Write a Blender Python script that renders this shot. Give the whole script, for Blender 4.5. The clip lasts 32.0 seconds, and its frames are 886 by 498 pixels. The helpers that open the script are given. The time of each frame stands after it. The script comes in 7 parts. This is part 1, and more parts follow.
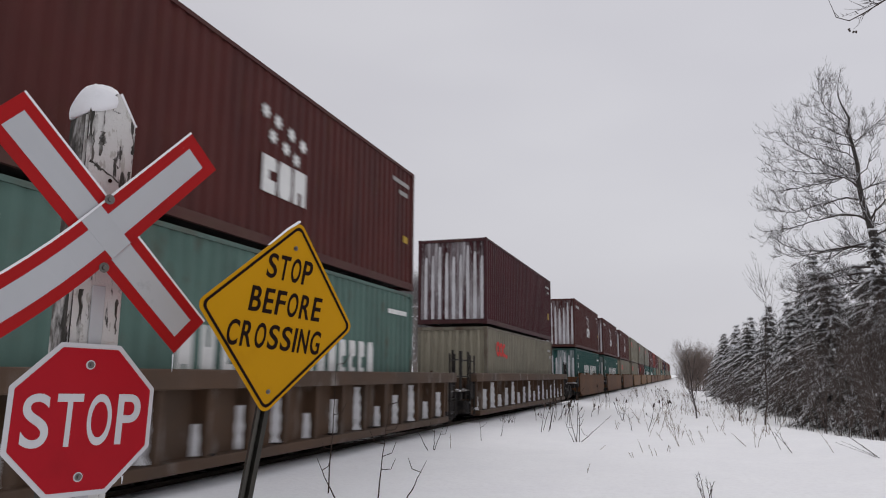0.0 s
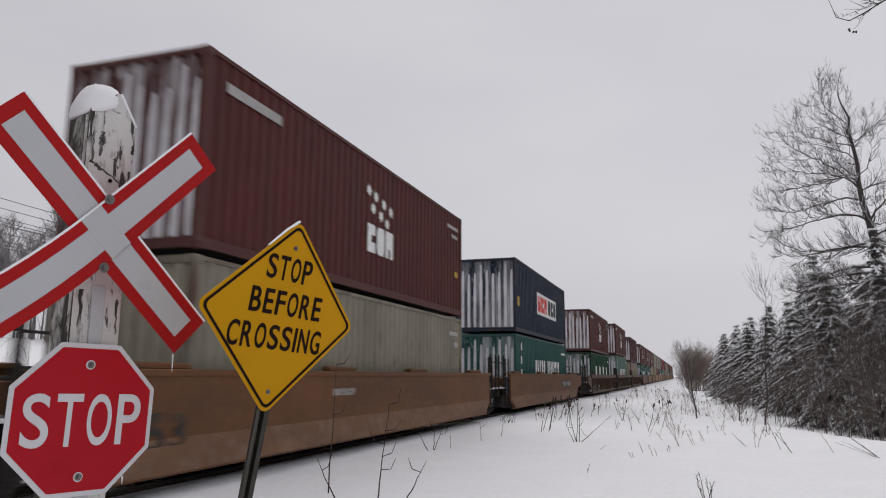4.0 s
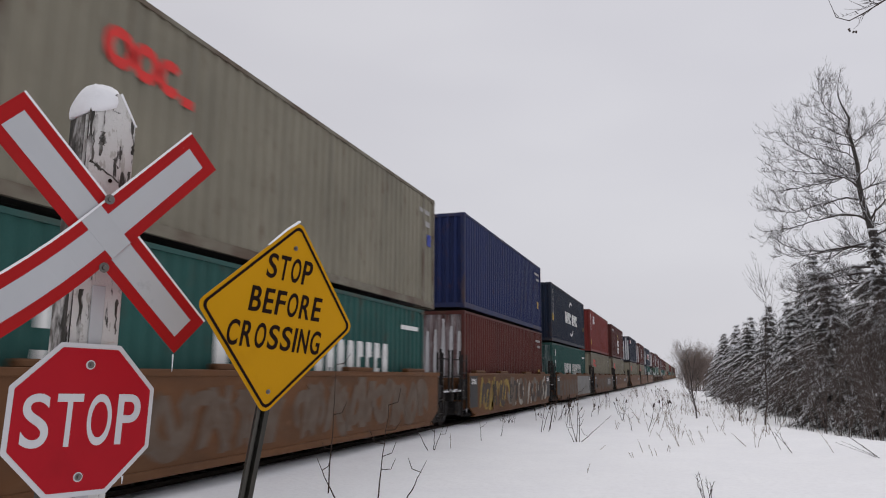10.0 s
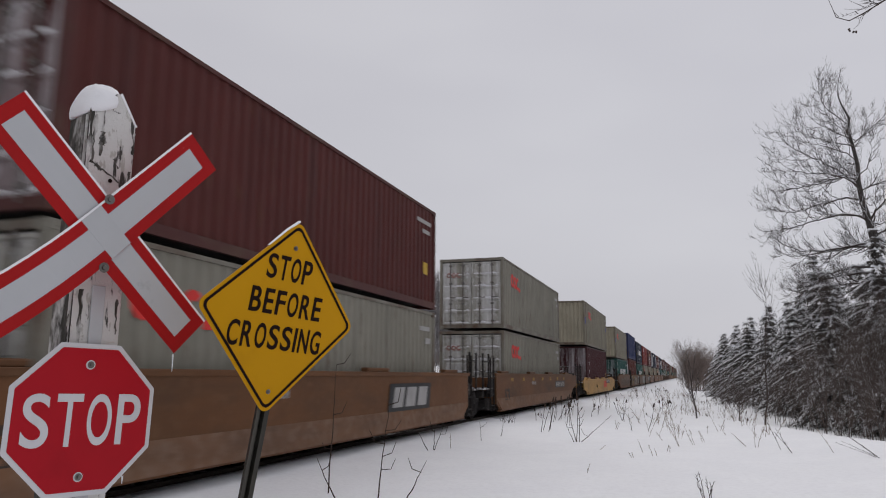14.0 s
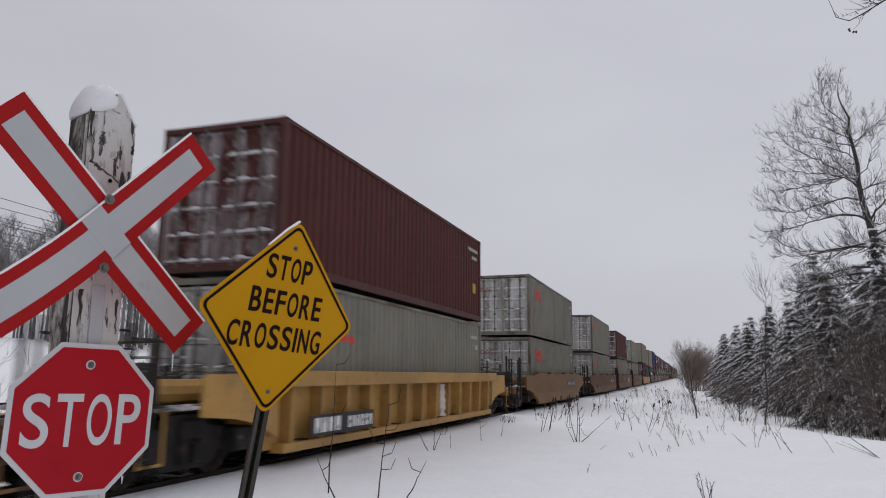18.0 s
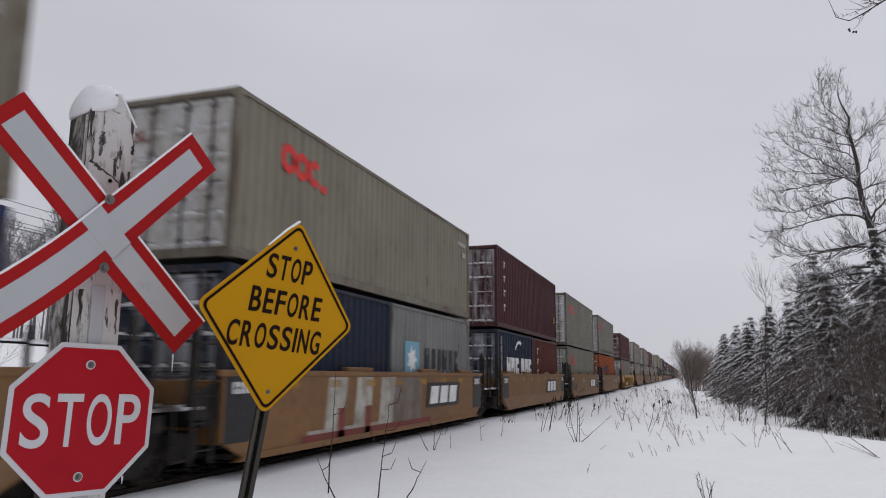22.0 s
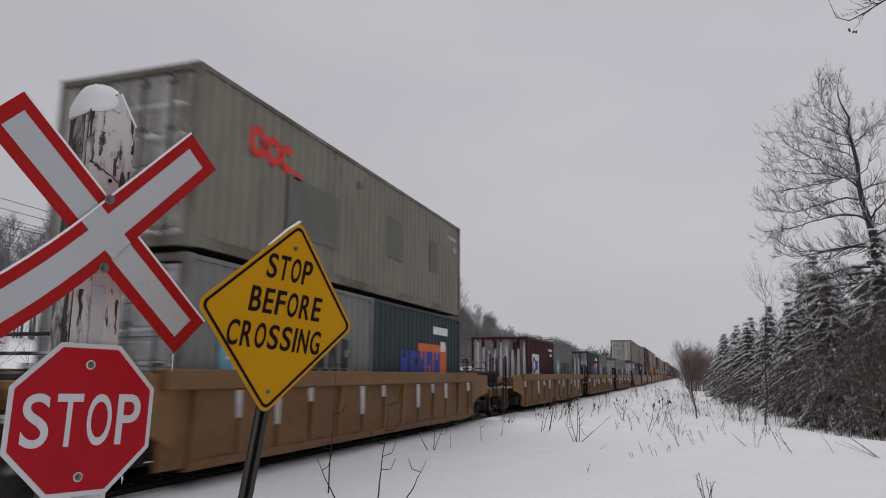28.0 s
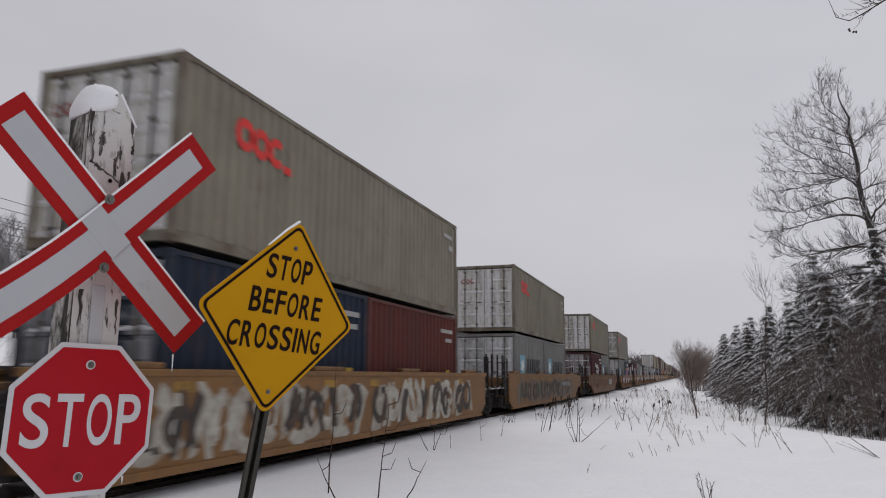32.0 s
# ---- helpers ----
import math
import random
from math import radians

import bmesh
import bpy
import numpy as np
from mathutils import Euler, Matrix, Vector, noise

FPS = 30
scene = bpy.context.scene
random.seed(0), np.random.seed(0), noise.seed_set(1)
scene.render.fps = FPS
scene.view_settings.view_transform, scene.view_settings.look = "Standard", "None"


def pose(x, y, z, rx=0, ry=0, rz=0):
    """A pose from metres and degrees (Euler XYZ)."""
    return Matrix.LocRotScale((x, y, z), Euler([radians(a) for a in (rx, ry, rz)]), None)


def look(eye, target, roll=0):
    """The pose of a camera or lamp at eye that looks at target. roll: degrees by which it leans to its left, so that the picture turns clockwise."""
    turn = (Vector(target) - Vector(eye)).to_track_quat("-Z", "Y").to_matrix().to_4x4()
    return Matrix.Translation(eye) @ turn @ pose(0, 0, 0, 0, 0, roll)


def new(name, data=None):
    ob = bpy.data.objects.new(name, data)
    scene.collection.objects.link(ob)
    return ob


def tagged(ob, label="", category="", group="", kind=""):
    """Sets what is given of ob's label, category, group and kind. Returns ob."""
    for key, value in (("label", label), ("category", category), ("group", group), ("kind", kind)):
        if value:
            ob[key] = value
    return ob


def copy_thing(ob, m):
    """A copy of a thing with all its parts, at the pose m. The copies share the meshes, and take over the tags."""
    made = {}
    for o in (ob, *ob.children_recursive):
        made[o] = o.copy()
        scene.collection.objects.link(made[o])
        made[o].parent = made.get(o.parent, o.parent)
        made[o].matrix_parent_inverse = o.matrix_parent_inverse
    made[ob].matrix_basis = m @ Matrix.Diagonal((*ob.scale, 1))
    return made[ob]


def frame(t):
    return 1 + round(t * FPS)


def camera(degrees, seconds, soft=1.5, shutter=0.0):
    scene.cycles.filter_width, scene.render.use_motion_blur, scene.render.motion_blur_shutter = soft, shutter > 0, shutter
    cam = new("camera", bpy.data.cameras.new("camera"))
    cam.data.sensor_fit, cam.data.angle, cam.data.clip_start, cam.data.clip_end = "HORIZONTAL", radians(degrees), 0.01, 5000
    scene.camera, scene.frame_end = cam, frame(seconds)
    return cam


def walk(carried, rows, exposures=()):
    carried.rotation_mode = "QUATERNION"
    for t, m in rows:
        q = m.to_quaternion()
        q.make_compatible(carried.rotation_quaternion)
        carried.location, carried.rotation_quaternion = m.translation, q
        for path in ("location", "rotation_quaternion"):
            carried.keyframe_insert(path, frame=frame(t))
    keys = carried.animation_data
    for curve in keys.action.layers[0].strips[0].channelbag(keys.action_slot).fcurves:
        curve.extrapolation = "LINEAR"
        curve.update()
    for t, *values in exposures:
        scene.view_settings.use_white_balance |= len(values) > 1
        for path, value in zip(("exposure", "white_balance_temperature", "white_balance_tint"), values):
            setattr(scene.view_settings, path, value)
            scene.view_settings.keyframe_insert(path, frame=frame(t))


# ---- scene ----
cam = camera(63.2, 32.0, 1.05, 0.28)
EYE = Vector((0.0, 0.0, 1.65))


def aim(yaw, pitch, roll):
    """Camera pose from a turn left of the track's line, an upward tilt and a lean."""
    y, p = radians(yaw), radians(pitch)
    f = Vector((-math.sin(y) * math.cos(p), math.cos(y) * math.cos(p), math.sin(p)))
    return look(EYE, EYE + f, roll)


walk(cam, [(0.0, aim(18.42, 9.89, 0.29)), (32.0, aim(18.42, 9.89, 0.29))],
     [(0, -0.08, 6480, 10), (6, -0.07, 6560, 10), (8, -0.08, 6420, 10), (10, 0.0, 6480, 10), (12, -0.08, 6220, 10), (14, -0.16, 6450, 10), (17, -0.19, 6320, 10), (20, -0.18, 6320, 10), (22.5, -0.11, 6360, 10), (25, -0.28, 6480, 10), (27, -0.35, 6500, 10), (29, -0.33, 6500, 10), (32, -0.20, 6480, 10)])

# ---- light: overcast winter sky ----
world = bpy.data.worlds.new("world")
scene.world = world
world.use_nodes = True
wn, wl = world.node_tree.nodes, world.node_tree.links
wn.clear()
w_out = wn.new("ShaderNodeOutputWorld")
w_bg = wn.new("ShaderNodeBackground")
sky = wn.new("ShaderNodeTexSky")
sky.sky_type = "NISHITA"
sky.sun_disc = False
sky.sun_elevation, sky.sun_rotation = radians(60), radians(-41)
sky.dust_density, sky.air_density = 4.0, 1.0
w_co = wn.new("ShaderNodeTexCoord")
w_map = wn.new("ShaderNodeMapping")
w_map.inputs["Scale"].default_value = (1.0, 1.0, 2.6)
w_noise = wn.new("ShaderNodeTexNoise")
w_noise.inputs["Scale"].default_value, w_noise.inputs["Detail"].default_value = 1.6, 3.0
w_ramp = wn.new("ShaderNodeValToRGB")
w_ramp.color_ramp.elements[0].position, w_ramp.color_ramp.elements[0].color = 0.30, (5.45, 5.38, 5.82, 1)
w_ramp.color_ramp.elements[1].position, w_ramp.color_ramp.elements[1].color = 0.75, (6.24, 6.19, 6.54, 1)
w_mix = wn.new("ShaderNodeMixRGB")
w_mix.inputs[0].default_value = 0.95
wl.new(w_co.outputs["Generated"], w_map.inputs["Vector"])
wl.new(w_map.outputs["Vector"], w_noise.inputs["Vector"])
wl.new(w_noise.outputs["Fac"], w_ramp.inputs["Fac"])
wl.new(sky.outputs["Color"], w_mix.inputs[1])
wl.new(w_ramp.outputs["Color"], w_mix.inputs[2])
w_dot = wn.new("ShaderNodeVectorMath")
w_dot.operation = "DOT_PRODUCT"
w_dot.inputs[1].default_value = (0.74, 0.45, 0.50)
w_side = wn.new("ShaderNodeMapRange")
w_side.inputs[1].default_value, w_side.inputs[2].default_value = -1.0, 1.0
w_side.inputs[3].default_value, w_side.inputs[4].default_value = 0.80, 1.12
w_glow = wn.new("ShaderNodeVectorMath")
w_glow.operation = "SCALE"
wl.new(w_co.outputs["Generated"], w_dot.inputs[0])
wl.new(w_dot.outputs["Value"], w_side.inputs[0])
wl.new(w_mix.outputs["Color"], w_glow.inputs[0])
wl.new(w_side.outputs[0], w_glow.inputs["Scale"])
wl.new(w_glow.outputs["Vector"], w_bg.inputs["Color"])
w_bg.inputs["Strength"].default_value = 0.105
wl.new(w_bg.outputs["Background"], w_out.inputs["Surface"])

sun_data = bpy.data.lights.new("sun", "SUN")
sun_data.energy, sun_data.angle, sun_data.color = 0.9, radians(60), (1.0, 0.96, 0.92)
sun = new("sun", sun_data)
sun.matrix_world = look((-30, 34, 80), (0, 0, 0))

# ---- materials ----


def material(name, color, rough=0.6, metal=0.0, scale=2.0, vary=0.12, second=None, amount=0.5, scale2=6.0, stretch=(1, 1, 1),
             bump=0.0, bump_scale=30.0, sharp=0.12, third=None, amount3=0.5, scale3=20.0, stretch3=(1, 1, 1), spec=0.3):
    """A surface: base colour that varies at two scales, up to two layers of stain over it, and fine relief."""
    m = bpy.data.materials.new(name)
    m.use_nodes = True
    n, l = m.node_tree.nodes, m.node_tree.links
    b = n["Principled BSDF"]
    co = n.new("ShaderNodeTexCoord")
    info = n.new("ShaderNodeObjectInfo")
    shift = n.new("ShaderNodeVectorMath")
    shift.operation = "MULTIPLY_ADD"
    mul = n.new("ShaderNodeCombineXYZ")
    for k in range(3):
        l.new(info.outputs["Random"], mul.inputs[k])
    l.new(mul.outputs[0], shift.inputs[0])
    shift.inputs[1].default_value = (37.0, 53.0, 29.0)
    l.new(co.outputs["Object"], shift.inputs[2])

    def noisy(sc, st, detail=5.0):
        mp = n.new("ShaderNodeMapping")
        mp.inputs["Scale"].default_value = st
        t = n.new("ShaderNodeTexNoise")
        t.inputs["Scale"].default_value, t.inputs["Detail"].default_value, t.inputs["Roughness"].default_value = sc, detail, 0.62
        l.new(shift.outputs[0], mp.inputs["Vector"])
        l.new(mp.outputs[0], t.inputs["Vector"])
        return t.outputs["Fac"]

    def band(fac, lo, hi):
        r = n.new("ShaderNodeMapRange")
        r.inputs[1].default_value, r.inputs[2].default_value = lo, hi
        l.new(fac, r.inputs[0])
        return r.outputs[0]

    def mix(fac, a, c):
        x = n.new("ShaderNodeMixRGB")
        l.new(fac, x.inputs[0])
        for sock, v in ((x.inputs[1], a), (x.inputs[2], c)):
            if isinstance(v, tuple):
                sock.default_value = (*v, 1)
            else:
                l.new(v, sock)
        return x.outputs[0]

    dark = tuple(c * (1 - vary) for c in color)
    light = tuple(min(1, c * (1 + vary)) for c in color)
    col = mix(band(noisy(scale, (1, 1, 1)), 0.3, 0.7), dark, light)
    for st, am, sc, stc in ((second, amount, scale2, stretch), (third, amount3, scale3, stretch3)):
        if st:
            edge = 1 - am
            col = mix(band(noisy(sc, stc, 7.0), edge - sharp + 0.0, edge + sharp), col, st)
    l.new(col, b.inputs["Base Color"])
    b.inputs["Roughness"].default_value, b.inputs["Metallic"].default_value = rough, metal
    b.inputs["Specular IOR Level"].default_value = spec
    if bump:
        bp = n.new("ShaderNodeBump")
        bp.inputs["Strength"].default_value, bp.inputs["Distance"].default_value = bump, 0.02
        l.new(noisy(bump_scale, (1, 1, 1), 4.0), bp.inputs["Height"])
        l.new(bp.outputs[0], b.inputs["Normal"])
    return m


GRIME = (0.05, 0.042, 0.036)
SNOWY = (0.74, 0.74, 0.76)


def paint(name, color, grime=0.36):
    """Weathered container paint: faded patches, streaks of road dirt running down, specks of rust."""
    return material(name, color, 0.55, 0, 0.7, 0.13, tuple(c * 0.55 + 0.012 for c in color), grime, 1.4, (1.2, 1.2, 0.16), 0.12, 60, 0.16,
                    (0.09, 0.04, 0.022), 0.27, 5.0, (1, 1, 0.35), spec=0.16)


def frosted(name, color, amount=0.55):
    """The same paint where driven snow has stuck to it in streaks."""
    return material(name, color, 0.75, 0, 1.0, 0.15, SNOWY, amount, 1.5, (2.2, 2.2, 0.22), 0.3, 50, 0.22, SNOWY, amount - 0.12, 9.0, (1, 1, 0.5))


COLOURS = {
    "maroon": (0.142, 0.037, 0.032), "wine": (0.110, 0.028, 0.034), "red": (0.34, 0.060, 0.052), "russet": (0.170, 0.043, 0.033),
    "navy": (0.025, 0.038, 0.071), "royal": (0.030, 0.047, 0.160), "teal": (0.042, 0.152, 0.134), "mint": (0.180, 0.300, 0.255),
    "pine": (0.012, 0.085, 0.042), "beige": (0.390, 0.357, 0.272), "cement": (0.385, 0.365, 0.300), "orange": (0.56, 0.125, 0.028),
    "steel": (0.360, 0.358, 0.342), "slate": (0.075, 0.105, 0.11),
}
WORDS = {"maroon": "dull maroon", "wine": "dark wine red", "red": "faded bright red", "russet": "rusty red-brown", "navy": "dark navy blue",
         "royal": "royal blue", "teal": "sea green", "mint": "pale faded green", "pine": "dark green", "beige": "pale beige-grey",
         "cement": "light grey", "orange": "bright orange", "steel": "blue-grey", "slate": "dark slate green"}
COLOURS = {k: tuple(0.565 * v for v in c) for k, c in COLOURS.items()}
PAINT = {k: paint(k + "_paint", c, 0.30 if k in ("beige", "cement", "steel") else 0.34) for k, c in COLOURS.items()}
# end walls of the pale boxes: their side colour times 1.4, less streaked
ENDS = {k: paint(k + "_lightened_end", tuple(min(0.5, 1.4 * v) for v in COLOURS[k]), 0.22) for k in ("beige", "cement")}
FROST = {k: frosted(k + "_frosted_paint", c) for k, c in COLOURS.items()}
PALE = ("beige", "cement")
DUSTED = {k: frosted(k + "_dusted_paint", tuple({"beige": 1.25, "cement": 1.08, "steel": 1.15}.get(k, 0.85) * v for v in c), {"beige": 0.45, "cement": 0.38, "steel": 0.45}.get(k, 0.35)) for k, c in COLOURS.items()}

FRAME = {k: material(k + "_frame_paint", tuple(0.85 * v for v in c), 0.6, 0, 0.7, 0.15, (0.085, 0.050, 0.032), 0.45 if k in PALE else 0.36, 2.2, (1, 0.4, 0.5), 0.1, 60, 0.14, (0.06, 0.03, 0.018), 0.30, 9.0) for k, c in COLOURS.items()}

m_white = material("white_marking", (0.72, 0.72, 0.70), 0.6, 0, 3, 0.1, (0.4, 0.38, 0.36), 0.3, 4)
m_yellow = material("yellow_marking", (0.46, 0.30, 0.03), 0.6, 0, 3, 0.12, (0.25, 0.18, 0.06), 0.35, 4)
m_redmark = material("red_marking", (0.62, 0.035, 0.03), 0.6, 0, 3, 0.1, (0.3, 0.05, 0.04), 0.3, 5)
m_redfaded = material("faded_red_marking", (0.30, 0.105, 0.09), 0.65, 0, 3, 0.15, (0.24, 0.20, 0.17), 0.45, 7, sharp=0.15)
m_bluemark = material("blue_marking", (0.03, 0.05, 0.28), 0.6, 0, 3, 0.1)
m_darkmark = material("dark_marking", (0.022, 0.024, 0.03), 0.6, 0, 3, 0.2)
m_skymark = material("pale_blue_marking", (0.17, 0.35, 0.44), 0.6, 0, 3, 0.1)
m_orangemark = material("orange_marking", (0.60, 0.13, 0.03), 0.6, 0, 3, 0.1)
m_patch = material("repair_patch", (0.13, 0.13, 0.115), 0.65, 0, 3, 0.15, (0.12, 0.12, 0.10), 0.4, 5)
m_slot = material("grimy_slot", (0.135, 0.105, 0.078), 0.7, 0, 3, 0.2, (0.07, 0.05, 0.035), 0.42, 6)
m_blackplate = material("black_panel", (0.02, 0.02, 0.021), 0.5, 0, 3, 0.25, (0.09, 0.07, 0.05), 0.3, 5)
m_stencil = material("faded_stencil", (0.035, 0.028, 0.022), 0.65, 0, 3, 0.2, (0.09, 0.048, 0.026), 0.42, 6)
m_greymark = material("grey_marking", (0.33, 0.32, 0.31), 0.6, 0, 3, 0.15)
m_sprayed_white = material("sprayed_white", (0.43, 0.42, 0.37), 0.65, 0, 2, 0.2, (0.17, 0.11, 0.06), 0.42, 3.0, sharp=0.2)
m_sprayed_black = material("sprayed_black", (0.035, 0.033, 0.032), 0.65, 0, 2, 0.2, (0.12, 0.07, 0.04), 0.40, 3.0, sharp=0.2)
m_sprayed_grey = material("sprayed_grey", (0.17, 0.155, 0.135), 0.65, 0, 2, 0.2, (0.12, 0.065, 0.035), 0.45, 3.0, sharp=0.2)
m_sprayed_gold = material("sprayed_yellow", (0.36, 0.25, 0.04), 0.65, 0, 2, 0.2, (0.13, 0.07, 0.035), 0.45, 3.0, sharp=0.2)
m_sprayed_faint = material("faded_spray", (0.135, 0.105, 0.082), 0.65, 0, 2, 0.2, (0.095, 0.055, 0.032), 0.5, 3.0, sharp=0.2)
m_sprayed_red = material("sprayed_red", (0.20, 0.035, 0.032), 0.65, 0, 2, 0.2, (0.13, 0.05, 0.035), 0.45, 3.0, sharp=0.2)
m_yellowfade = material("faded_yellow_marking", (0.33, 0.19, 0.03), 0.65, 0, 3, 0.15, (0.14, 0.075, 0.035), 0.45, 6, sharp=0.1)
m_greenmark = material("green_marking", (0.06, 0.13, 0.08), 0.6, 0, 3, 0.15)

RUSTY = (0.085, 0.040, 0.022)
m_brown = material("brown_car_paint", (0.132, 0.058, 0.024), 0.62, 0, 0.6, 0.16, (0.080, 0.042, 0.023), 0.42, 1.2, (1, 0.35, 1.2), 0.15, 40, 0.15, (0.17, 0.090, 0.046), 0.32, 7, spec=0.18)
m_rib = material("dark_brown_car_paint", (0.088, 0.049, 0.028), 0.65, 0, 0.6, 0.16, (0.06, 0.04, 0.028), 0.45, 1.3, (1, 0.5, 0.7), 0.15, 40, 0.15, (0.40, 0.38, 0.36), 0.28, 2.6, (1, 1.4, 0.35))
m_tan = material("tan_car_paint", (0.205, 0.102, 0.035), 0.62, 0, 0.6, 0.15, (0.16, 0.085, 0.04), 0.42, 1.1, (1, 0.35, 1.0), 0.15, 40, 0.15, (0.10, 0.062, 0.036), 0.34, 6)
m_browndust = material("dusty_brown_car_paint", (0.172, 0.086, 0.044), 0.75, 0, 0.6, 0.12, (0.105, 0.060, 0.038), 0.42, 1.2, (1, 0.25, 1.5), 0.15, 40, 0.18, (0.22, 0.15, 0.11), 0.36, 5)
m_tandust = material("dusty_tan_car_paint", (0.225, 0.126, 0.060), 0.75, 0, 0.6, 0.12, (0.16, 0.09, 0.05), 0.42, 1.1, (1, 0.25, 1.5), 0.15, 40, 0.18, (0.26, 0.18, 0.12), 0.36, 5)
m_gold = material("yellow_car_paint", (0.42, 0.24, 0.07), 0.6, 0, 0.6, 0.13, (0.25, 0.15, 0.065), 0.40, 1.2, (1, 0.35, 1.0), 0.15, 40, 0.15, (0.14, 0.085, 0.045), 0.30, 6)
m_rustpanel = material("rusty_panel_paint", (0.148, 0.074, 0.030), 0.75, 0, 0.6, 0.16, (0.17, 0.098, 0.052), 0.42, 1.1, (1, 0.3, 1.4), 0.15, 40, 0.16, (0.075, 0.042, 0.026), 0.34, 6)
m_greycar = material("grey_primer", (0.22, 0.215, 0.205), 0.6, 0, 0.6, 0.15, (0.12, 0.10, 0.08), 0.4, 1.4, (1, 0.4, 1))
m_truck = material("dirty_truck_steel", (0.022, 0.019, 0.018), 0.8, 0.1, 2, 0.3, (0.065, 0.048, 0.036), 0.36, 5, (1, 1, 1), 0.4, 40, 0.10, SNOWY, 0.25, 3.0)
m_wheel = material("wheel_steel", (0.028, 0.023, 0.020), 0.65, 0.3, 3, 0.25, (0.075, 0.055, 0.04), 0.4, 6)
m_rustdrum = material("rusty_drum", (0.085, 0.042, 0.024), 0.75, 0, 3, 0.2, (0.05, 0.034, 0.026), 0.42, 5, (1, 1, 1), 0.2, 40)
m_grate = material("snowy_grating", (0.07, 0.06, 0.05), 0.7, 0.2, 2, 0.2, SNOWY, 0.46, 2.0, sharp=0.08)
m_rust = material("bar_steel", (0.16, 0.15, 0.14), 0.55, 0.4, 4, 0.2, RUSTY, 0.4, 8)

m_snow = material("snow", (0.875, 0.88, 0.895), 0.85, 0, 0.35, 0.03, (0.82, 0.825, 0.85), 0.45, 1.2, (1, 1, 1), 0.6, 5.0, 0.25, (0.75, 0.75, 0.77), 0.30, 14, spec=0.25)
m_crust = material("snow_crust", (0.68, 0.68, 0.70), 0.9, 0, 2, 0.08, (0.42, 0.40, 0.40), 0.40, 2.5, (1, 1, 0.4), 0.4, 30, 0.15, spec=0.2)
m_ballast = material("snowy_ballast", (0.085, 0.078, 0.072), 0.9, 0, 3, 0.3, (0.62, 0.62, 0.64), 0.52, 1.6, (1, 0.5, 1), 0.9, 25)
m_rail = material("rail_steel", (0.045, 0.034, 0.028), 0.6, 0.4, 3, 0.2)
m_tie = material("creosoted_tie", (0.045, 0.036, 0.03), 0.85, 0, 4, 0.25, SNOWY, 0.4, 3)

m_brush = material("frosted_brush", (0.082, 0.063, 0.054), 0.9, 0, 6, 0.3, SNOWY, 0.385, 5.0, sharp=0.06)
m_reed = material("pale_dry_brush", (0.21, 0.165, 0.135), 0.9, 0, 6, 0.3, SNOWY, 0.34, 5.0, sharp=0.08)
m_willow = material("willow_twig", (0.205, 0.165, 0.145), 0.9, 0, 6, 0.25)
m_wood_dark = material("far_dark_wood", (0.115, 0.098, 0.094), 0.95, 0, 0.1, 0.2)
m_bark = material("grey_bark", (0.085, 0.076, 0.070), 0.9, 0, 6, 0.3, (0.04, 0.036, 0.034), 0.45, 14, (1, 1, 0.3), 0.5, 60)
m_twig = material("dark_twig", (0.078, 0.062, 0.056), 0.9, 0, 6, 0.25, (0.30, 0.29, 0.29), 0.34, 3.0, sharp=0.12)
# distance haze is put into the lightened base grey; the pale patches are frost
m_wood_far = material("hazy_bare_wood", (0.148, 0.134, 0.130), 0.95, 0, 0.12, 0.16, (0.40, 0.39, 0.40), 0.41, 0.6, sharp=0.2)
m_needle = material("spruce_needles", (0.074, 0.069, 0.062), 0.9, 0, 1.5, 0.3, (0.135, 0.122, 0.112), 0.45, 1.6, sharp=0.08, third=(0.50, 0.50, 0.51), amount3=0.33, scale3=11.0, spec=0.1)
m_needle_snow = material("snow_on_spruce", (0.74, 0.75, 0.77), 0.9, 0, 1.5, 0.10, (0.45, 0.45, 0.46), 0.38, 3.0)
m_weed = material("dry_weed", (0.050, 0.034, 0.027), 0.9, 0, 8, 0.25)
m_weed_pale = material("pale_dry_grass", (0.20, 0.15, 0.105), 0.9, 0, 8, 0.25)

m_signred = material("sign_red", (0.40, 0.009, 0.018), 0.45, 0, 2, 0.05, (0.34, 0.008, 0.016), 0.35, 5, bump=0.02, spec=0.12)
m_signborder = material("crossbuck_red", (0.37, 0.011, 0.012), 0.5, 0, 2, 0.06, (0.30, 0.012, 0.012), 0.35, 6, (1, 1, 1), 0.02, 30, 0.1, (0.5, 0.4, 0.38), 0.20, 40, spec=0.12)
m_signgrey = material("reflective_grey", (0.47, 0.482, 0.498), 0.42, 0, 2, 0.03, (0.29, 0.29, 0.30), 0.26, 9, spec=0.15)
m_signwhite = material("sign_white", (0.60, 0.60, 0.62), 0.45, 0, 2, 0.04, (0.52, 0.52, 0.52), 0.3, 8, spec=0.15)
m_signyellow = material("sign_yellow", (0.52, 0.256, 0.0015), 0.45, 0, 2, 0.04, (0.43, 0.20, 0.002), 0.32, 5, spec=0.1)
m_signblack = material("sign_black", (0.016, 0.008, 0.006), 0.6, 0, 3, 0.2, spec=0.05)
m_bolt = material("zinc_bolt", (0.17, 0.16, 0.15), 0.4, 0.8, 10, 0.2)
m_peel = material("peeling_white_paint", (0.62, 0.61, 0.59), 0.7, 0, 3, 0.07, (0.055, 0.05, 0.045), 0.415, 15.0, (1.6, 1.6, 0.30), 0.35, 50, 0.02, (0.44, 0.425, 0.39), 0.40, 30.0, (1, 1, 0.4))
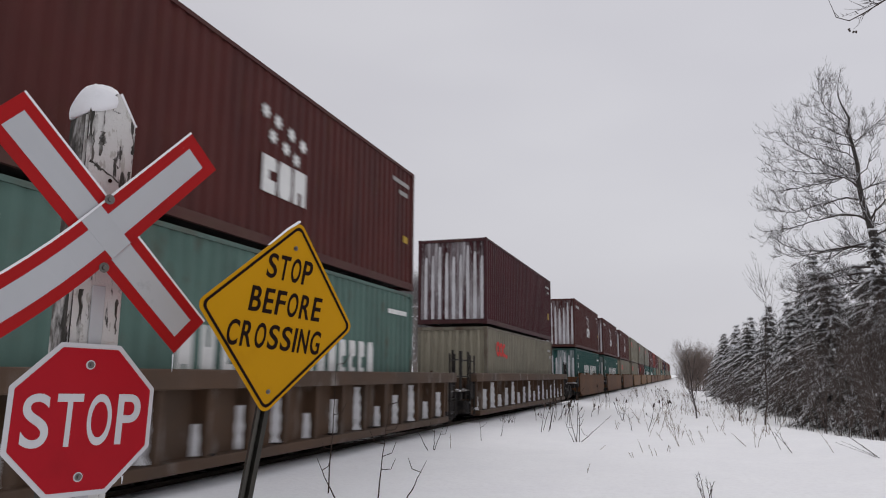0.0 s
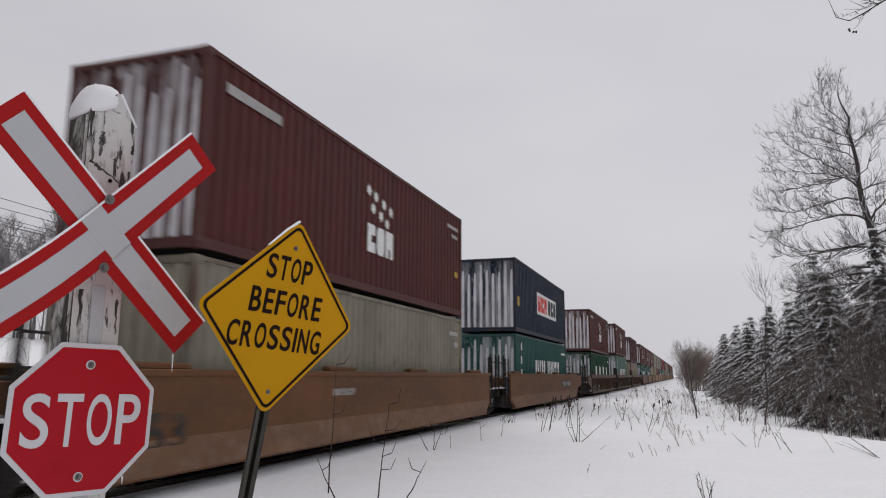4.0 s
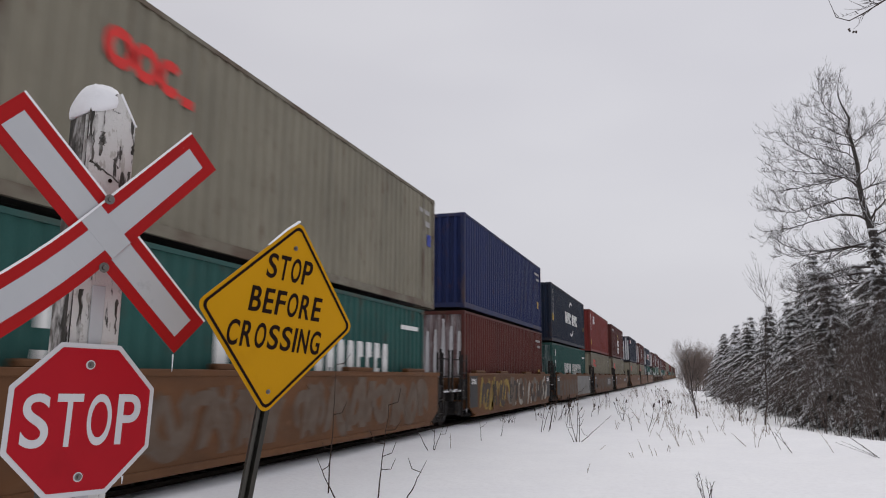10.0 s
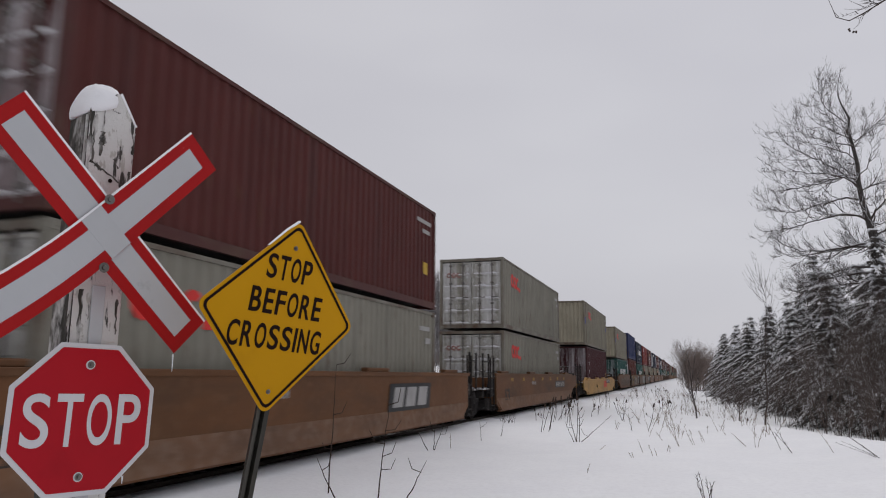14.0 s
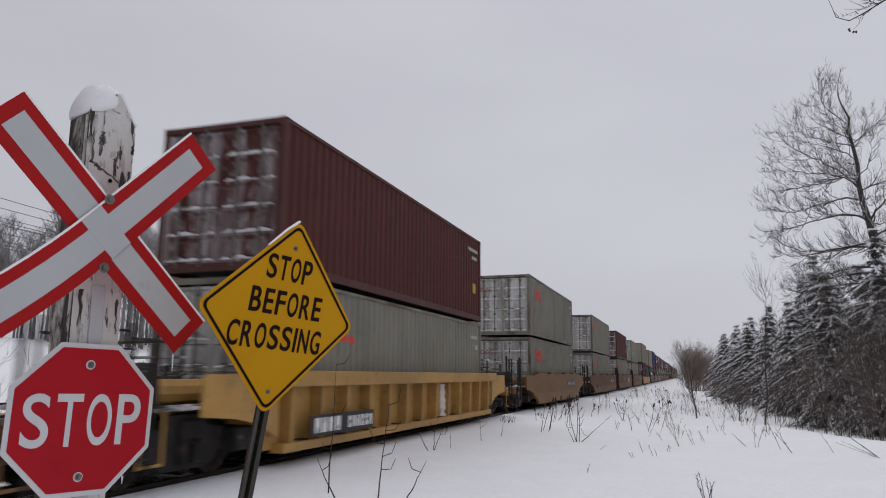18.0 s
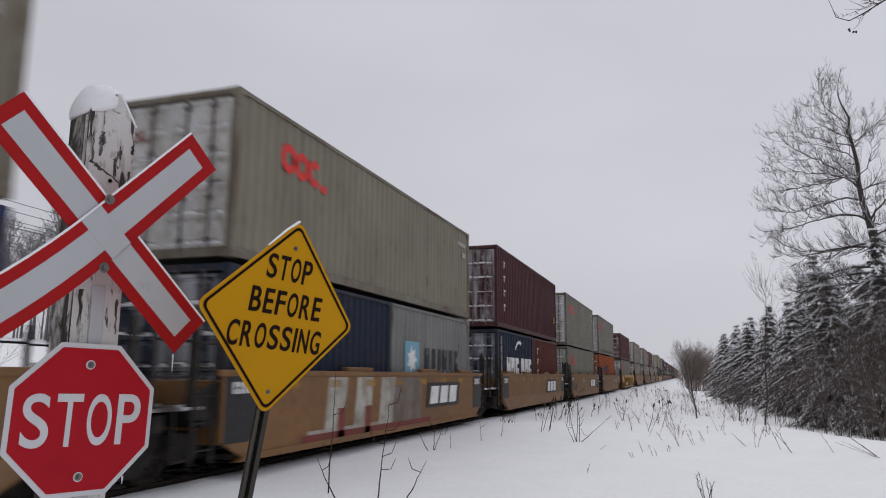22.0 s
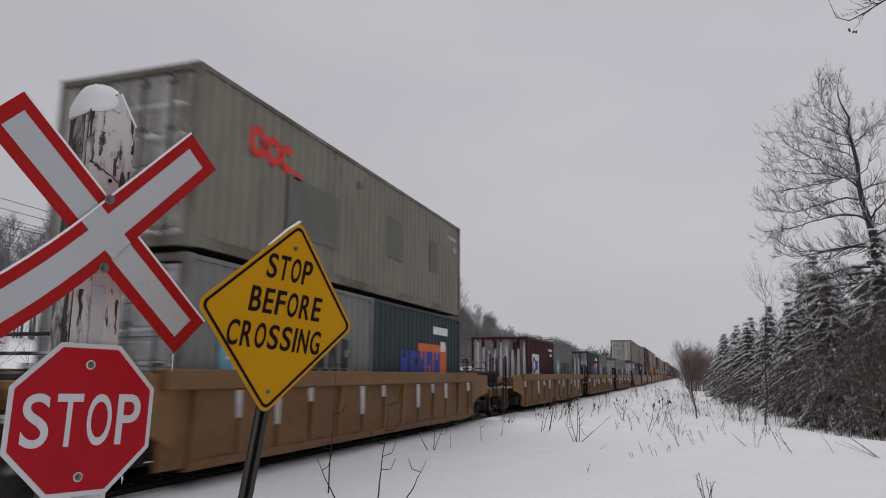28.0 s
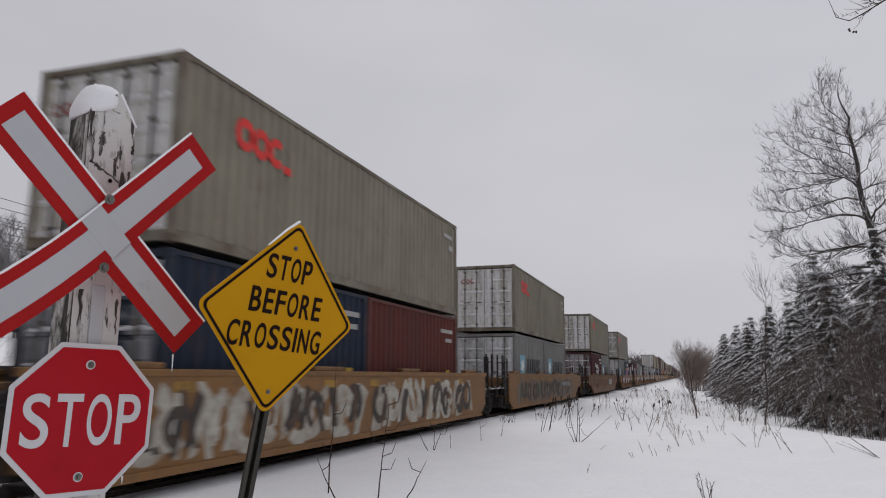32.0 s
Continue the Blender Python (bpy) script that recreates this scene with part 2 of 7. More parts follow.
m_peelbare = material("bare_weathered_post", (0.12, 0.11, 0.098), 0.85, 0, 3, 0.2, (0.045, 0.042, 0.036), 0.48, 14.0, (1, 1, 0.25), 0.4, 50, 0.06, (0.55, 0.54, 0.52), 0.42, 11, (1, 1, 0.4))
m_post = material("galvanised_post", (0.085, 0.080, 0.066), 0.5, 0.5, 4, 0.2, (0.035, 0.033, 0.03), 0.42, 7, (1, 1, 0.2))
m_pole = material("weathered_pole", (0.17, 0.155, 0.145), 0.9, 0, 4, 0.2, SNOWY, 0.36, 3)
m_wire = material("dull_wire", (0.16, 0.16, 0.165), 0.7, 0.3, 4, 0.1)
m_ice = material("icicle", (0.72, 0.74, 0.77), 0.15, 0, 6, 0.05)

# ---- mesh helpers ----


def box(bm, x0, x1, y0, y1, z0, z1, bevel=0.0):
    vs = [bm.verts.new((x, y, z)) for z in (z0, z1) for y in (y0, y1) for x in (x0, x1)]
    fs = [bm.faces.new([vs[i] for i in q]) for q in ((0, 2, 3, 1), (4, 5, 7, 6), (0, 1, 5, 4), (2, 6, 7, 3), (0, 4, 6, 2), (1, 3, 7, 5))]
    if bevel:
        bmesh.ops.bevel(bm, geom=list({e for f in fs for e in f.edges}), offset=bevel, segments=1, affect="EDGES")
    return vs


def prism(bm, outline, x0, x1, axis="x"):
    """Extrudes an outline given in the (y, z) plane from x0 to x1; axis 'y' takes (x, z), 'z' takes (x, y)."""
    def put(p, d):
        return {"x": (d, p[0], p[1]), "y": (p[0], d, p[1]), "z": (p[0], p[1], d)}[axis]
    a = [bm.verts.new(put(p, x0)) for p in outline]
    b = [bm.verts.new(put(p, x1)) for p in outline]
    k = len(outline)
    fs = [bm.faces.new(a), bm.faces.new(b[::-1])]
    for i in range(k):
        fs.append(bm.faces.new((a[i], b[i], b[(i + 1) % k], a[(i + 1) % k])))
    return fs


def rod(bm, p, q, r0, r1=None, sides=6, cap=True):
    """A tapered round bar from p to q."""
    p, q = Vector(p), Vector(q)
    r1 = r0 if r1 is None else r1
    d = (q - p).normalized()
    s = d.orthogonal().normalized()
    t = d.cross(s)
    ring = []
    for c, r in ((p, r0), (q, r1)):
        ring.append([bm.verts.new(c + (s * math.cos(a) + t * math.sin(a)) * r) for a in (math.tau * i / sides for i in range(sides))])
    for i in range(sides):
        j = (i + 1) % sides
        bm.faces.new((ring[0][i], ring[0][j], ring[1][j], ring[1][i]))
    if cap:
        bm.faces.new(ring[0][::-1])
        bm.faces.new(ring[1])


def finish(name, bm, smooth=False):
    bmesh.ops.recalc_face_normals(bm, faces=bm.faces)
    me = bpy.data.meshes.new(name)
    bm.to_mesh(me)
    bm.free()
    if smooth:
        for p in me.polygons:
            p.use_smooth = True
    return me


def use(name, me, mat, parent=None, label="", m=None):
    """A mesh object with a material of its own on a mesh that others may share."""
    if not me.materials:
        me.materials.append(mat)
    ob = new(name, me)
    if me.materials[0] is not mat:
        ob.material_slots[0].link = "OBJECT"
        ob.material_slots[0].material = mat
    if parent:
        ob.parent = parent
    if m is not None:
        ob.matrix_basis = m
    if label:
        tagged(ob, label)
    return ob


def part(name, bm, mat, parent, label="", m=None, smooth=False):
    return use(name, finish(name, bm, smooth), mat, parent, label, m)


def empty(name, m=None):
    ob = new(name)
    ob.empty_display_size = 0.3
    if m is not None:
        ob.matrix_basis = m
    return ob


# ---- ground ----
TRACK_X = -7.34


def bank(x, y, cx, cy, sx, sy):
    return math.exp(-((x - cx) / sx) ** 2 - ((y - cy) / sy) ** 2)


def ground_z(x, y):
    """The height of the snow: level beside the track, drifts by the road, a rise behind the railway."""
    z = 0.16
    z += 0.30 * bank(x, y, 7.0, 12.6, 5.0, 3.2) + 0.10 * bank(x, y, 3.0, 17.0, 2.5, 3.0)
    z += 0.10 * bank(x, y, -1.2, 12.5, 2.2, 2.6)
    # behind the crest of the drift the snow falls away into a ditch
    s = ((x - 6.0) * 0.924 + (y - 13.5) * 0.383 if x < 6 else (y - 13.5) * 0.6 + (x - 6.0) * 0.2) - 0.4
    if s > 0 and y > 10:
        k = min(1.0, s / 5.0)
        z -= 0.75 * k * k * (3 - 2 * k) * min(1.0, max(0.0, (x + 1.0) / 2.0))
    if x > -6.0:
        z += 0.05 * noise.noise(Vector((x * 0.35, y * 0.25, 3.0))) + 0.018 * noise.noise(Vector((x * 1.5, y * 1.2, 7.0)))
    if -6.42 < x < -4.6:
        z += 0.10 * (1 - (x + 6.42) / 1.82) ** 2
    if x < -6.42:
        k = min(1.0, (-6.42 - x) / 0.2)
        z += 0.10 * (1 - k)
        z += (0.02 - z) * k * k * (3 - 2 * k)
    if x < -9.3:
        k = min(1.0, (-9.3 - x) / 1.5)
        z += 0.12 * k
    if x < -13:
        z += 0.115 * (-13 - x) * (1 if x > -55 else 0) + (4.83 if x <= -55 else 0)
        z += 0.35 * noise.noise(Vector((x * 0.06, y * 0.03, 1.0)))
    if x > 12:
        z += 0.3 * noise.noise(Vector((x * 0.08, y * 0.05, 5.0)))
    return z


def make_ground():
    xs = [-2500, -900, -400, -200, -120, -80, -60, -50, -40, -32, -26, -20, -16, -13, -11.5, -10.5, -9.6, -9.2, -8.6, -8, -7.3, -6.8, -6.62, -6.56, -6.49, -6.42, -6.30]
    xs += [-6.1 + 0.22 * i for i in range(86)]
    xs += [13.5, 15, 18, 22, 28, 36, 50, 80, 150, 300, 900, 2500]
    ys = [-2500, -800, -300, -120, -60, -30, -15, -8, -4] + [-2 + 0.3 * i for i in range(150)]
    ys += [44, 46, 49, 52, 56, 60, 66, 74, 84, 96, 110, 130, 160, 200, 260, 340, 450, 600, 900, 1500, 2800]
    verts = [(x, y, ground_z(x, y)) for y in ys for x in xs]
    w = len(xs)
    faces = [(j * w + i, j * w + i + 1, (j + 1) * w + i + 1, (j + 1) * w + i) for j in range(len(ys) - 1) for i in range(w - 1)]
    me = bpy.data.meshes.new("ground")
    me.from_pydata(verts, [], faces)
    for p in me.polygons:
        p.use_smooth = True
    g = use("ground", me, m_snow)
    tagged(g, "wind-smoothed white snow beside a railway track", "snow", kind="structure")
    bm = bmesh.new()
    y0 = -60
    while y0 < 900:
        y1 = y0 + (6 if y0 < 60 else 60)
        vs = [bm.verts.new(p) for p in ((-9.0, y0, 0.0), (-8.9, y0, 0.075), (-6.56, y0, 0.075), (-6.50, y0, 0.0), (-9.0, y1, 0.0), (-8.9, y1, 0.075), (-6.56, y1, 0.075), (-6.50, y1, 0.0))]
        for i in range(3):
            bm.faces.new((vs[i], vs[i + 1], vs[i + 5], vs[i + 4]))
        y0 = y1
    b = part("railway_track", bm, m_ballast, None)
    tagged(b, "snow-dusted ballast bed under a single railway track", "railway track", kind="structure")
    prof = [(-0.075, 0), (0.075, 0), (0.075, 0.012), (0.012, 0.03), (0.012, 0.105), (0.036, 0.115), (0.036, 0.15), (-0.036, 0.15), (-0.036, 0.115), (-0.012, 0.105), (-0.012, 0.03), (-0.075, 0.012)]
    for side in (-1, 1):
        bm = bmesh.new()
        prism(bm, prof, -60, 900, "y")
        part("rail", bm, m_rail, b, "worn steel rail", pose(TRACK_X + side * 0.755, 0, 0.105))
    bm = bmesh.new()
    y = -6.0
    while y < 120:
        box(bm, TRACK_X - 1.28, TRACK_X + 1.02, y - 0.11, y + 0.11, 0.03, 0.10)
        y += 0.55
    t = part("ties", bm, m_tie, b, "dark timber ties half under snow")
    tagged(t, kind="stuff")


make_ground()

# ---- freight containers ----
CW = 2.438
STD, HIGH = 2.591, 2.896


def corrugated(length, height, pitch, depth):
    """A pressed steel wall: outer face at x = 0, ridges running up, along y."""
    bm = bmesh.new()
    n = max(1, round(length / pitch))
    p = length / n
    ys = []
    for i in range(n):
        y = -length / 2 + i * p
        ys += [(y, 0), (y + 0.34 * p, 0), (y + 0.5 * p, -depth), (y + 0.84 * p, -depth)]
    ys.append((length / 2, 0))
    rows = [[bm.verts.new((x, y, z)) for y, x in ys] for z in (0, height)]
    for i in range(len(ys) - 1):
        bm.faces.new((rows[0][i], rows[0][i + 1], rows[1][i + 1], rows[1][i]))
    back = [[bm.verts.new((-depth - 0.012, y, z)) for y in (-length / 2, length / 2)] for z in (0, height)]
    bm.faces.new((back[0][0], back[1][0], back[1][1], back[0][1]))
    return bm


CACHE = {}


def container_meshes(length, height):
    key = (length, height)
    if key in CACHE:
        return CACHE[key]
    g = {}
    hl = length / 2
    core = min(hl, 6.058 + 0.038)
    bm = bmesh.new()
    post_y = [(-hl, -hl + 0.12), (hl - 0.12, hl)]
    if length > 13:
        post_y += [(-core, -core + 0.14), (core - 0.14, core)]
    for sx in (-1, 1):
        for a, b in post_y:
            x0, x1 = sorted((sx * (CW / 2 - 0.11), sx * CW / 2))
            box(bm, x0, x1, a, b, 0, height, 0.012)
        x0, x1 = sorted((sx * (CW / 2 - 0.07), sx * (CW / 2 - 0.004)))
        box(bm, x0, x1, -hl + 0.1, hl - 0.1, height - 0.07, height - 0.005)
        box(bm, x0, x1, -hl + 0.1, hl - 0.1, 0.02, 0.17)
    for sy in (-1, 1):
        y0, y1 = sorted((sy * (hl - 0.10), sy * (hl - 0.004)))
        box(bm, -CW / 2 + 0.1, CW / 2 - 0.1, y0, y1, height - 0.11, height - 0.006)
        box(bm, -CW / 2 + 0.1, CW / 2 - 0.1, y0, y1, 0.02, 0.16)
    g["frame"] = finish("frame", bm)
    bm = bmesh.new()
    box(bm, -0.081, 0.085, -0.091, 0.091, -0.002, 0.118, 0.01)
    g["casting"] = finish("corner_casting", bm)
    g["casting_at"] = [(sx * (CW / 2 - 0.081), y, z) for sx in (-1, 1) for y in (-hl + 0.089, hl - 0.089) + ((-core + 0.089, core - 0.089) if length > 13 else ()) for z in (0, height - 0.116)]
    g["side"] = finish("side_panel", corrugated(length - 0.22, height - 0.23, 0.275, 0.036))
    g["end"] = finish("end_wall", corrugated(CW - 0.2, height - 0.26, 0.25, 0.06))
    bm = bmesh.new()
    n = int(length / 0.45)
    prof = []
    for i in range(n):
        y, p = -hl + 0.09 + (length - 0.18) * i / n, (length - 0.18) / n
        prof += [(y, height - 0.034), (y + 0.3 * p, height - 0.034), (y + 0.42 * p, height - 0.018), (y + 0.88 * p, height - 0.018)]
    prof += [(hl - 0.09, height - 0.034), (hl - 0.09, height - 0.06), (-hl + 0.09, height - 0.06)]
    prism(bm, prof, -CW / 2 + 0.06, CW / 2 - 0.06)
    g["roof"] = finish("roof", bm)
    bm = bmesh.new()
    box(bm, -CW / 2 + 0.06, CW / 2 - 0.06, -hl + 0.08, hl - 0.08, 0.10, 0.15)
    g["floor"] = finish("floor", bm)
    # one door leaf, hinged at its outer edge, outer face towards -y, with pressed panels
    w, h = (CW - 0.24) / 2 - 0.012, height - 0.30
    bm = bmesh.new()
    rows = 5
    xs = [(0.0, 1), (0.05, 1), (0.065, 0), (0.12, 0), (0.15, 2), (w - 0.15, 2), (w - 0.12, 0), (w - 0.065, 0), (w - 0.05, 1), (w, 1)]
    zs = [(0.0, 1)]
    for i in range(rows):
        z0, z1 = i * (h - 0.05) / rows, (i + 1) * (h - 0.05) / rows
        zs += [(z0 + 0.05, 1), (z0 + 0.065, 0), (z0 + 0.11, 0), (z0 + 0.14, 2), (z1 - 0.09, 2), (z1 - 0.06, 0), (z1 - 0.015, 0), (z1, 1)]
    zs.append((h, 1))
    deep = {0: 0.0, 1: -0.03, 2: -0.022}
    grid = [[bm.verts.new((x, deep[1 if 1 in (kx, kz) else (2 if kx == kz == 2 else 0)], z)) for x, kx in xs] for z, kz in zs]
    for ra, rb in zip(grid, grid[1:]):
        for i in range(len(xs) - 1):
            bm.faces.new((ra[i], ra[i + 1], rb[i + 1], rb[i]))
    rim = grid[0] + [r[-1] for r in grid[1:]] + grid[-1][-2::-1] + [r[0] for r in grid[-2:0:-1]]
    back = [bm.verts.new((v.co.x, 0.05, v.co.z)) for v in rim]
    for i in range(len(rim)):
        j = (i + 1) % len(rim)
        bm.faces.new((rim[i], back[i], back[j], rim[j]))
    bm.faces.new(back)
    g["door"] = finish("door", bm)
    for v in range(3):
        rs = random.Random(70 + v)
        bm = bmesh.new()
        n = 12
        rows2 = []
        for i in range(n + 1):
            x = 0.06 + (w - 0.12) * i / n
            k = rs.uniform(0.015, 0.095) * (1.0 if 0 < i < n else 0.4)
            rows2.append([bm.verts.new((x, 0.0, 0.0)), bm.verts.new((x, -0.034, 0.0)), bm.verts.new((x, -0.026, k * 0.7)), bm.verts.new((x, 0.0, k))])
        for a, c in zip(rows2, rows2[1:]):
            for i in range(3):
                bm.faces.new((a[i], a[i + 1], c[i + 1], c[i]))
        g["ledge%d" % v] = finish("ledge_snow", bm, True)
    g["ledge_at"] = [0.052 + i * (h - 0.05) / 5 for i in range(5)]
    bm = bmesh.new()
    rod(bm, (0, 0, -0.06), (0, 0, h + 0.06), 0.019, sides=8)
    for z in (0.12, h * 0.33, h * 0.66, h - 0.12):
        box(bm, -0.05, 0.05, -0.02, 0.03, z - 0.03, z + 0.03)
    box(bm, -0.02, 0.22, -0.035, -0.018, h * 0.42, h * 0.42 + 0.035)
    g["bar"] = finish("locking_bar", bm)
    for v in range(4):
        rs = random.Random(90 + v)
        bm = bmesh.new()
        top_z = (height - 0.30) * rs.uniform(0.80, 0.97)
        n = 14
        rows = []
        for i in range(n + 1):
            z = 0.03 + top_z * i / n
            f = i / n
            w = (0.098 + rs.uniform(-0.022, 0.016)) * (1.0 - 0.6 * max(0.0, f - 0.7) / 0.3)
            d = rs.uniform(0.0, 0.016)
            rows.append([bm.verts.new((0.0, -w, z)), bm.verts.new((0.026 + d, -w * 0.45, z)), bm.verts.new((0.026 + d, w * 0.45, z)), bm.verts.new((0.0, w, z))])
        for a, c in zip(rows, rows[1:]):
            for i in range(3):
                bm.faces.new((a[i], a[i + 1], c[i + 1], c[i]))
        g["packed%d" % v] = finish("packed_snow", bm, True)
    CACHE[key] = g
    return g


def islands(bm):
    """The mesh's separate pieces, each as a bmesh of its own."""
    left = set(bm.faces)
    out = []
    while left:
        todo = [left.pop()]
        got = set(todo)
        while todo:
            f = todo.pop()
            for ed in f.edges:
                for g in ed.link_faces:
                    if g not in got:
                        got.add(g)
                        left.discard(g)
                        todo.append(g)
        one = bmesh.new()
        made = {}
        for f in sorted(got, key=lambda q: q.index):
            for v in f.verts:
                if v not in made:
                    made[v] = one.verts.new(v.co)
            one.faces.new([made[v] for v in f.verts])
        out.append(one)
    bm.free()
    return out


def flat(bm, pts):
    """A flat painted shape from an outline in y, z."""
    bm.faces.new([bm.verts.new((0.0, y, z)) for y, z in pts])


def quad(bm, cx, cz, w, h, shear=0.0):
    vs = [bm.verts.new((0.0, cx + sx * w / 2 + sz * shear, cz + sz * h / 2)) for sx, sz in ((-1, -1), (1, -1), (1, 1), (-1, 1))]
    back = [bm.verts.new((-0.004, v.co.y, v.co.z)) for v in vs]
    bm.faces.new(vs)
    bm.faces.new(back[::-1])
    for i in range(4):
        bm.faces.new((vs[i], back[i], back[(i + 1) % 4], vs[(i + 1) % 4]))


def disc(bm, cy, cz, r, inner=0.0, sides=12, start=0.0, sweep=math.tau):
    n = max(3, int(sides * sweep / math.tau))
    ring = []
    for i in range(n + (0 if sweep > 6.2 else 1)):
        a = start + sweep * i / n
        ring.append((math.cos(a), math.sin(a)))
    closed = sweep > 6.2
    out = [bm.verts.new((0, cy + c * r, cz + s * r)) for c, s in ring]
    if inner:
        inn = [bm.verts.new((0, cy + c * inner, cz + s * inner)) for c, s in ring]
        for i in range(len(ring) if closed else len(ring) - 1):
            j = (i + 1) % len(ring)
            bm.faces.new((out[i], out[j], inn[j], inn[i]))
    else:
        bm.faces.new(out)


def star(bm, cy, cz, r):
    vs = [bm.verts.new((0, cy + math.cos(a) * q, cz + math.sin(a) * q)) for a, q in ((math.tau * i / 14, r if i % 2 == 0 else r * 0.55) for i in range(14))]
    bm.faces.new(vs)


def block_row(bm, y0, z0, w, h, n, rng, gap=0.18, skip=()):
    """A row of n plain blocks of one height, each with a notch cut into it."""
    p = w / n
    for i in range(n):
        if i in skip:
            continue
        c, bw = y0 + (i + 0.5) * p, p * (1 - gap)
        k = rng.randint(0, 3)
        l, r, lo, hi = c - bw / 2, c + bw / 2, z0 - h / 2, z0 + h / 2
        n, d = bw * 0.13, h * 0.36
        if k == 0:
            flat(bm, [(l, lo), (c - n, lo), (c - n, lo + d), (c + n, lo + d), (c + n, lo), (r, lo), (r, hi), (l, hi)])
        elif k == 1:
            flat(bm, [(l, lo), (r, lo), (r, z0 - h * 0.13), (c, z0 - h * 0.13), (c, z0 + h * 0.13), (r, z0 + h * 0.13), (r, hi - h * 0.12), (r - n, hi), (l, hi)])
        elif k == 2:
            flat(bm, [(l + n, lo), (r - n, lo), (r, lo + h * 0.18), (r, hi - h * 0.18), (r - n, hi), (l + n, hi), (l, hi - h * 0.18), (l, lo + h * 0.18)])
        else:
            flat(bm, [(l, lo), (r, lo), (r, hi), (c + n, hi), (c + n, hi - d), (c - n, hi - d), (c - n, hi), (l, hi)])


LOGO = {}


def logo_meshes(kind, height, length):
    """Markings of a container side as plain shapes: a list of (name, mesh, material). y runs along the side, as seen from +x from near to far."""
    key = (kind, height, length)
    if key in LOGO:
        return LOGO[key]
    out = []
    rng = random.Random(sum(map(ord, kind)))
    hl = length / 2
    layers = [0]

    def add(nm, mat, draw):
        bm = bmesh.new()
        draw(bm)
        bm.faces.index_update()
        for v in bm.verts:
            v.co.x += 0.0025 * layers[0]
        layers[0] += 1
        for one in islands(bm):
            out.append((nm, finish(nm, one), mat))

    def serial(bm):
        quad(bm, hl - 0.85, height - 0.42, 1.0, 0.10)
        quad(bm, hl - 0.70, height - 0.66, 0.55, 0.10)

    def small_plate(bm):
        quad(bm, hl - 0.55, height * 0.40, 0.28, 0.16)

    if kind in ("dots_white", "dots_yellow"):
        spots = ((-0.85, 0.30), (-0.38, 0.22), (0.18, 0.12), (0.68, 0.02), (-0.55, -0.12), (-0.02, -0.22), (0.42, -0.34))
        add("dot", m_yellow if kind == "dots_yellow" else m_white, lambda bm: [star(bm, y * 0.78 + 0.12, z * 0.85 + height * 0.66, 0.14) for y, z in spots])
        if kind == "dots_white":
            add("block_marking", m_white, lambda bm: block_row(bm, -0.62, height * 0.40, 1.45, 0.60, 3, random.Random(4), 0.16))
        else:
            add("block_marking", m_white, lambda bm: (block_row(bm, -0.70, height * 0.48, 1.6, 0.56, 2, random.Random(7), 0.12), block_row(bm, -0.70, height * 0.24, 1.6, 0.56, 2, random.Random(3), 0.12)))
        add("serial_marking", m_greymark, serial)
        add("name_marking", m_greymark, lambda bm: quad(bm, -hl + 1.25, height - 0.45, 1.5, 0.16))
        add("warning_plate", m_yellow, small_plate)
    elif kind == "row_white":
        add("block_marking", m_white, lambda bm: (block_row(bm, -2.4, 1.25, 2.4, 0.82, 5, rng, 0.35), block_row(bm, 0.5, 1.25, 3.4, 0.82, 8, rng, 0.35)))
        add("stroke_marking", m_white, lambda bm: [quad(bm, -hl + 0.95, height * q, 0.18, 0.30) for q in (0.82, 0.62, 0.42)])
        add("serial_marking", m_white, lambda bm: quad(bm, hl - 0.95, height - 0.5, 1.1, 0.10))
    elif kind == "wide_white":
        add("block_marking", m_white, lambda bm: block_row(bm, -4.3, 1.28, 9.4, 0.8, 4, random.Random(5), 0.62))
        add("serial_marking", m_white, lambda bm: quad(bm, hl - 0.95, height - 0.5, 1.1, 0.10))
    elif kind == "banner":
        add("banner_panel", m_white, lambda bm: quad(bm, 0.75, height * 0.52, 5.0, 0.98))
        add("red_block", m_redmark, lambda bm: [block_row(bm, -1.6, height * 0.52, 2.3, 0.7, 3, rng, 0.14)])
        add("dark_block", m_darkmark, lambda bm: [block_row(bm, 0.9, height * 0.52, 2.2, 0.7, 3, rng, 0.14)])
        add("yellow_plate", m_yellow, lambda bm: quad(bm, -hl + 0.5, height * 0.42, 0.34, 0.36))
    elif kind == "arcs":
        add("block_marking", m_white, lambda bm: (block_row(bm, -1.7, height * 0.52, 2.1, 0.62, 3, rng, 0.14), block_row(bm, 0.7, height * 0.52, 2.1, 0.62, 3, rng, 0.14)))
        add("arc_marking", m_white, lambda bm: (disc(bm, 0.45, height * 0.52, 0.98, 0.86, 48, 1.15, 1.25), disc(bm, 0.45, height * 0.52, 0.98, 0.86, 48, 4.30, 1.25)))
        add("yellow_plate", m_yellow, lambda bm: (quad(bm, -hl + 0.5, height * 0.42, 0.34, 0.36), quad(bm, hl - 0.5, height * 0.42, 0.2, 0.25)))
        add("stroke_marking", m_greymark, lambda bm: [quad(bm, -hl + 0.55, height * q, 0.12, 0.26) for q in (0.86, 0.74, 0.62, 0.5)])
    elif kind == "rings":
        y0, z0 = -hl + (1.52 if length < 13 else 2.4), height * 0.73
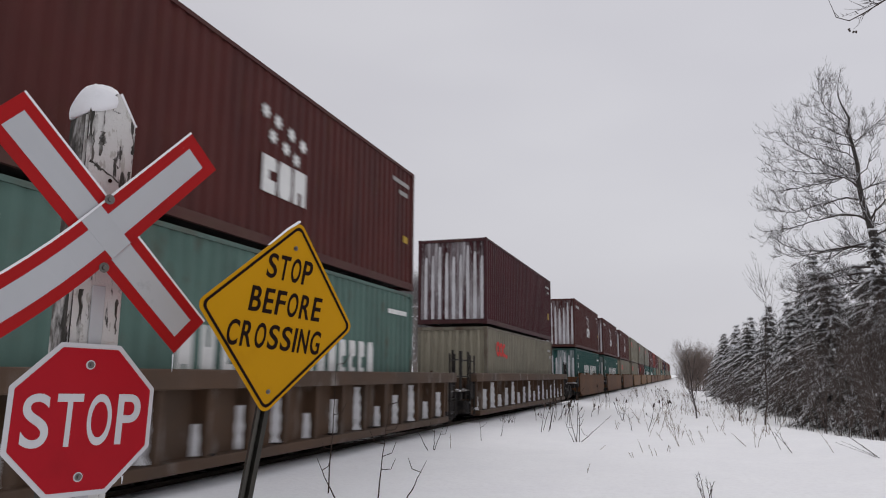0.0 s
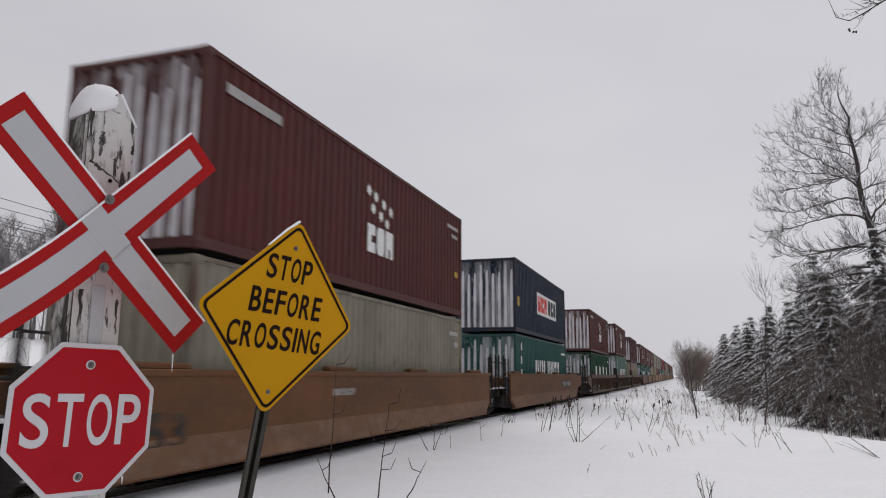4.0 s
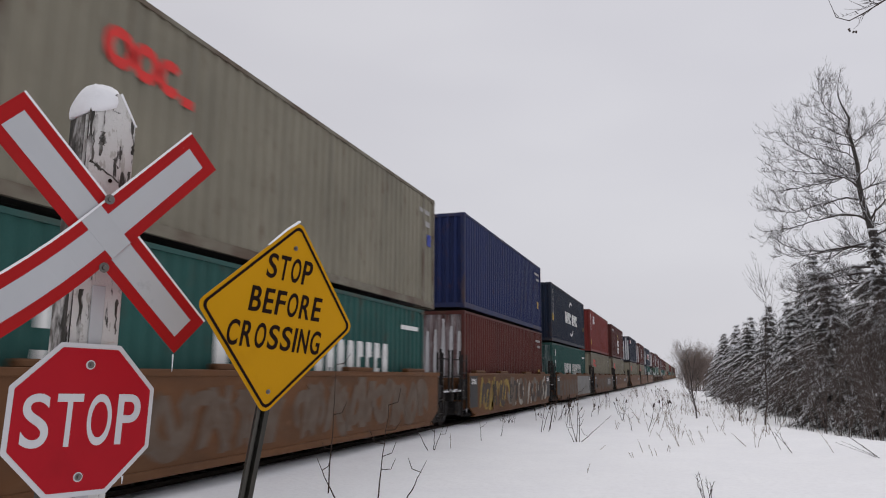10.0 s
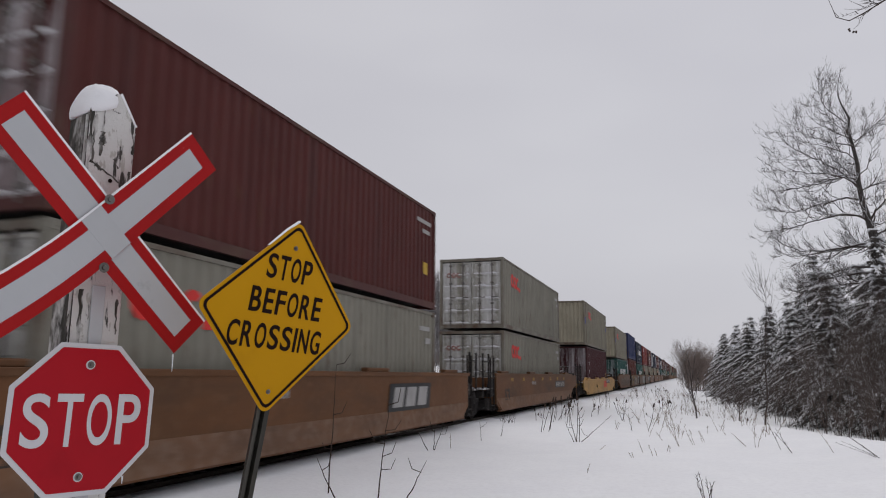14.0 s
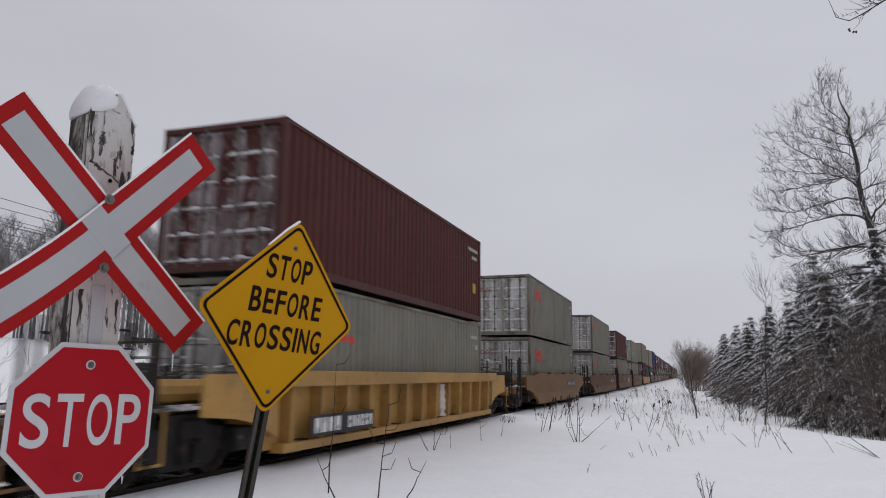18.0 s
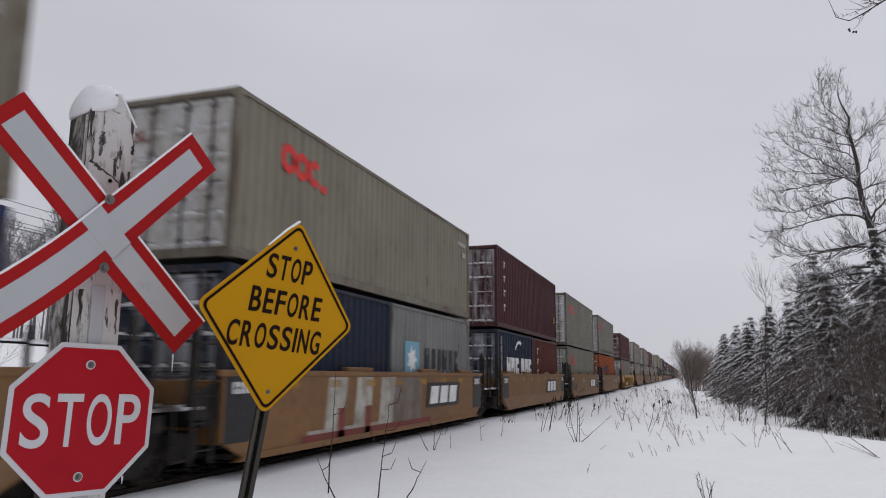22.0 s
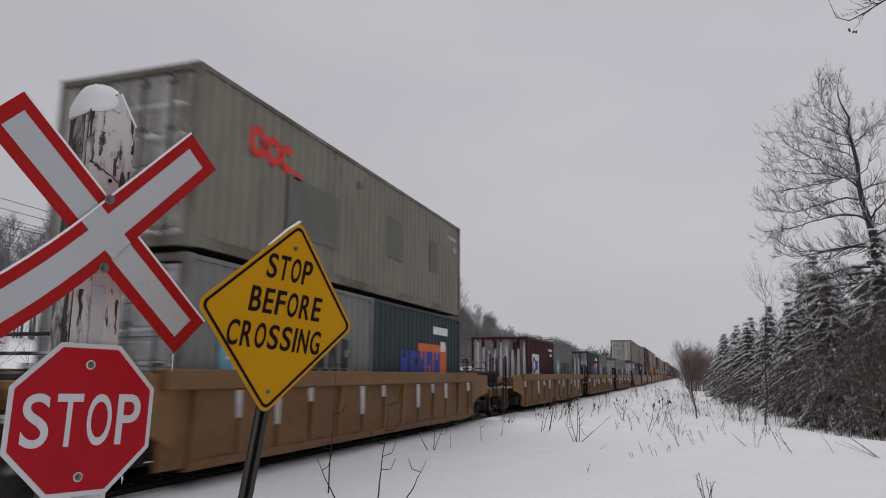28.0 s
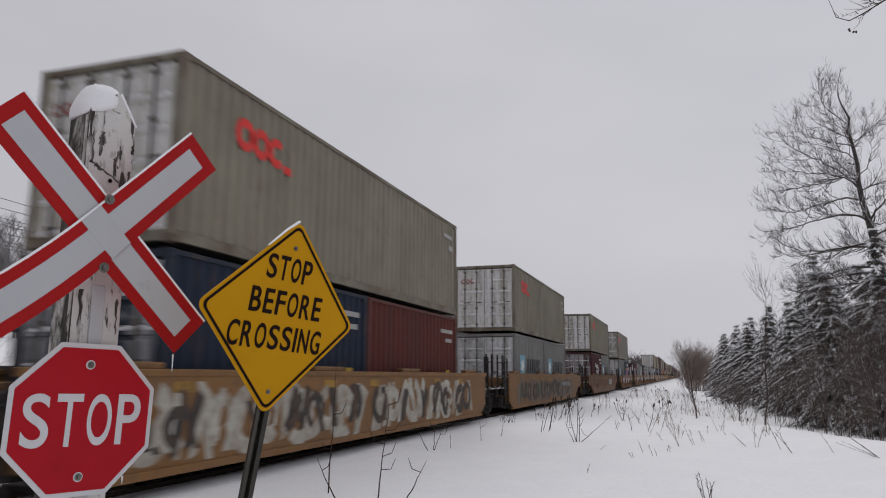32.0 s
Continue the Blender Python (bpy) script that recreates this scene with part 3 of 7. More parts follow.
        add("red_ring_marking", m_redmark, lambda bm: (disc(bm, y0, z0, 0.26, 0.12), disc(bm, y0 + 0.44, z0 - 0.02, 0.25, 0.11), disc(bm, y0 + 0.89, z0 - 0.03, 0.25, 0.11, 14, 0.8, 4.8), quad(bm, y0 + 1.24, z0 - 0.23, 0.24, 0.13)))
        add("serial_marking", m_greymark, lambda bm: (quad(bm, hl - 0.75, height - 0.45, 0.7, 0.11), quad(bm, hl - 0.52, height - 0.75, 0.35, 0.14)))
        if length > 13:
            add("number_plate", m_bluemark, lambda bm: (quad(bm, -hl + 0.42, height * 0.56, 0.32, 0.42), quad(bm, hl - 0.42, height * 0.6, 0.28, 0.3)))
    elif kind == "patched":
        out += logo_meshes("rings", height, length)
        add("repair_patch", m_patch, lambda bm: (quad(bm, -hl + 3.4, height * 0.44, 1.9, 1.0), quad(bm, 1.1, height * 0.53, 1.0, 0.9), quad(bm, 3.8, height * 0.53, 0.6, 0.8), quad(bm, -hl + 5.3, height * 0.83, 0.2, 0.12)))
    elif kind == "slots":
        out += logo_meshes("rings", height, length)
        add("tie_slot", m_slot, lambda bm: [quad(bm, -hl + 1.0 + 0.36 * i, 0.28, 0.15, 0.20) for i in range(30)])
    elif kind == "small_logo":
        add("block_marking", m_white, lambda bm: block_row(bm, -hl + 1.6, height * 0.8, 1.5, 0.36, 4, rng, 0.15))
        add("red_block", m_redmark, lambda bm: quad(bm, -hl + 1.25, height * 0.8, 0.42, 0.36, 0.08))
    elif kind == "white_corner":
        add("block_marking", m_white, lambda bm: block_row(bm, -hl + 1.7, height * 0.78, 1.0, 0.55, 2, rng, 0.15))
        add("stroke_marking", m_white, lambda bm: [quad(bm, -hl + 0.5, height * q, 0.12, 0.22) for q in (0.86, 0.76, 0.66, 0.56)])
        add("yellow_plate", m_yellow, lambda bm: (quad(bm, -hl + 0.5, height * 0.22, 0.3, 0.34),))
    elif kind == "column":
        add("column_marking", m_white, lambda bm: [(quad(bm, -hl + 1.15, height * q, 0.22, 0.06), quad(bm, -hl + 1.08, height * q - 0.12, 0.06, 0.18)) for q in (0.83, 0.65, 0.47, 0.29)])
        add("warning_plate", m_yellow, lambda bm: quad(bm, hl - 0.6, height * 0.35, 0.18, 0.3))
    elif kind == "plain":
        add("serial_marking", m_greymark, serial)
        add("warning_plate", m_yellow, lambda bm: quad(bm, hl - 0.75, height * 0.38, 0.3, 0.3))
    elif kind == "dark_blocks":
        add("block_marking", m_darkmark, lambda bm: (block_row(bm, -2.6, 1.55, 1.7, 0.46, 5, rng, 0.35), block_row(bm, -0.7, 1.55, 1.9, 0.46, 5, rng, 0.4)))
        add("emblem", m_bluemark, lambda bm: (disc(bm, -3.3, 1.62, 0.36, 0.16), quad(bm, -3.3, 1.3, 0.3, 0.3)))
        add("serial_marking", m_darkmark, serial)
    elif kind == "star_blocks":
        add("block_marking", m_darkmark, lambda bm: block_row(bm, -0.9, 1.40, 2.85, 0.54, 6, rng, 0.36))
        add("lower_block", m_darkmark, lambda bm: block_row(bm, -0.8, 1.02, 2.7, 0.17, 7, rng, 0.4))
        add("star_panel", m_skymark, lambda bm: quad(bm, -1.75, 1.36, 0.95, 0.85))
        add("star_emblem", m_white, lambda bm: star(bm, -1.75, 1.36, 0.34))
    elif kind == "orange_panel":
        add("orange_panel", m_orangemark, lambda bm: quad(bm, 0.7, 1.35, 2.2, 0.85))
        add("dark_block", m_bluemark, lambda bm: block_row(bm, -1.6, 1.32, 2.9, 0.52, 5, rng, 0.15))
        add("label_plate", m_white, lambda bm: (quad(bm, 1.3, height - 0.45, 1.2, 0.2), quad(bm, 1.5, height - 0.85, 0.4, 0.26)))
    elif kind == "label_panel":
        add("label_panel", m_white, lambda bm: quad(bm, -1.4, height * 0.55, 1.5, 0.95))
        add("label_ring", m_bluemark, lambda bm: (disc(bm, -1.75, height * 0.55, 0.36, 0.2), quad(bm, -1.2, height * 0.55, 0.5, 0.4)))
        add("serial_marking", m_white, serial)
    elif kind == "white_marks":
        add("block_marking", m_white, lambda bm: ([star(bm, -0.6 + 0.5 * i, 1.75 - 0.06 * i, 0.2) for i in range(4)], block_row(bm, -0.3, 1.25, 1.4, 0.3, 3, rng, 0.3)))
        add("serial_marking", m_white, serial)
    elif kind == "scrawl":
        def draw(bm):
            for i in range(9):
                a = rng.uniform(0, 6)
                disc(bm, -1.6 + i * 0.42, 1.35 + rng.uniform(-0.15, 0.15), rng.uniform(0.18, 0.32), rng.uniform(0.1, 0.16), 14, a, rng.uniform(2.2, 4.5))
        add("spray_scrawl", m_white, draw)
        add("serial_marking", m_white, serial)
    LOGO[key] = out
    return out


def container(colour, length=12.192, height=STD, logo="plain", ends=1):
    """A box container; y = 0 at its middle, z = 0 at its underside. ends: what faces -y: 0 a frosted end wall (a
    lightened side colour on pale boxes), 1 the doors, 2 a clean end wall, 3 a dusted one.
    """
    doors = ends == 1
    g = container_meshes(length, height)
    hl = length / 2
    top = empty("shipping_container")
    col = PAINT[colour]
    use("frame", g["frame"], FRAME[colour], top)
    for x, y, z in g["casting_at"]:
        if x > 0 or y < 0:
            use("corner_casting", g["casting"], FRAME[colour], top, "", pose(x, y, z, 0, 0, 0 if x > 0 else 180))
    use("roof", g["roof"], FROST[colour], top, "snow-dusted roof")
    use("floor", g["floor"], m_truck, top)
    for s in (1, -1):
        use("side_panel", g["side"], col, top, "", pose(s * (CW / 2 - 0.02), 0, 0.165, 0, 0, 0 if s > 0 else 180))
    wall_y, turn = (-hl + 0.03, -90) if not doors else (hl - 0.03, 90)
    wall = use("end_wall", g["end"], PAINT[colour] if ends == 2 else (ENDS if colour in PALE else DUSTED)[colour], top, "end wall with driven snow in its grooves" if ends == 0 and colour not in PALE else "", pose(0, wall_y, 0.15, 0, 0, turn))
    if ends == 0 and colour not in PALE:
        for i in range(9):
            use("packed_snow", g["packed%d" % ((i * 3 + len(logo)) % 4)], m_crust, wall, "", pose(-0.058, -(CW - 0.2) / 2 + (i + 0.67) * (CW - 0.2) / 9, 0.0))
    sy = -1 if doors else 1
    w = (CW - 0.24) / 2 - 0.012
    for k in (0, 1):
        m = pose(-CW / 2 + 0.12 + k * (w + 0.024), sy * (hl - 0.02) + (0.03 if sy < 0 else -0.03), 0.15) if sy < 0 else pose(CW / 2 - 0.12 - k * (w + 0.024), hl - 0.05, 0.15, 0, 0, 180)
        d = use("door", g["door"], DUSTED[colour], top, "door with snow caught on its ribs", m)
        if doors:
            for i, z in enumerate(g["ledge_at"]):
                use("ledge_snow", g["ledge%d" % ((i + k + len(colour)) % 3)], m_crust, d, "", pose(0, 0, z))
            for q in (0.28, 0.72):
                use("locking_bar", g["bar"], m_rust, d, "", pose(w * q, -0.055, 0.0))
    if doors and logo in ("rings", "slots", "patched"):
        if "door_rings" not in CACHE:
            CACHE["door_rings"] = []
            for i in range(3):
                bm = bmesh.new()
                disc(bm, 0.19 * i, 0.0, 0.095, 0.045, 12, 0.6 * i, math.tau if i < 2 else 4.6)
                CACHE["door_rings"].append(finish("red_ring_marking", bm))
        for me in CACHE["door_rings"]:
            use("red_ring_marking", me, m_redfaded, top, "faded red ring painted on a door", pose(-0.86, -hl + 0.006, height - 0.62, 0, 0, -90))
    for nm, me, mat in logo_meshes(logo, height, length):
        use(nm, me, mat, top, "", pose(CW / 2 - 0.012, 0, 0))
    return top


# ---- well cars ----
HW = 1.50          # half width over the sides
FLOOR_Z = 0.68     # the container's underside
TOP_Z, BOT_Z = 1.745, 0.50
CAR = {}


def graffiti_meshes(kind, half):
    """Sprayed lettering that cannot be read, as rows of thick plain strokes."""
    rng = random.Random(sum(map(ord, kind)))
    fills = {"ghost": (m_sprayed_faint, m_sprayed_faint), "bold": (m_sprayed_white, m_sprayed_black, m_sprayed_white), "gold": (m_sprayed_gold, m_sprayed_black), "pale": (m_sprayed_grey, m_sprayed_black, m_greenmark)}[kind]
    out = []
    for layer, mat in enumerate(fills):
        bm = bmesh.new()
        y = -half * 0.86 + layer * 0.17
        while y < half * 0.76:
            w = rng.uniform(0.5, 1.05)
            if rng.random() < (0.95, 0.75, 0.35)[layer]:
                cz = 1.10 + rng.uniform(-0.08, 0.08)
                size = (1.0, 0.78, 0.5)[layer]
                for _ in range((2, 2, 1)[layer]):
                    k = rng.random()
                    if k < 0.35:
                        r = min(0.5, w * 0.62) * size
                        disc(bm, y + w / 2, cz, r, r * rng.uniform(0.35, 0.62), 18, rng.uniform(0, 6), rng.uniform(2.6, 5.6))
                    elif k < 0.7:
                        quad(bm, y + w * rng.uniform(0.15, 0.85), cz, w * rng.uniform(0.2, 0.36) * size, rng.uniform(0.6, 0.98) * size, rng.uniform(-0.22, 0.22))
                    else:
                        a, h2 = y + w * rng.uniform(0.1, 0.5), 0.46 * size
                        s = w * 0.28 * size
                        flat(bm, [(a, cz - h2), (a + s, cz - h2 * 0.9), (a + s * 1.7, cz - h2 * 0.1), (a + s * 2.6, cz + h2 * 0.7), (a + s * 1.6, cz + h2), (a + s * 0.6, cz + h2 * 0.2)])
            y += w * rng.uniform(0.6, 0.95)
        bm.faces.index_update()
        for k, one in enumerate(islands(bm)):
            for v in one.verts:
                v.co.x += 0.006 * layer + 0.0013 * (k % 4)
            mid = sum(v.co.y for v in one.verts) / len(one.verts)
            late = kind == "gold" and mid > -half * 0.25
            out.append((finish("sprayed_stroke", one), (m_sprayed_grey, m_sprayed_faint, m_sprayed_white)[k % 3] if late and layer == 0 else mat))
    return out


def car_meshes(style, half):
    """Meshes of one well: half is half the length of its body."""
    key = (style, half)
    if key in CAR:
        return CAR[key]
    g = {}
    top = TOP_Z - (0.28 if style == "low" else 0.0)
    bm = bmesh.new()
    if style == "panelled":
        box(bm, -0.02, 0.05, -half - 0.25, half + 0.25, BOT_Z + 0.05, top - 0.2)
        box(bm, -0.05, 0.085, -half + 0.25, half - 0.25, BOT_Z, BOT_Z + 0.12, 0.01)
    elif style == "ribbed":
        box(bm, -0.15, -0.13, -half, half, BOT_Z + 0.05, top - 0.2)
        box(bm, -0.15, 0.11, -half + 0.25, half - 0.25, BOT_Z, BOT_Z + 0.14, 0.01)
    else:
        slope = 0.60
        prof = [(-half, 0.80), (-half + slope, BOT_Z + 0.02), (half - slope, BOT_Z + 0.02), (half, 0.80), (half, top - 0.06), (-half, top - 0.06)]
        prism(bm, prof, 0.03, 0.075)
        prism(bm, [(-half + slope - 0.2, BOT_Z), (half - slope + 0.2, BOT_Z), (half - slope - 0.02, BOT_Z + 0.10), (-half + slope + 0.02, BOT_Z + 0.10)], 0.0, 0.10)
    g["side"] = finish("side_wall", bm)
    if style == "smooth":
        bm = bmesh.new()
        y0, y1 = half - 0.06, half - 0.58
        pts = [(0.0775, -y0, 0.93), (0.0775, y0, 0.93), (0.122, y1, BOT_Z + 0.03), (0.122, -y1, BOT_Z + 0.03)]
        fr = [bm.verts.new(p) for p in pts]
        bk = [bm.verts.new((0.070, p[1], p[2])) for p in pts]
        bm.faces.new(fr)
        bm.faces.new(bk[::-1])
        for i in range(4):
            bm.faces.new((fr[i], bk[i], bk[(i + 1) % 4], fr[(i + 1) % 4]))
        g["lower"] = finish("lower_panel", bm)
    bm = bmesh.new()
    if style in ("ribbed", "panelled"):
        box(bm, -0.03, 0.16, -half - 0.3, half + 0.3, top - 0.25, top, 0.015)
    else:
        box(bm, -0.02, 0.10, -half - 0.1, half + 0.1, top - 0.09, top, 0.012)
    g["chord"] = finish("top_chord", bm)
    bm = bmesh.new()
    prism(bm, [(-0.14, BOT_Z + 0.13), (0.08, BOT_Z + 0.13), (0.10, top - 0.24), (-0.14, top - 0.24)], -0.045, 0.045, "y")
    g["rib"] = finish("rib", bm)
    bm = bmesh.new()
    prism(bm, [(0.04, BOT_Z + 0.11), (0.075, BOT_Z + 0.11), (0.125, top - 0.24), (0.04, top - 0.24)], -0.040, 0.040, "y")
    g["stiffener"] = finish("stiffener", bm)
    for v in range(3):
        rs = random.Random(60 + v)
        bm = bmesh.new()
        zs = [top - 0.27 - 0.075 * i for i in range(4 + 2 * v)]
        rows = []
        for i, z in enumerate(zs):
            w = 0.05 * (1 - i / len(zs)) * rs.uniform(0.6, 1.2) + 0.008
            rows.append([bm.verts.new((0.051, -0.041 - w, z)), bm.verts.new((0.075, -0.041 - w * 0.6, z)), bm.verts.new((0.10, -0.041 - w * 0.15, z)), bm.verts.new((0.112, -0.041, z))])
        for a, c in zip(rows, rows[1:]):
            for i in range(3):
                bm.faces.new((a[i], a[i + 1], c[i + 1], c[i]))
        g["dab%d" % v] = finish("packed_snow", bm)
    for v in range(3):
        rs = random.Random(50 + v)
        bm = bmesh.new()
        zs = [BOT_Z + 0.15 + 0.1 * i for i in range(9)]
        zs = [z for z in zs if z < top - 0.28][: 5 + 2 * v]
        wid = [rs.uniform(0.010, 0.050) * (1.0 - 0.65 * i / len(zs)) for i in range(len(zs))]
        rows = [[bm.verts.new((-0.128, -0.046, z)), bm.verts.new((-0.128, -0.05 - w * 1.5, z)), bm.verts.new((-0.075 + w, -0.05 - w * 0.6, z)), bm.verts.new((-0.045 + 1.6 * w, -0.046, z))] for z, w in zip(zs, wid)]
        for a, c in zip(rows, rows[1:]):
            for i in range(3):
                bm.faces.new((a[i], a[i + 1], c[i + 1], c[i]))
        g["packed%d" % v] = finish("packed_snow", bm)
    bm = bmesh.new()
    for i in range(9):
        y = -half + 1.0 + (2 * half - 2.0) * i / 8
        box(bm, -HW + 0.05, HW - 0.05, y - 0.12, y + 0.12, BOT_Z + 0.02, BOT_Z + 0.16)
    for s in (-1, 1):
        x0, x1 = sorted((s * 0.85, s * 1.35))
        box(bm, x0, x1, -half + 0.4, half - 0.4, BOT_Z + 0.03, BOT_Z + 0.10)
    g["floor"] = finish("floor_frame", bm)
    bm = bmesh.new()
    box(bm, -HW + 0.06, HW - 0.06, -0.05, 0.05, BOT_Z + 0.25, top - 0.14, 0.01)
    for x in (-1.0, -0.35, 0.35, 1.0):
        box(bm, x - 0.05, x + 0.05, 0.05, 0.14, BOT_Z + 0.3, top - 0.2)
    g["bulkhead"] = finish("bulkhead", bm)
    bm = bmesh.new()
    box(bm, -0.10, 0.06, -0.55, 0.55, 0, 0.09, 0.02)
    g["guide"] = finish("corner_guide", bm)
    CAR[key] = g
    return g


def end_mesh(length):
    """The end sill and platform beyond the well, from y = 0 outward, with slanting side plates."""
    key = ("end", length)
    if key in CAR:
        return CAR[key]
    g = {}
    bm = bmesh.new()
    box(bm, -0.38, 0.38, -0.1, length, 0.92, 1.22, 0.02)
    box(bm, -1.30, 1.30, length - 0.45, length - 0.25, 0.98, 1.20, 0.02)
    for s in (-1, 1):
        x0, x1 = sorted((s * 1.30, s * 1.40))
        prism(bm, [(-0.05, 1.02), (0.55, 1.14), (0.55, 1.40), (-0.05, 1.58)], x0, x1)
        x0, x1 = sorted((s * 0.3, s * 1.4))
        box(bm, x0, x1, 0.15, 0.32, 1.0, 1.2)
        # a ladder stirrup at the corner
        rod(bm, (s * 1.38, length - 0.5, 0.60), (s * 1.38, length - 0.5, 1.25), 0.02)
        rod(bm, (s * 1.38, length - 0.9, 0.60), (s * 1.38, length - 0.9, 1.25), 0.02)
        rod(bm, (s * 1.38, length - 0.9, 0.62), (s * 1.38, length - 0.5, 0.62), 0.02)
        # an air reservoir slung from the sill
    rod(bm, (-0.75, 0.9, 1.45), (-0.75, 1.9, 1.45), 0.17, 0.17, 10)
    g["sill"] = finish("end_sill", bm)
    if length > 2:
        bm = bmesh.new()
        zt = TOP_Z - 0.06
        prism(bm, [(0.0, 0.78), (0.0, zt), (1.66, zt), (1.74, zt - 0.08), (1.74, 1.14), (1.0, 1.08), (0.42, 0.98)], -0.022, 0.022)
        g["plate"] = finish("end_side_plate", bm)
    bm = bmesh.new()
    comb = [(-1.4, 1.235), (1.4, 1.235), (1.4, 1.275)]
    for i in range(5, -1, -1):
        x = -1.25 + 0.5 * i
        comb += [(x + 0.03, 1.275), (x + 0.03, 1.30), (x - 0.03, 1.30), (x - 0.03, 1.275)]
    comb.append((-1.4, 1.275))
    prism(bm, comb, 0.3, min(length, 2.7), "y")
    g["platform"] = finish("end_platform", bm)
    bm = bmesh.new()
    rod(bm, (0, 0, 1.25), (0, 0, 2.35), 0.034)
    g["upright"] = finish("hand_rail", bm)
    bm = bmesh.new()
    rod(bm, (0, 0.55, 0), (0, min(length, 2.6) - 0.1, 0), 0.018)
    g["bar"] = finish("hand_rail", bm)
    bm = bmesh.new()
    rod(bm, (0.55, 1.0, 1.27), (0.55, 1.0, 1.95), 0.04)
    n = 20
    pts = [Vector((0.55 + 0.0, 1.0 + math.cos(math.tau * i / n) * 0.28, 2.05 + math.sin(math.tau * i / n) * 0.28)) for i in range(n)]
    for i in range(n):
        rod(bm, pts[i], pts[(i + 1) % n], 0.02, sides=5, cap=False)
    for i in range(0, n, 5):
        rod(bm, (0.55, 1.0, 2.05), pts[i], 0.014, sides=5)
    box(bm, 0.42, 0.68, 0.85, 1.15, 1.30, 1.62, 0.03)
    g["brake"] = finish("hand_brake", bm)
    # a ladder of four rungs that stands at the corner
    bm = bmesh.new()
    for y in (0.0, 0.42):
        rod(bm, (0, y, 0.55), (0, y, 2.25), 0.028)
    for i in range(5):
        rod(bm, (0, 0, 0.72 + 0.34 * i), (0, 0.42, 0.72 + 0.34 * i), 0.016)
    g["ladder"] = finish("ladder", bm)
    # the brake valve and its reservoir, on brackets above the platform
    bm = bmesh.new()
    rod(bm, (-0.42, 0, 0.34), (0.42, 0, 0.34), 0.20, 0.20, 14)
    for x in (-0.30, 0.30):
        box(bm, x - 0.03, x + 0.03, -0.22, 0.22, 0.0, 0.16)
        rod(bm, (x - 0.02, 0, 0.34), (x + 0.02, 0, 0.34), 0.212, 0.212, 14)
    g["reservoir"] = finish("air_reservoir", bm)
    bm = bmesh.new()
    box(bm, -0.17, 0.17, -0.14, 0.14, 0.0, 0.36, 0.03)
    box(bm, -0.24, -0.17, -0.08, 0.08, 0.08, 0.26, 0.02)
    rod(bm, (0.17, 0, 0.18), (0.30, 0, 0.18), 0.06, 0.05, 8)
    rod(bm, (0, 0, 0.36), (0, 0, 0.50), 0.05, 0.04, 8)
    g["valve"] = finish("brake_valve", bm)
    # pipes, levers and boxes under the sill
    bm = bmesh.new()
    rod(bm, (1.05, -0.1, 0.90), (1.05, length - 0.2, 0.84), 0.035, 0.035, 6)
    g["pipe"] = finish("brake_pipe", bm)
    bm = bmesh.new()
    rod(bm, (-1.3, length * 0.45, 0.82), (1.3, length * 0.45, 0.82), 0.04, 0.04, 6)
    g["shaft"] = finish("brake_shaft", bm)
    bm = bmesh.new()
    box(bm, -0.4, 0.4, -0.25, 0.25, 0.62, 0.95, 0.03)
    g["box"] = finish("gear_box", bm)
    # wide steps across the end, each with snow lying on it
    bm = bmesh.new()
    box(bm, -0.70, 0.70, -0.10, 0.10, -0.02, 0.02, 0.006)
    g["step"] = finish("end_step", bm)
    bm = bmesh.new()
    rod(bm, (0, 0, 1.25), (0, 0, 2.2), 0.03, 0.03, 6)
    g["stile"] = finish("step_stile", bm)
    bm = bmesh.new()
    rod(bm, (0, length - 0.1, 0.86), (0, length + 0.32, 0.86), 0.11, 0.09, 8)
    box(bm, -0.14, 0.14, length + 0.25, length + 0.55, 0.72, 1.0, 0.03)
    g["coupler"] = finish("coupler", bm)
    CAR[key] = g
    return g


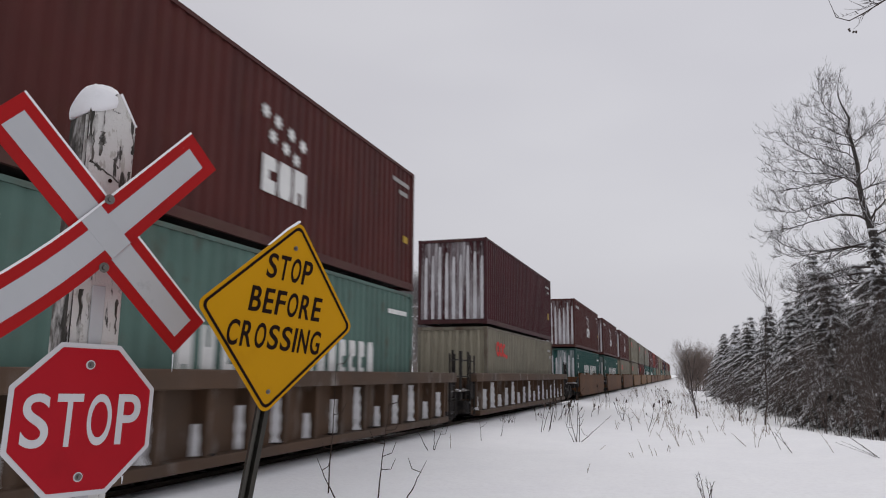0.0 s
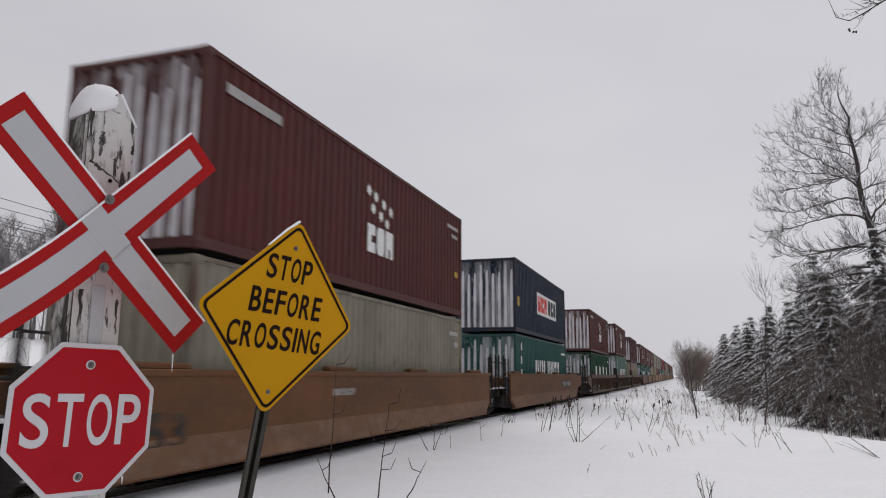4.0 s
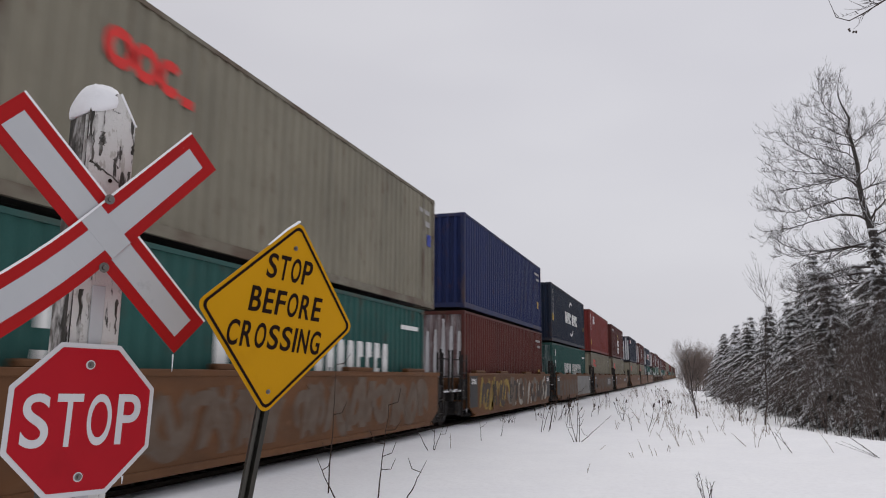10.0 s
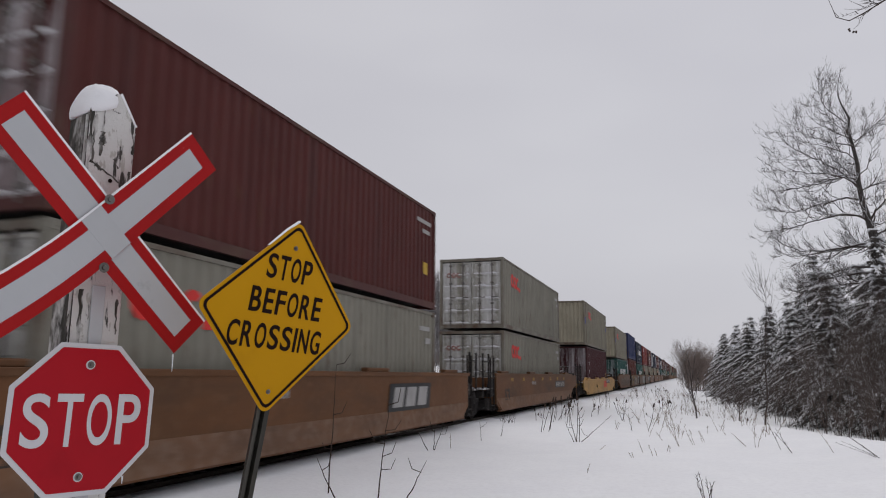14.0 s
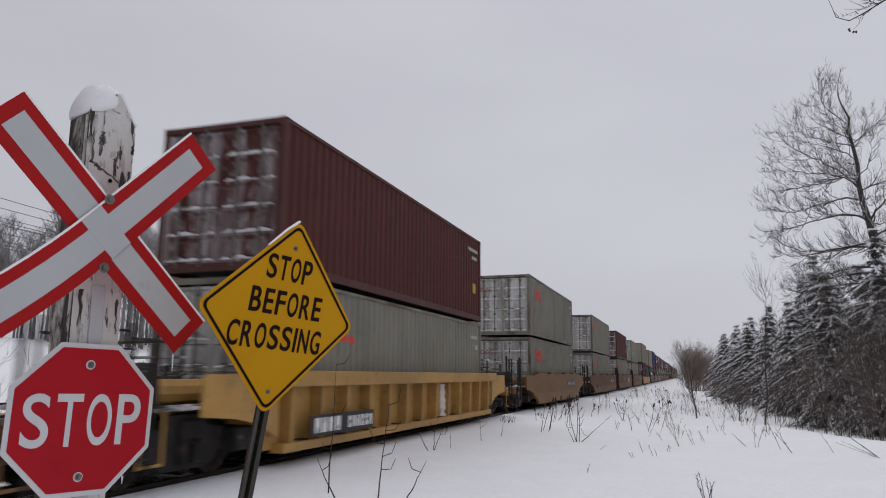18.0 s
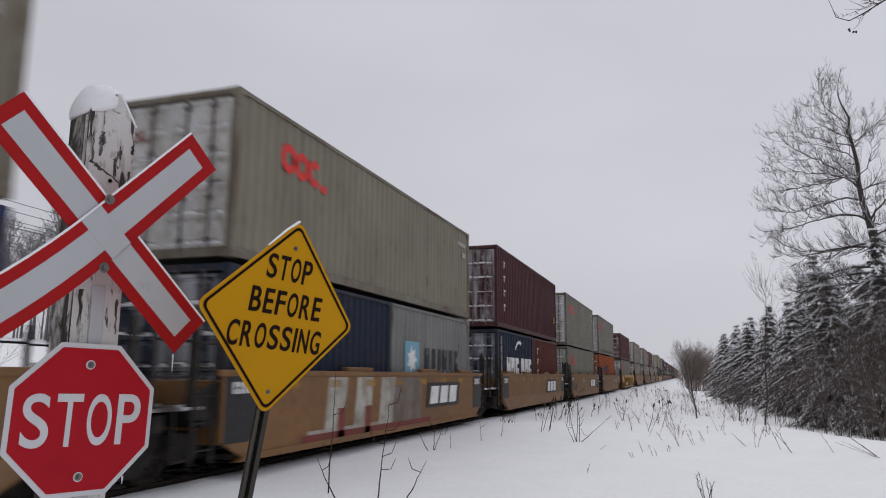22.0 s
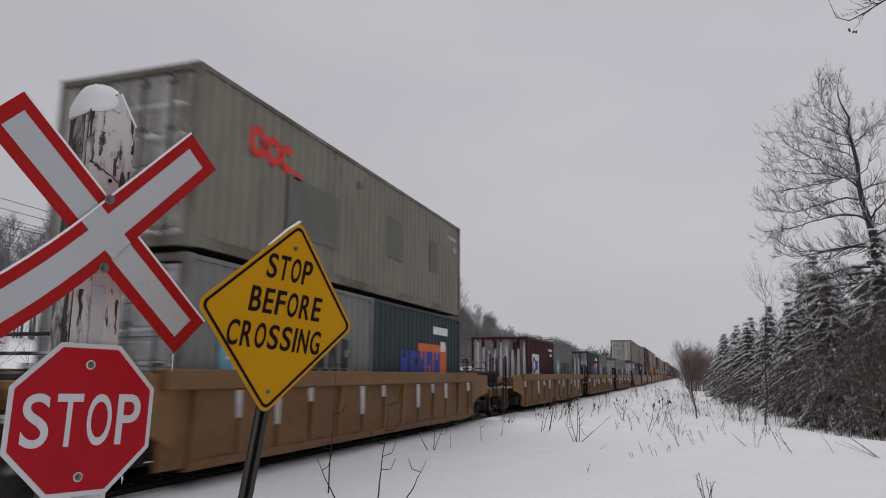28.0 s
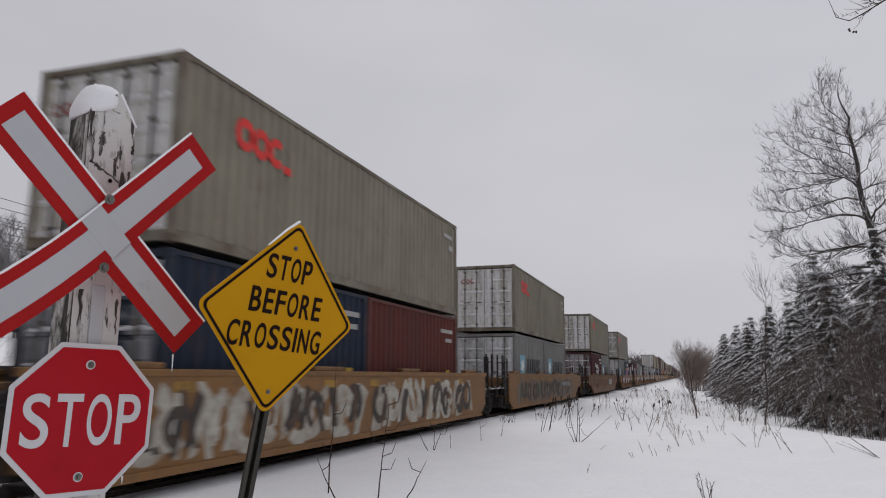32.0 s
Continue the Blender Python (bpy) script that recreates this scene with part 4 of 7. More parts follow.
def truck_meshes():
    if "truck" in CAR:
        return CAR["truck"]
    g = {}
    bm = bmesh.new()
    side = [(-1.12, 0.44), (-0.85, 0.66), (-0.42, 0.70), (-0.36, 0.86), (0.36, 0.86), (0.42, 0.70), (0.85, 0.66), (1.12, 0.44), (1.12, 0.32), (0.72, 0.36), (0.46, 0.16), (-0.46, 0.16), (-0.72, 0.36), (-1.12, 0.32)]
    for s in (-1, 1):
        prism(bm, side, s * 0.99 - 0.08, s * 0.99 + 0.08)
        for y in (-0.885, 0.885):
            rod(bm, (s * 1.05, y, 0.42), (s * 1.22, y, 0.42), 0.13, 0.11, 10)
    box(bm, -1.15, 1.15, -0.2, 0.2, 0.50, 0.80, 0.03)
    for s in (-1, 1):
        for y in (-0.12, 0.12):
            rod(bm, (s * 1.1, y, 0.24), (s * 1.1, y, 0.52), 0.07, sides=8)
    rod(bm, (0, 0, 0.8), (0, 0, 0.95), 0.25, 0.25, 12)
    g["truck"] = finish("truck", bm)
    bm = bmesh.new()
    prof = [(0.10, -0.05), (0.30, -0.03), (0.355, -0.07), (0.42, -0.07), (0.42, 0.05), (0.45, 0.06), (0.45, 0.09), (0.36, 0.09), (0.30, 0.02), (0.10, 0.06)]
    n = 26
    for s in (-1, 1):
        rings = [[bm.verts.new((s * (0.755 - d) , r * math.cos(math.tau * i / n), r * math.sin(math.tau * i / n))) for i in range(n)] for r, d in prof]
        for a, b in zip(rings, rings[1:]):
            for i in range(n):
                j = (i + 1) % n
                bm.faces.new((a[i], a[j], b[j], b[i]))
        for i in range(5):
            t = math.tau * i / 5
            box(bm, s * 0.80 - 0.03, s * 0.80 + 0.03, 0.2 * math.cos(t) - 0.03, 0.2 * math.cos(t) + 0.03, 0.2 * math.sin(t) - 0.03, 0.2 * math.sin(t) + 0.03)
    rod(bm, (-1.02, 0, 0), (1.02, 0, 0), 0.085, sides=12)
    g["wheelset"] = finish("wheelset", bm)
    CAR["truck"] = g
    return g


RAIL_Z = 0.255
SAG = 0.045        # how far the springs are pressed down by the load
WHEELSETS = []


def add_truck(car, y, rolling):
    g = truck_meshes()
    t = use("truck", g["truck"], m_truck, car, "grimy cast-steel wheel truck caked with snow", pose(0, y, RAIL_Z + SAG))
    for s in (-0.885, 0.885):
        w = use("wheelset", g["wheelset"], m_wheel, t, "", pose(0, s, 0.42))
        if rolling:
            WHEELSETS.append((w, s))


def well_car(style, colour, half, ahead, behind, extras, rolling=True):
    """One well; y = 0 at its middle. ahead / behind: 'coupled', 'truck' (carries the shared truck) or 'joint'. extras: what is painted on it."""
    style_key = style
    g = car_meshes(style_key, half)
    car = empty("well_car")
    mat = {"brown": m_brown, "rib": m_rib, "tan": m_tan, "gold": m_gold}[colour]
    wall_mat = m_rustpanel if style_key == "panelled" else mat
    top = TOP_Z - (0.28 if style_key == "low" else 0.0)
    for s in (1, -1):
        turn = 0 if s > 0 else 180
        side = use("side_wall", g["side"], wall_mat, car, "", pose(s * (HW - 0.10), 0, 0, 0, 0, turn))
        use("top_chord", g["chord"], mat, car, "", pose(s * (HW - 0.10), 0, 0, 0, 0, turn))
        if style_key == "smooth" and rolling and not any(e in ("ghost", "bold", "gold", "pale", "primed", "tagged") for e in extras):
            use("lower_panel", g["lower"], {"brown": m_browndust, "tan": m_tandust}[colour], side, "dusty sloping lower panel")
        if style_key == "ribbed":
            n = 17 if half > 7 else 13
            for i in range(n):
                y = -half + 0.5 + (2 * half - 1.0) * i / (n - 1)
                use("rib", g["rib"], mat, side, "", pose(0, y, 0))
                if s > 0 and (i * 7 + n + len(extras)) % 10 < ((10 if half > 7 else 4) if colour == "rib" else 1):
                    use("packed_snow", g["packed%d" % (i % 3)], m_snow, side, "snow packed against a rib", pose(0, y, 0))
        elif style_key == "panelled":
            for i in range(13):
                y = -half + 0.35 + (2 * half - 0.7) * i / 12
                use("stiffener", g["stiffener"], m_tan if i % 3 == 1 else wall_mat, side, "", pose(0, y, 0))
                if s > 0 and (i * 5 + int(half)) % 7 < 5:
                    use("packed_snow", g["dab%d" % (i % 3)], m_crust, side, "dab of snow at the top of a stiffener", pose(0, y, 0))
        else:
            for y in (-half + 1.4, -2.0, 2.0, half - 1.4):
                use("corner_guide", g["guide"], mat, car, "", pose(s * (HW - 0.12), y, top - 0.01, 0, 0, turn))
    use("floor_frame", g["floor"], m_truck, car)
    for s in (1, -1):
        use("bulkhead", g["bulkhead"], mat, car, "", pose(0, s * (half - 0.12), 0, 0, 0, 0 if s > 0 else 180))
    for s, state in ((1, ahead), (-1, behind)):
        length = 3.25 if state == "coupled" else 1.35
        e = end_mesh(length)
        base = pose(0, s * half, 0, 0, 0, 0 if s > 0 else 180)
        use("end_sill", e["sill"], mat if state == "coupled" else m_truck, car, "", base)
        use("end_platform", e["platform"], m_grate, car, "snow-covered end platform", base)
        if rolling:
            for x in (-1.36, 1.36):
                for y in ((0.55, min(length, 2.6) - 0.1) if state != "coupled" else (2.5,)):
                    use("hand_rail", e["upright"], m_truck, car, "", base @ pose(x, y, 0))
                for z in ((1.65, 2.1) if state != "coupled" else ()):
                    use("hand_rail", e["bar"], m_truck, car, "", base @ pose(x, 0, z))
        if rolling:
            use("brake_pipe", e["pipe"], m_truck, car, "", base)
            use("brake_shaft", e["shaft"], m_truck, car, "", base)
            for x in (-0.9, 0.9):
                use("gear_box", e["box"], m_truck, car, "", base @ pose(x, 0.45, 0))
            if state == "coupled":
                for i in range(4):
                    use("end_step", e["step"], m_grate, car, "snow-covered step", base @ pose(0.55, 0.45, 1.45 + 0.24 * i))
                for x in (-0.1, 1.2):
                    use("step_stile", e["stile"], m_truck, car, "", base @ pose(x, 0.45, 0))
            for x in (-1.42, 1.42):
                use("ladder", e["ladder"], m_truck, car, "", base @ pose(x, 0.12 if state != "coupled" else length - 0.62, 0))
            if state == "coupled":
                use("air_reservoir", e["reservoir"], m_rustdrum, car, "rusty air reservoir", base @ pose(0.62, 1.75, 1.30))
                use("brake_valve", e["valve"], m_truck, car, "", base @ pose(-0.5, 1.3, 1.30))
                use("air_reservoir", e["reservoir"], m_truck, car, "", base @ pose(-0.55, 2.2, 1.28))
            else:
                use("brake_valve", e["valve"], m_rustdrum, car, "", base @ pose(0.75, 0.55, 1.30))
        if state == "coupled":
            low = 0.28 if style_key == "low" else 0.0
            for x in (-HW + 0.0475, HW - 0.0475):
                use("end_side_plate", e["plate"], mat, car, "", base @ pose(x, 0, -low))
            use("coupler", e["coupler"], m_truck, car, "", base)
            use("hand_brake", e["brake"], m_truck, car, "hand brake wheel", base)
            add_truck(car, s * (half + 1.5), rolling)
        elif state == "truck":
            add_truck(car, s * (half + 1.5), rolling)
    face = HW + (0.065 if style_key in ("ribbed", "panelled") else -0.02)
    for ex in extras:
        if ex in ("ghost", "bold", "gold", "pale"):
            key = ("graffiti", ex, half)
            if key not in CAR:
                CAR[key] = graffiti_meshes(ex, half)
            for me, gm in CAR[key]:
                use("sprayed_stroke", me, gm, car, "", pose(face, 0, 0))
            continue
        key = ("mark", ex, half, style_key, colour)
        if key not in CAR:
            made = []

            def add(nm, mt, draw, lift=0.0):
                bm = bmesh.new()
                draw(bm)
                for v in bm.verts:
                    v.co.x += lift
                bm.faces.index_update()
                for one in islands(bm):
                    made.append((nm, finish(nm, one), mt))
            if ex == "badge":
                y0 = half * 0.45
                add("black_panel", m_blackplate, lambda bm: quad(bm, y0, 1.21, 2.55, 0.58, 0.06))
                add("pale_bar", m_white if colour == "tan" else m_greymark, lambda bm: [quad(bm, y0 - 0.74 + 0.74 * i, 1.21, 0.58, 0.42, 0.06) for i in range(3)], 0.004)
            elif ex == "plate":
                y0 = half * 0.53
                add("black_panel", m_blackplate, lambda bm: quad(bm, y0, 1.27, 2.7, 0.30))
                add("grey_bar", m_greymark, lambda bm: (block_row(bm, y0 - 1.25, 1.27, 1.1, 0.19, 4, random.Random(6), 0.3), block_row(bm, y0 + 0.05, 1.27, 1.2, 0.19, 6, random.Random(8), 0.35)), 0.004)
            elif ex == "primed":
                add("primer_patch", m_greycar, lambda bm: quad(bm, half * 0.52, 1.12, half * 0.88, 1.08))
                add("sprayed_stroke", m_sprayed_faint, lambda bm: block_row(bm, -half * 0.88, 1.08, half * 0.92, 0.78, 6, random.Random(4), 0.22), 0.004)
            elif ex == "tagged":
                add("sprayed_patch", m_sprayed_white, lambda bm: [quad(bm, -3.1 + 1.15 * i, 1.14, 0.72, 1.0, 0.08) for i in range(3)] + [quad(bm, -2.5, 0.66, 3.2, 0.22)])
                add("sprayed_patch", m_sprayed_grey, lambda bm: [quad(bm, 0.3, 1.14, 1.9, 0.98)])
                add("sprayed_band", m_sprayed_red, lambda bm: [quad(bm, -1.2, 0.63, 6.2, 0.16), quad(bm, -2.9, 0.85, 0.28, 0.5), quad(bm, -1.75, 0.85, 0.28, 0.5)], 0.003)
            elif ex == "white_word":
                add("white_bar", m_white, lambda bm: block_row(bm, half * 0.15, 1.12, 1.5, 0.40, 4, random.Random(9), 0.3))
            elif ex == "red_word":
                add("red_bar", m_redmark, lambda bm: block_row(bm, half * 0.05 + 0.9, 1.05, 2.0, 0.5, 3, random.Random(9), 0.25))
            elif ex == "yellow":
                add("yellow_bar", m_yellowfade, lambda bm: [quad(bm, -half * 0.72 + half * 1.4 * i / 6, 1.53, 0.42, 0.13) for i in range(7)])
            elif ex == "greyhalf":
                add("primer_patch", m_greycar, lambda bm: quad(bm, half * 0.55, 1.12, half * 0.72, 1.05))
            elif ex == "low_plate":
                y0 = -half + 2.2
                add("plate_panel", m_blackplate, lambda bm: quad(bm, y0, 0.86, 2.5, 0.34))
                add("white_bar", m_white, lambda bm: (block_row(bm, y0 - 1.15, 0.86, 1.0, 0.24, 4, random.Random(6), 0.25), block_row(bm, y0 + 0.1, 0.86, 1.1, 0.2, 6, random.Random(8), 0.35)), 0.004)
            elif ex == "numbers":
                add("number_bar", m_greymark, lambda bm: block_row(bm, -half * 0.3, 1.38, 0.9, 0.12, 6, random.Random(5), 0.3))
            elif ex == "endplate":
                add("end_panel", m_blackplate, lambda bm: [quad(bm, s * (half - 0.45), 1.22, 0.8, 0.92) for s in (-1, 1)])
                add("end_letter", m_white, lambda bm: [block_row(bm, s * (half - 0.45) - 0.25, 1.5, 0.5, 0.16, 4, random.Random(3), 0.3) for s in (-1, 1)], 0.004)
            CAR[key] = made
        if ex == "numbers":
            lettering("53" if half > 7 else "40", 0.72, 0.46, 0.03, m_stencil, car, "dark stencilled figure", pose(face + 0.006, -half + 1.5, 1.0, 0, 0, 90), 0.2)
        for nm, me, mt in CAR[key]:
            use(nm, me, mt, car, "", pose(face + (0.012 if ex in ("badge", "plate") else 0.0), 0, 0))
    words = {"brown": "rust-brown", "rib": "dull brown", "tan": "weathered tan", "gold": "faded yellow"}[colour]
    kind = {"ribbed": "ribbed", "panelled": "panelled"}.get(style_key, "smooth-sided")
    spray = " covered in graffiti" if any(e in ("ghost", "bold", "gold", "pale") for e in extras) else ""
    tagged(car, f"{words} {kind} steel well car{spray} on the track", "railway car", "well cars of the train")
    return car


# ---- the train: far end of each upper container at the start, what each car carries ----
L40, L45, L20 = 12.192, 13.716, 6.058
LONG, SHORT = 8.25, 6.45
TRAIN = [
    # place, upper (colour, height, logo, doors towards the tail), lower load, car (style, colour, half), coupled behind, marks
    (35.20, ("wine", HIGH, "plain", 0), [("beige", STD, "rings", 0)], ("ribbed", "rib", LONG), 0, ()),
    (16.12, ("maroon", HIGH, "dots_white", 0), [("mint", HIGH, "row_white", 0)], ("ribbed", "rib", LONG), 0, ()),
    (-3.32, ("maroon", HIGH, "dots_white", 0), [("pine", STD, "wide_white", 0)], ("ribbed", "rib", LONG), 1, ()),
    (-26.73, ("navy", HIGH, "banner", 0), [("teal", STD, "row_white", 0)], ("smooth", "brown", LONG), 0, ("plate",)),
    (-46.17, ("maroon", HIGH, "dots_white", 0), [("beige", STD, "rings", 0)], ("smooth", "brown", LONG), 0, ("numbers",)),
    (-65.28, ("navy", HIGH, "small_logo", 0), [("beige", STD, "rings", 0)], ("smooth", "brown", LONG), 1, ("plate",)),
    (-86.84, ("maroon", HIGH, "dots_yellow", 2), [("beige", STD, "rings", 0)], ("smooth", "brown", SHORT), 0, ("plate", "endplate", "numbers")),
    (-102.46, ("red", HIGH, "white_corner", 2), [("beige", STD, "rings", 0)], ("smooth", "brown", SHORT), 0, ("badge", "ghost", "endplate")),
    (-117.90, ("navy", HIGH, "arcs", 2), [("teal", STD, "row_white", 3)], ("smooth", "brown", SHORT), 0, ("primed", "endplate")),
    (-132.83, ("royal", HIGH, "plain", 2), [("russet", HIGH, "plain", 0)], ("smooth", "brown", SHORT), 0, ("gold", "endplate")),
    (-147.77, ("beige", HIGH, "rings", 0, L45), [("teal", STD, "row_white", 3)], ("smooth", "brown", SHORT), 1, ("ghost",)),
    (-169.76, ("beige", HIGH, "rings", 0, L45), [("wine", HIGH, "column", 3)], ("low", "gold", LONG), 1, ("plate", "red_word")),
    (-193.79, ("cement", STD, "rings", 1), [("cement", STD, "rings", 1)], ("smooth", "brown", LONG), 0, ("plate", "yellow", "numbers")),
    (-213.57, ("maroon", STD, "plain", 1), [("cement", STD, "rings", 1)], ("smooth", "brown", LONG), 0, ("badge", "numbers")),
    (-232.96, ("cement", STD, "rings", 1), [("cement", STD, "rings", 1)], ("smooth", "brown", LONG), 1, ("plate",)),
    (-254.79, ("cement", STD, "rings", 1), [("cement", STD, "rings", 1)], ("smooth", "tan", SHORT), 1, ("plate",)),
    (-274.80, ("maroon", STD, "plain", 1), [("cement", STD, "rings", 1)], ("ribbed", "gold", SHORT), 1, ("low_plate",)),
    (-294.60, ("cement", HIGH, "slots", 1), [("orange", STD, "dark_blocks", 1)], ("smooth", "tan", SHORT), 0, ("plate", "yellow", "endplate")),
    (-310.27, ("cement", HIGH, "rings", 1), [("cement", STD, "rings", 1)], ("smooth", "tan", SHORT), 0, ("badge", "yellow", "numbers", "endplate")),
    (-325.96, ("wine", HIGH, "column", 1), [("navy", STD, "arcs", 1), ("russet", STD, "column", 1)], ("smooth", "tan", SHORT), 0, ("badge", "yellow", "endplate")),
    (-341.69, ("beige", STD, "rings", 1), [("navy", STD, "small_logo", 1), ("steel", STD, "star_blocks", 1)], ("smooth", "tan", SHORT), 0, ("tagged", "badge", "yellow", "endplate")),
    (-357.46, ("beige", STD, "rings", 1), [("steel", STD, "small_logo", 0), ("royal", STD, "scrawl", 0)], ("smooth", "tan", SHORT), 1, ("plate", "yellow")),
    (-379.25, None, [("steel", STD, "star_blocks", 1), ("steel", STD, "star_blocks", 1)], ("panelled", "tan", LONG), 0, ()),
    (-399.11, None, [("slate", STD, "orange_panel", 0), ("steel", STD, "star_blocks", 0)], ("panelled", "tan", LONG), 0, ()),
    (-418.86, None, [("wine", STD, "label_panel", 0), ("steel", STD, "star_blocks", 0)], ("panelled", "tan", LONG), 1, ()),
    (-440.65, ("cement", STD, "patched", 1), [("steel", STD, "star_blocks", 1), ("slate", STD, "orange_panel", 1)], ("panelled", "tan", SHORT), 1, ()),
    (-462.55, ("beige", STD, "rings", 1), [("wine", STD, "white_marks", 1), ("steel", STD, "star_blocks", 1)], ("smooth", "brown", LONG), 1, ("badge", "yellow")),
    (-486.38, ("beige", STD, "rings", 1), [("steel", STD, "star_blocks", 1), ("steel", STD, "star_blocks", 1)], ("smooth", "tan", LONG), 0, ("pale", "plate", "yellow")),
    (-506.14, ("beige", STD, "rings", 1), [("navy", STD, "plain", 1), ("russet", STD, "plain", 1)], ("smooth", "tan", LONG), 0, ("bold", "yellow")),
    (-525.90, ("beige", STD, "rings", 1), [("cement", STD, "rings", 1)], ("smooth", "tan", LONG), 1, ("pale",)),
]
# the cars that are already far ahead
AHEAD = [
    ("maroon", HIGH, "teal", "brown"), ("maroon", HIGH, "teal", "brown"), ("maroon", HIGH, "beige", "brown"), ("beige", HIGH, "beige", "tan"), ("cement", HIGH, "russet", "tan"),
    ("cement", HIGH, "teal", "tan"), ("maroon", HIGH, "teal", "brown"), ("red", HIGH, "mint", "brown"), ("maroon", HIGH, "beige", "brown"), ("beige", HIGH, "beige", "tan"),
    ("beige", HIGH, "teal", "tan"), ("maroon", HIGH, "beige", "brown"), ("navy", HIGH, "teal", "brown"), ("maroon", HIGH, "cement", "brown"), ("cement", HIGH, "cement", "tan"), ("red", HIGH, "beige", "brown"),
    ("maroon", HIGH, "teal", "brown"), ("beige", HIGH, "beige", "tan"),
]
SPEED, SLOWING = 16.595, -0.0103
RIDERS = []


def ride(ob, y, z):
    RIDERS.append((ob, y, z - SAG))


def build_train():
    prev_coupled = 1
    kinds = {}

    def load(spec, length, where):
        colour, height, logo, doors = spec[:4]
        key = (colour, height, logo, doors, length)
        if key in kinds:
            ob = copy_thing(kinds[key], Matrix.Identity(4))
        else:
            ob = kinds[key] = container(colour, length, height, logo, doors)
        size = "short " if length < 7 else ("extra-long " if length > 13 else "")
        return tagged(ob, f"{WORDS[colour]} {size}corrugated container {where}", "container", "containers on the train")

    s = 55.6
    rows = []
    for i, (c, h, low, body) in enumerate(AHEAD):
        rows.append((s, (c, h, "dots_white" if c == "maroon" else "rings", 0), [(low, STD, "row_white" if low == "teal" else "rings", 0)], ("smooth", body, SHORT), 0, (), False))
        s += 15.7
    rows = rows[::-1] + [r + (True,) for r in TRAIN]
    for place, upper, lower, (style, body, half), coupled, extras, rolling in rows:
        length = upper[4] if upper and len(upper) > 4 else L40
        mid = place - length / 2
        ahead = "coupled" if prev_coupled else "joint"
        behind = "coupled" if coupled else "truck"
        car = well_car(style, body, half, ahead, behind, extras, rolling)
        ride(car, mid, 0)
        z = FLOOR_Z
        if len(lower) == 1:
            ride(load(lower[0], L40, "sunk in a well car"), mid, z)
        else:
            for spec, d in zip(lower, (-1, 1)):
                ride(load(spec, L20, "sunk in a well car"), mid + d * 3.066, z)
        z += lower[0][1] + 0.085
        if upper:
            ride(load(upper, length, "stacked on another"), mid, z)
        prev_coupled = coupled



# ---- crossing signs ----


def face_pose(p, yaw, tilt, roll):
    """A sign that faces along the bearing yaw, leaned back by tilt and turned in its plane; it is drawn in x, z and faces -y."""
    y, t, r = radians(yaw), radians(tilt), radians(roll)
    n = Vector((math.cos(y) * math.cos(t), math.sin(y) * math.cos(t), math.sin(t)))
    x = Vector((0, 0, 1)).cross(n).normalized()
    up = n.cross(x)
    x2, u2 = x * math.cos(r) + up * math.sin(r), up * math.cos(r) - x * math.sin(r)
    m = Matrix.Identity(4)
    for i in range(3):
        m[i][0], m[i][1], m[i][2], m[i][3] = x2[i], -n[i], u2[i], p[i]
    return m


def glyph(ch, weight):
    """One raised letter, in a cell of 1 by 1, in the x, z plane facing -y."""
    cu = bpy.data.curves.new("letter", "FONT")
    cu.body, cu.extrude, cu.offset = ch, 0.01, weight
    ob = bpy.data.objects.new("letter", cu)
    scene.collection.objects.link(ob)
    dg = bpy.context.evaluated_depsgraph_get()
    dg.update()
    me = bpy.data.meshes.new_from_object(ob.evaluated_get(dg))
    bpy.data.objects.remove(ob)
    xs, ys = [v.co.x for v in me.vertices], [v.co.y for v in me.vertices]
    kx, ky = 1 / (max(xs) - min(xs)), 1 / (max(ys) - min(ys))
    cx, cy = (max(xs) + min(xs)) / 2, (max(ys) + min(ys)) / 2
    return me, cx, cy, kx, ky


def lettering(words, width, height, weight, mat, parent, label, m, gap=0.26):
    """Separate narrow capital letters, evenly spaced over a width."""
    cells = [0.26 if ch == "I" else (0.86 if ch in "EF" else 1.0) for ch in words]
    unit = width / (sum(cells) + gap * (len(cells) - 1))
    x = -width / 2
    for ch, cell in zip(words, cells):
        me, cx, cy, kx, ky = glyph(ch, weight)
        w = cell * unit
        for v in me.vertices:
            v.co = ((v.co.x - cx) * kx * w + x + w / 2, -v.co.z * 0.1, (v.co.y - cy) * ky * height)
        me.materials.clear()
        use("letter", me, mat, parent, label, m)
        x += w + gap * unit


def rounded(points, r, n=5):
    """An outline with its corners rounded."""
    out = []
    k = len(points)
    for i in range(k):
        p, a, b = Vector(points[i]), Vector(points[i - 1]), Vector(points[(i + 1) % k])
        da, db = (a - p).normalized(), (b - p).normalized()
        half = math.acos(max(-1, min(1, da.dot(db)))) / 2
        d = r / math.tan(half)
        s, e = p + da * d, p + db * d
        c = p + (da + db).normalized() * (r / math.sin(half))
        a0 = math.atan2(s.y - c.y, s.x - c.x)
        a1 = math.atan2(e.y - c.y, e.x - c.x)
        while a1 - a0 > math.pi:
            a1 -= math.tau
        while a1 - a0 < -math.pi:
            a1 += math.tau
        out += [(c.x + r * math.cos(a0 + (a1 - a0) * j / n), c.y + r * math.sin(a0 + (a1 - a0) * j / n)) for j in range(n + 1)]
    return out


def bolt(parent, x, z, y, r=0.012):
    bm = bmesh.new()
    rod(bm, (0, 0.0, 0), (0, -0.003, 0), r * 1.75, sides=14)
    rod(bm, (0, -0.002, 0), (0, -0.010, 0), r, r * 0.8, 6)
    part("bolt", bm, m_bolt, parent, "", pose(x, y, z))


